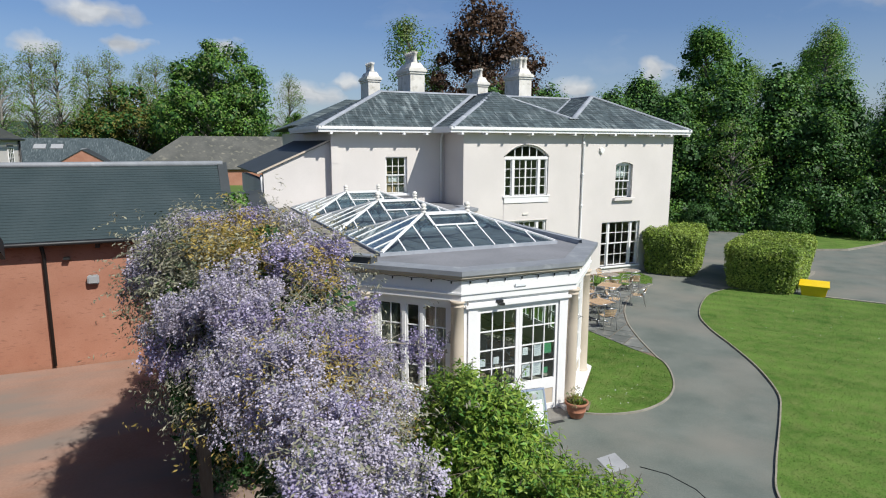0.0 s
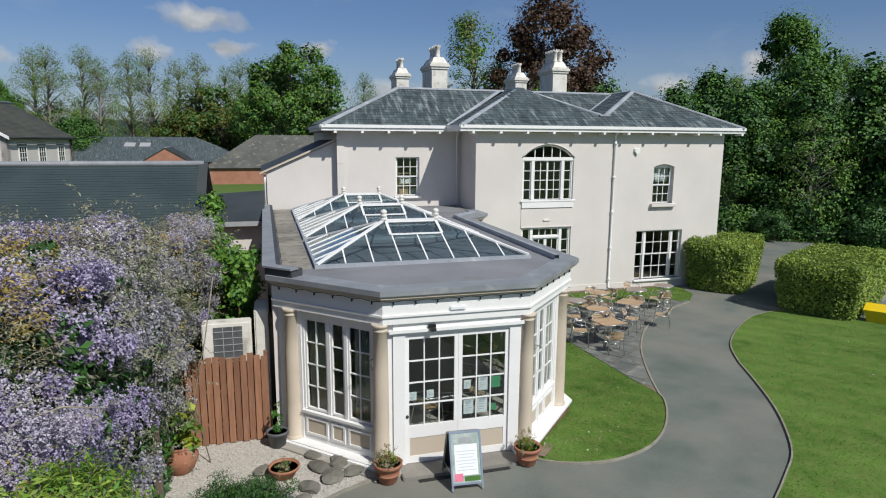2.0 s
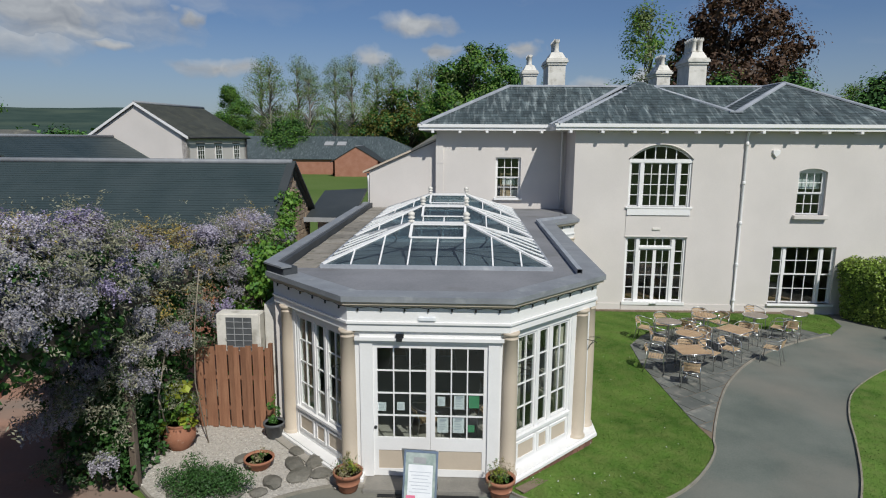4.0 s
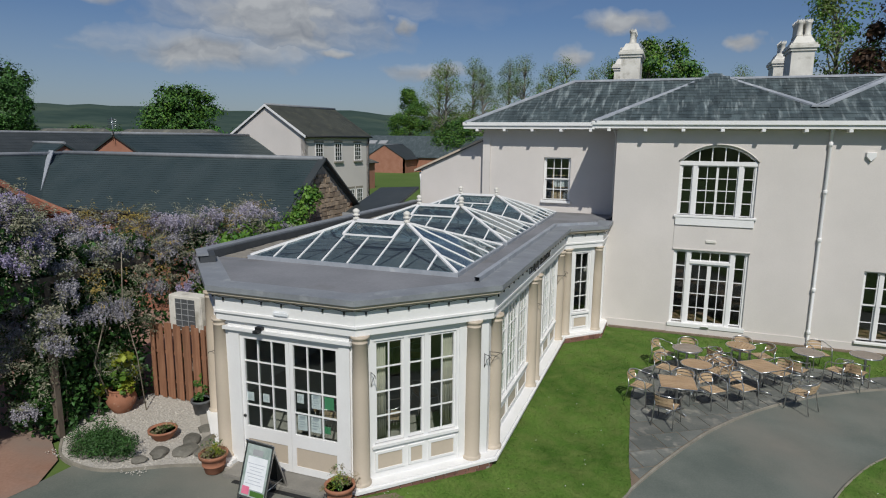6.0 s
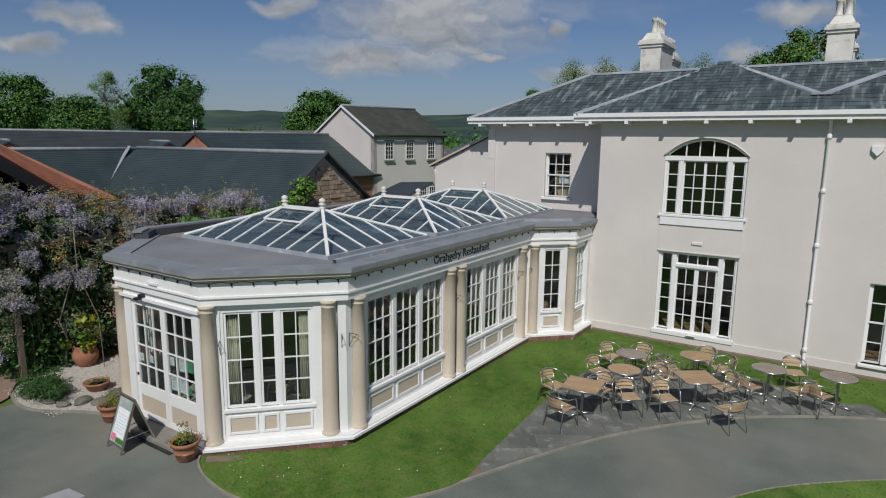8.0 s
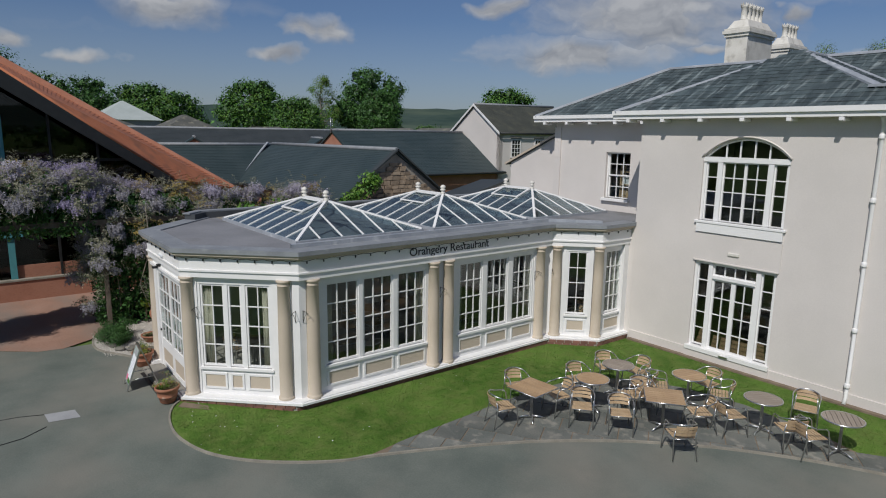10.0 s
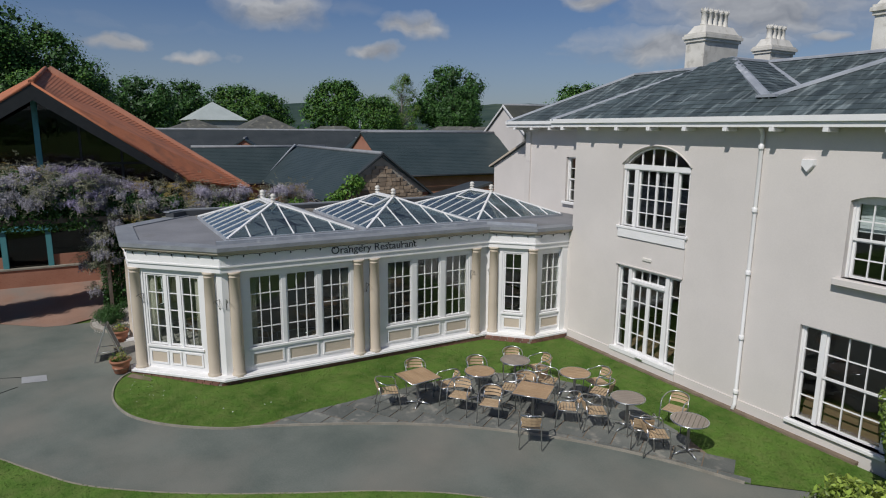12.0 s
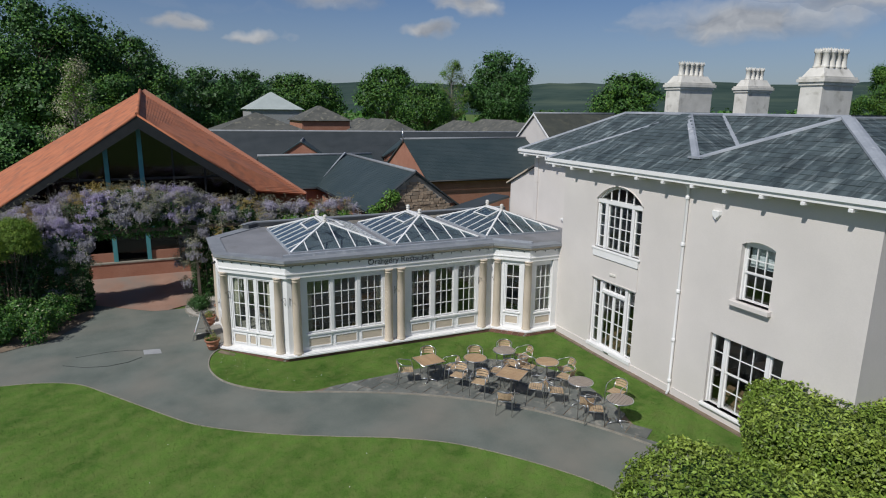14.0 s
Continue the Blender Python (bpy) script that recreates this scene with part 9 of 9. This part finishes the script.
# festoon lights under the cornice
fest = thing("festoon_lights", "string of small black festoon lamps under the cornice", "string lights", m=pose(7, 12, 3.3))
line = offset(FR, 0.03)
bulb = bmesh.new()
lathe(bulb, [(0.010, 0.0), (0.015, -0.014), (0.015, -0.028), (0.019, -0.042), (0.013, -0.060), (0.003, -0.067)], seg=7)
bulb_me = mesh_from("bulb", bulb, M_BLACK)
cab = bmesh.new()
for a, b in zip(line, line[1:]):
    a, b = Vector((*a, 3.335)), Vector((*b, 3.335))
    n = max(int((b - a).length / 0.39), 1)
    pts = []
    for i in range(n + 1):
        p = a.lerp(b, i / n)
        if i:
            pts.append(a.lerp(b, (i - 0.5) / n) - Vector((0, 0, 0.025)))
        pts.append(p)
        if i < n:
            ob = new("bulb", bulb_me)
            ob.parent, ob.matrix_parent_inverse = fest, fest.matrix_basis.inverted()
            ob.matrix_basis = Matrix.Translation(a.lerp(b, (i + 0.5) / n) - Vector((0, 0, 0.02)))
    tube(cab, pts, 0.006, 4)
part("cable", cab, M_BLACK, fest)
on_house_grid(fest)


def basket_bracket(m, u, z=2.05):
    bm = bmesh.new()
    tube(bm, [m @ Vector(p) for p in ((u, -0.005, z - 0.15), (u, -0.005, z + 0.13))], 0.006, 5)
    tube(bm, [m @ Vector(p) for p in ((u, -0.005, z + 0.12), (u, -0.16, z + 0.13), (u, -0.24, z + 0.12), (u, -0.26, z + 0.09))], 0.006, 5)
    tube(bm, [m @ Vector(p) for p in ((u, -0.005, z - 0.15), (u, -0.10, z + 0.02), (u, -0.20, z + 0.12))], 0.005, 5)
    whole("basket_bracket", bm, M_BLACK, "black wrought-iron hanging basket bracket", "bracket", "hanging basket brackets")


for k, u in ((0, 2.42), (2, 0.30), (2, 2.58), (3, 0.12), (3, 3.95), (3, 7.45), (4, 0.04)):
    basket_bracket(facets[k][0] @ Matrix.Translation((0, 0.10, 0)), u)

# ---- pieces laid last: plinth bricks and terrace slabs ----
bk = bmesh.new()
box(bk, (-0.105, -0.05, -0.035), (0.105, 0.05, 0.035))
brick_me = mesh_from("brick", bk, M_BRICK_P)
core = bmesh.new()
prism(core, offset(FR, 0.185) + offset(FR, -0.2)[::-1], -0.16, 0.046)
plinth_core = part("brick_base", core, M_MORTAR, orangery)
pl = offset(FR, 0.160)
for a, b in zip(pl[2:], pl[3:]):
    m, ln = frame_at(a, b)
    n = int(ln / 0.22)
    for row in range(2):
        for i in range(n):
            ob = new("brick", brick_me)
            ob.parent = plinth_core
            ob.matrix_basis = m @ Matrix.Translation(((i + 0.5 + 0.25 * row) * ln / (n + 0.25), 0, -0.060 + row * 0.073))


def clip_half(poly, a, b):
    """The part of a polygon to the left of the line a-b."""
    out = []
    f = lambda p: (b[0] - a[0]) * (p[1] - a[1]) - (b[1] - a[1]) * (p[0] - a[0])
    for p, q in zip(poly, poly[1:] + poly[:1]):
        fp, fq = f(p), f(q)
        if fp >= 0:
            out.append(p)
        if (fp > 0 > fq) or (fp < 0 < fq):
            t = fp / (fp - fq)
            out.append((p[0] + (q[0] - p[0]) * t, p[1] + (q[1] - p[1]) * t))
    return out


def inside(p, poly):
    c = False
    for (x0, y0), (x1, y1) in zip(poly, poly[1:] + poly[:1]):
        if (y0 > p[1]) != (y1 > p[1]) and p[0] < (x1 - x0) * (p[1] - y0) / (y1 - y0) + x0:
            c = not c
    return c


bed = bpy.data.objects["patio_bed"]
kerb_in = offset(PATIO_KERB, -0.05)
pg = np.random.default_rng(29)
ca, sa = math.cos(radians(33)), math.sin(radians(33))
for i in range(-14, 30):
    for j in range(-16, 22):
        u, v = i * 0.60 + 0.3 * (j % 2), j * 0.60
        corners = [(16 + ca * (u + du) - sa * (v + dv), 19 + sa * (u + du) + ca * (v + dv)) for du, dv in ((0.012, 0.012), (0.588, 0.012), (0.588, 0.588), (0.012, 0.588))]
        cx, cy = sum(p[0] for p in corners) / 4, sum(p[1] for p in corners) / 4
        if not any(inside(p, patio_poly) for p in corners + [(cx, cy)]):
            continue
        poly = corners
        near_i = min(range(len(kerb_in) - 1), key=lambda k: (kerb_in[k][0] - cx) ** 2 + (kerb_in[k][1] - cy) ** 2)
        for k in (near_i - 1, near_i):
            if 0 <= k < len(kerb_in) - 1:
                poly = clip_half(poly, kerb_in[k], kerb_in[k + 1])
        back = patio_poly[len(PATIO_KERB):] + [patio_poly[0]]
        for p0, p1 in zip(back, back[1:]):
            d2 = (p1[0] - p0[0]) ** 2 + (p1[1] - p0[1]) ** 2
            t = min(max(((cx - p0[0]) * (p1[0] - p0[0]) + (cy - p0[1]) * (p1[1] - p0[1])) / d2, 0), 1)
            if math.hypot(p0[0] + (p1[0] - p0[0]) * t - cx, p0[1] + (p1[1] - p0[1]) * t - cy) < 0.45 and len(poly) > 2:
                poly = clip_half(poly, p0, p1)
        if len(poly) < 3 or not inside((sum(p[0] for p in poly) / len(poly), sum(p[1] for p in poly) / len(poly)), patio_poly):
            continue
        bm = bmesh.new()
        h = pg.uniform(-0.004, 0.006)
        prism(bm, poly, -0.13, -0.066 + h)
        for v_ in bm.verts:
            if v_.co.z > -0.1:
                v_.co.z += (v_.co.x - cx) * pg.normal() * 0.006
        part("paving_slab", bm, M_FLAG, bed)


# shelves and boxes behind the recessed upper window
shelf = thing("shelf_unit", "plain shelf unit seen through the upper window", "shelves", m=pose(9.45, 26.45, 3.2))
for nm, lo, hi in (("side_panel", (9.02, 26.3, 3.2), (9.05, 26.6, 5.2)), ("side_panel", (9.90, 26.3, 3.2), (9.93, 26.6, 5.2)), ("shelf", (9.05, 26.3, 3.95), (9.90, 26.6, 3.98)), ("shelf", (9.05, 26.3, 4.40), (9.90, 26.6, 4.43)), ("shelf", (9.05, 26.3, 4.85), (9.90, 26.6, 4.88))):
    bm = bmesh.new()
    box(bm, lo, hi)
    part(nm, bm, M_SLAT, shelf)
on_house_grid(shelf)
for x0, x1, z0, h, mt, lb in ((9.08, 9.42, 3.98, 0.26, M_SLAT, "brown cardboard box on a shelf"), (9.48, 9.84, 3.98, 0.20, M_PAPER, "white box on a shelf"), (9.30, 9.62, 4.43, 0.24, M_PAPER, "white box on a shelf"), (9.64, 9.86, 4.43, 0.17, M_GREYTEXT, "grey box on a shelf"), (9.10, 9.27, 4.43, 0.30, M_PAPER, "tall white box on a shelf")):
    bm = bmesh.new()
    box(bm, (x0, 26.33, z0), (x1, 26.57, z0 + h))
    box(bm, (x0 - 0.006, 26.324, z0 + h), (x1 + 0.006, 26.576, z0 + h + 0.03))
    bmesh.ops.bevel(bm, geom=bm.edges[:], offset=0.004, segments=1, affect="EDGES")
    on_house_grid(whole("storage_box", bm, mt, lb, "box", "boxes behind the upper window"))
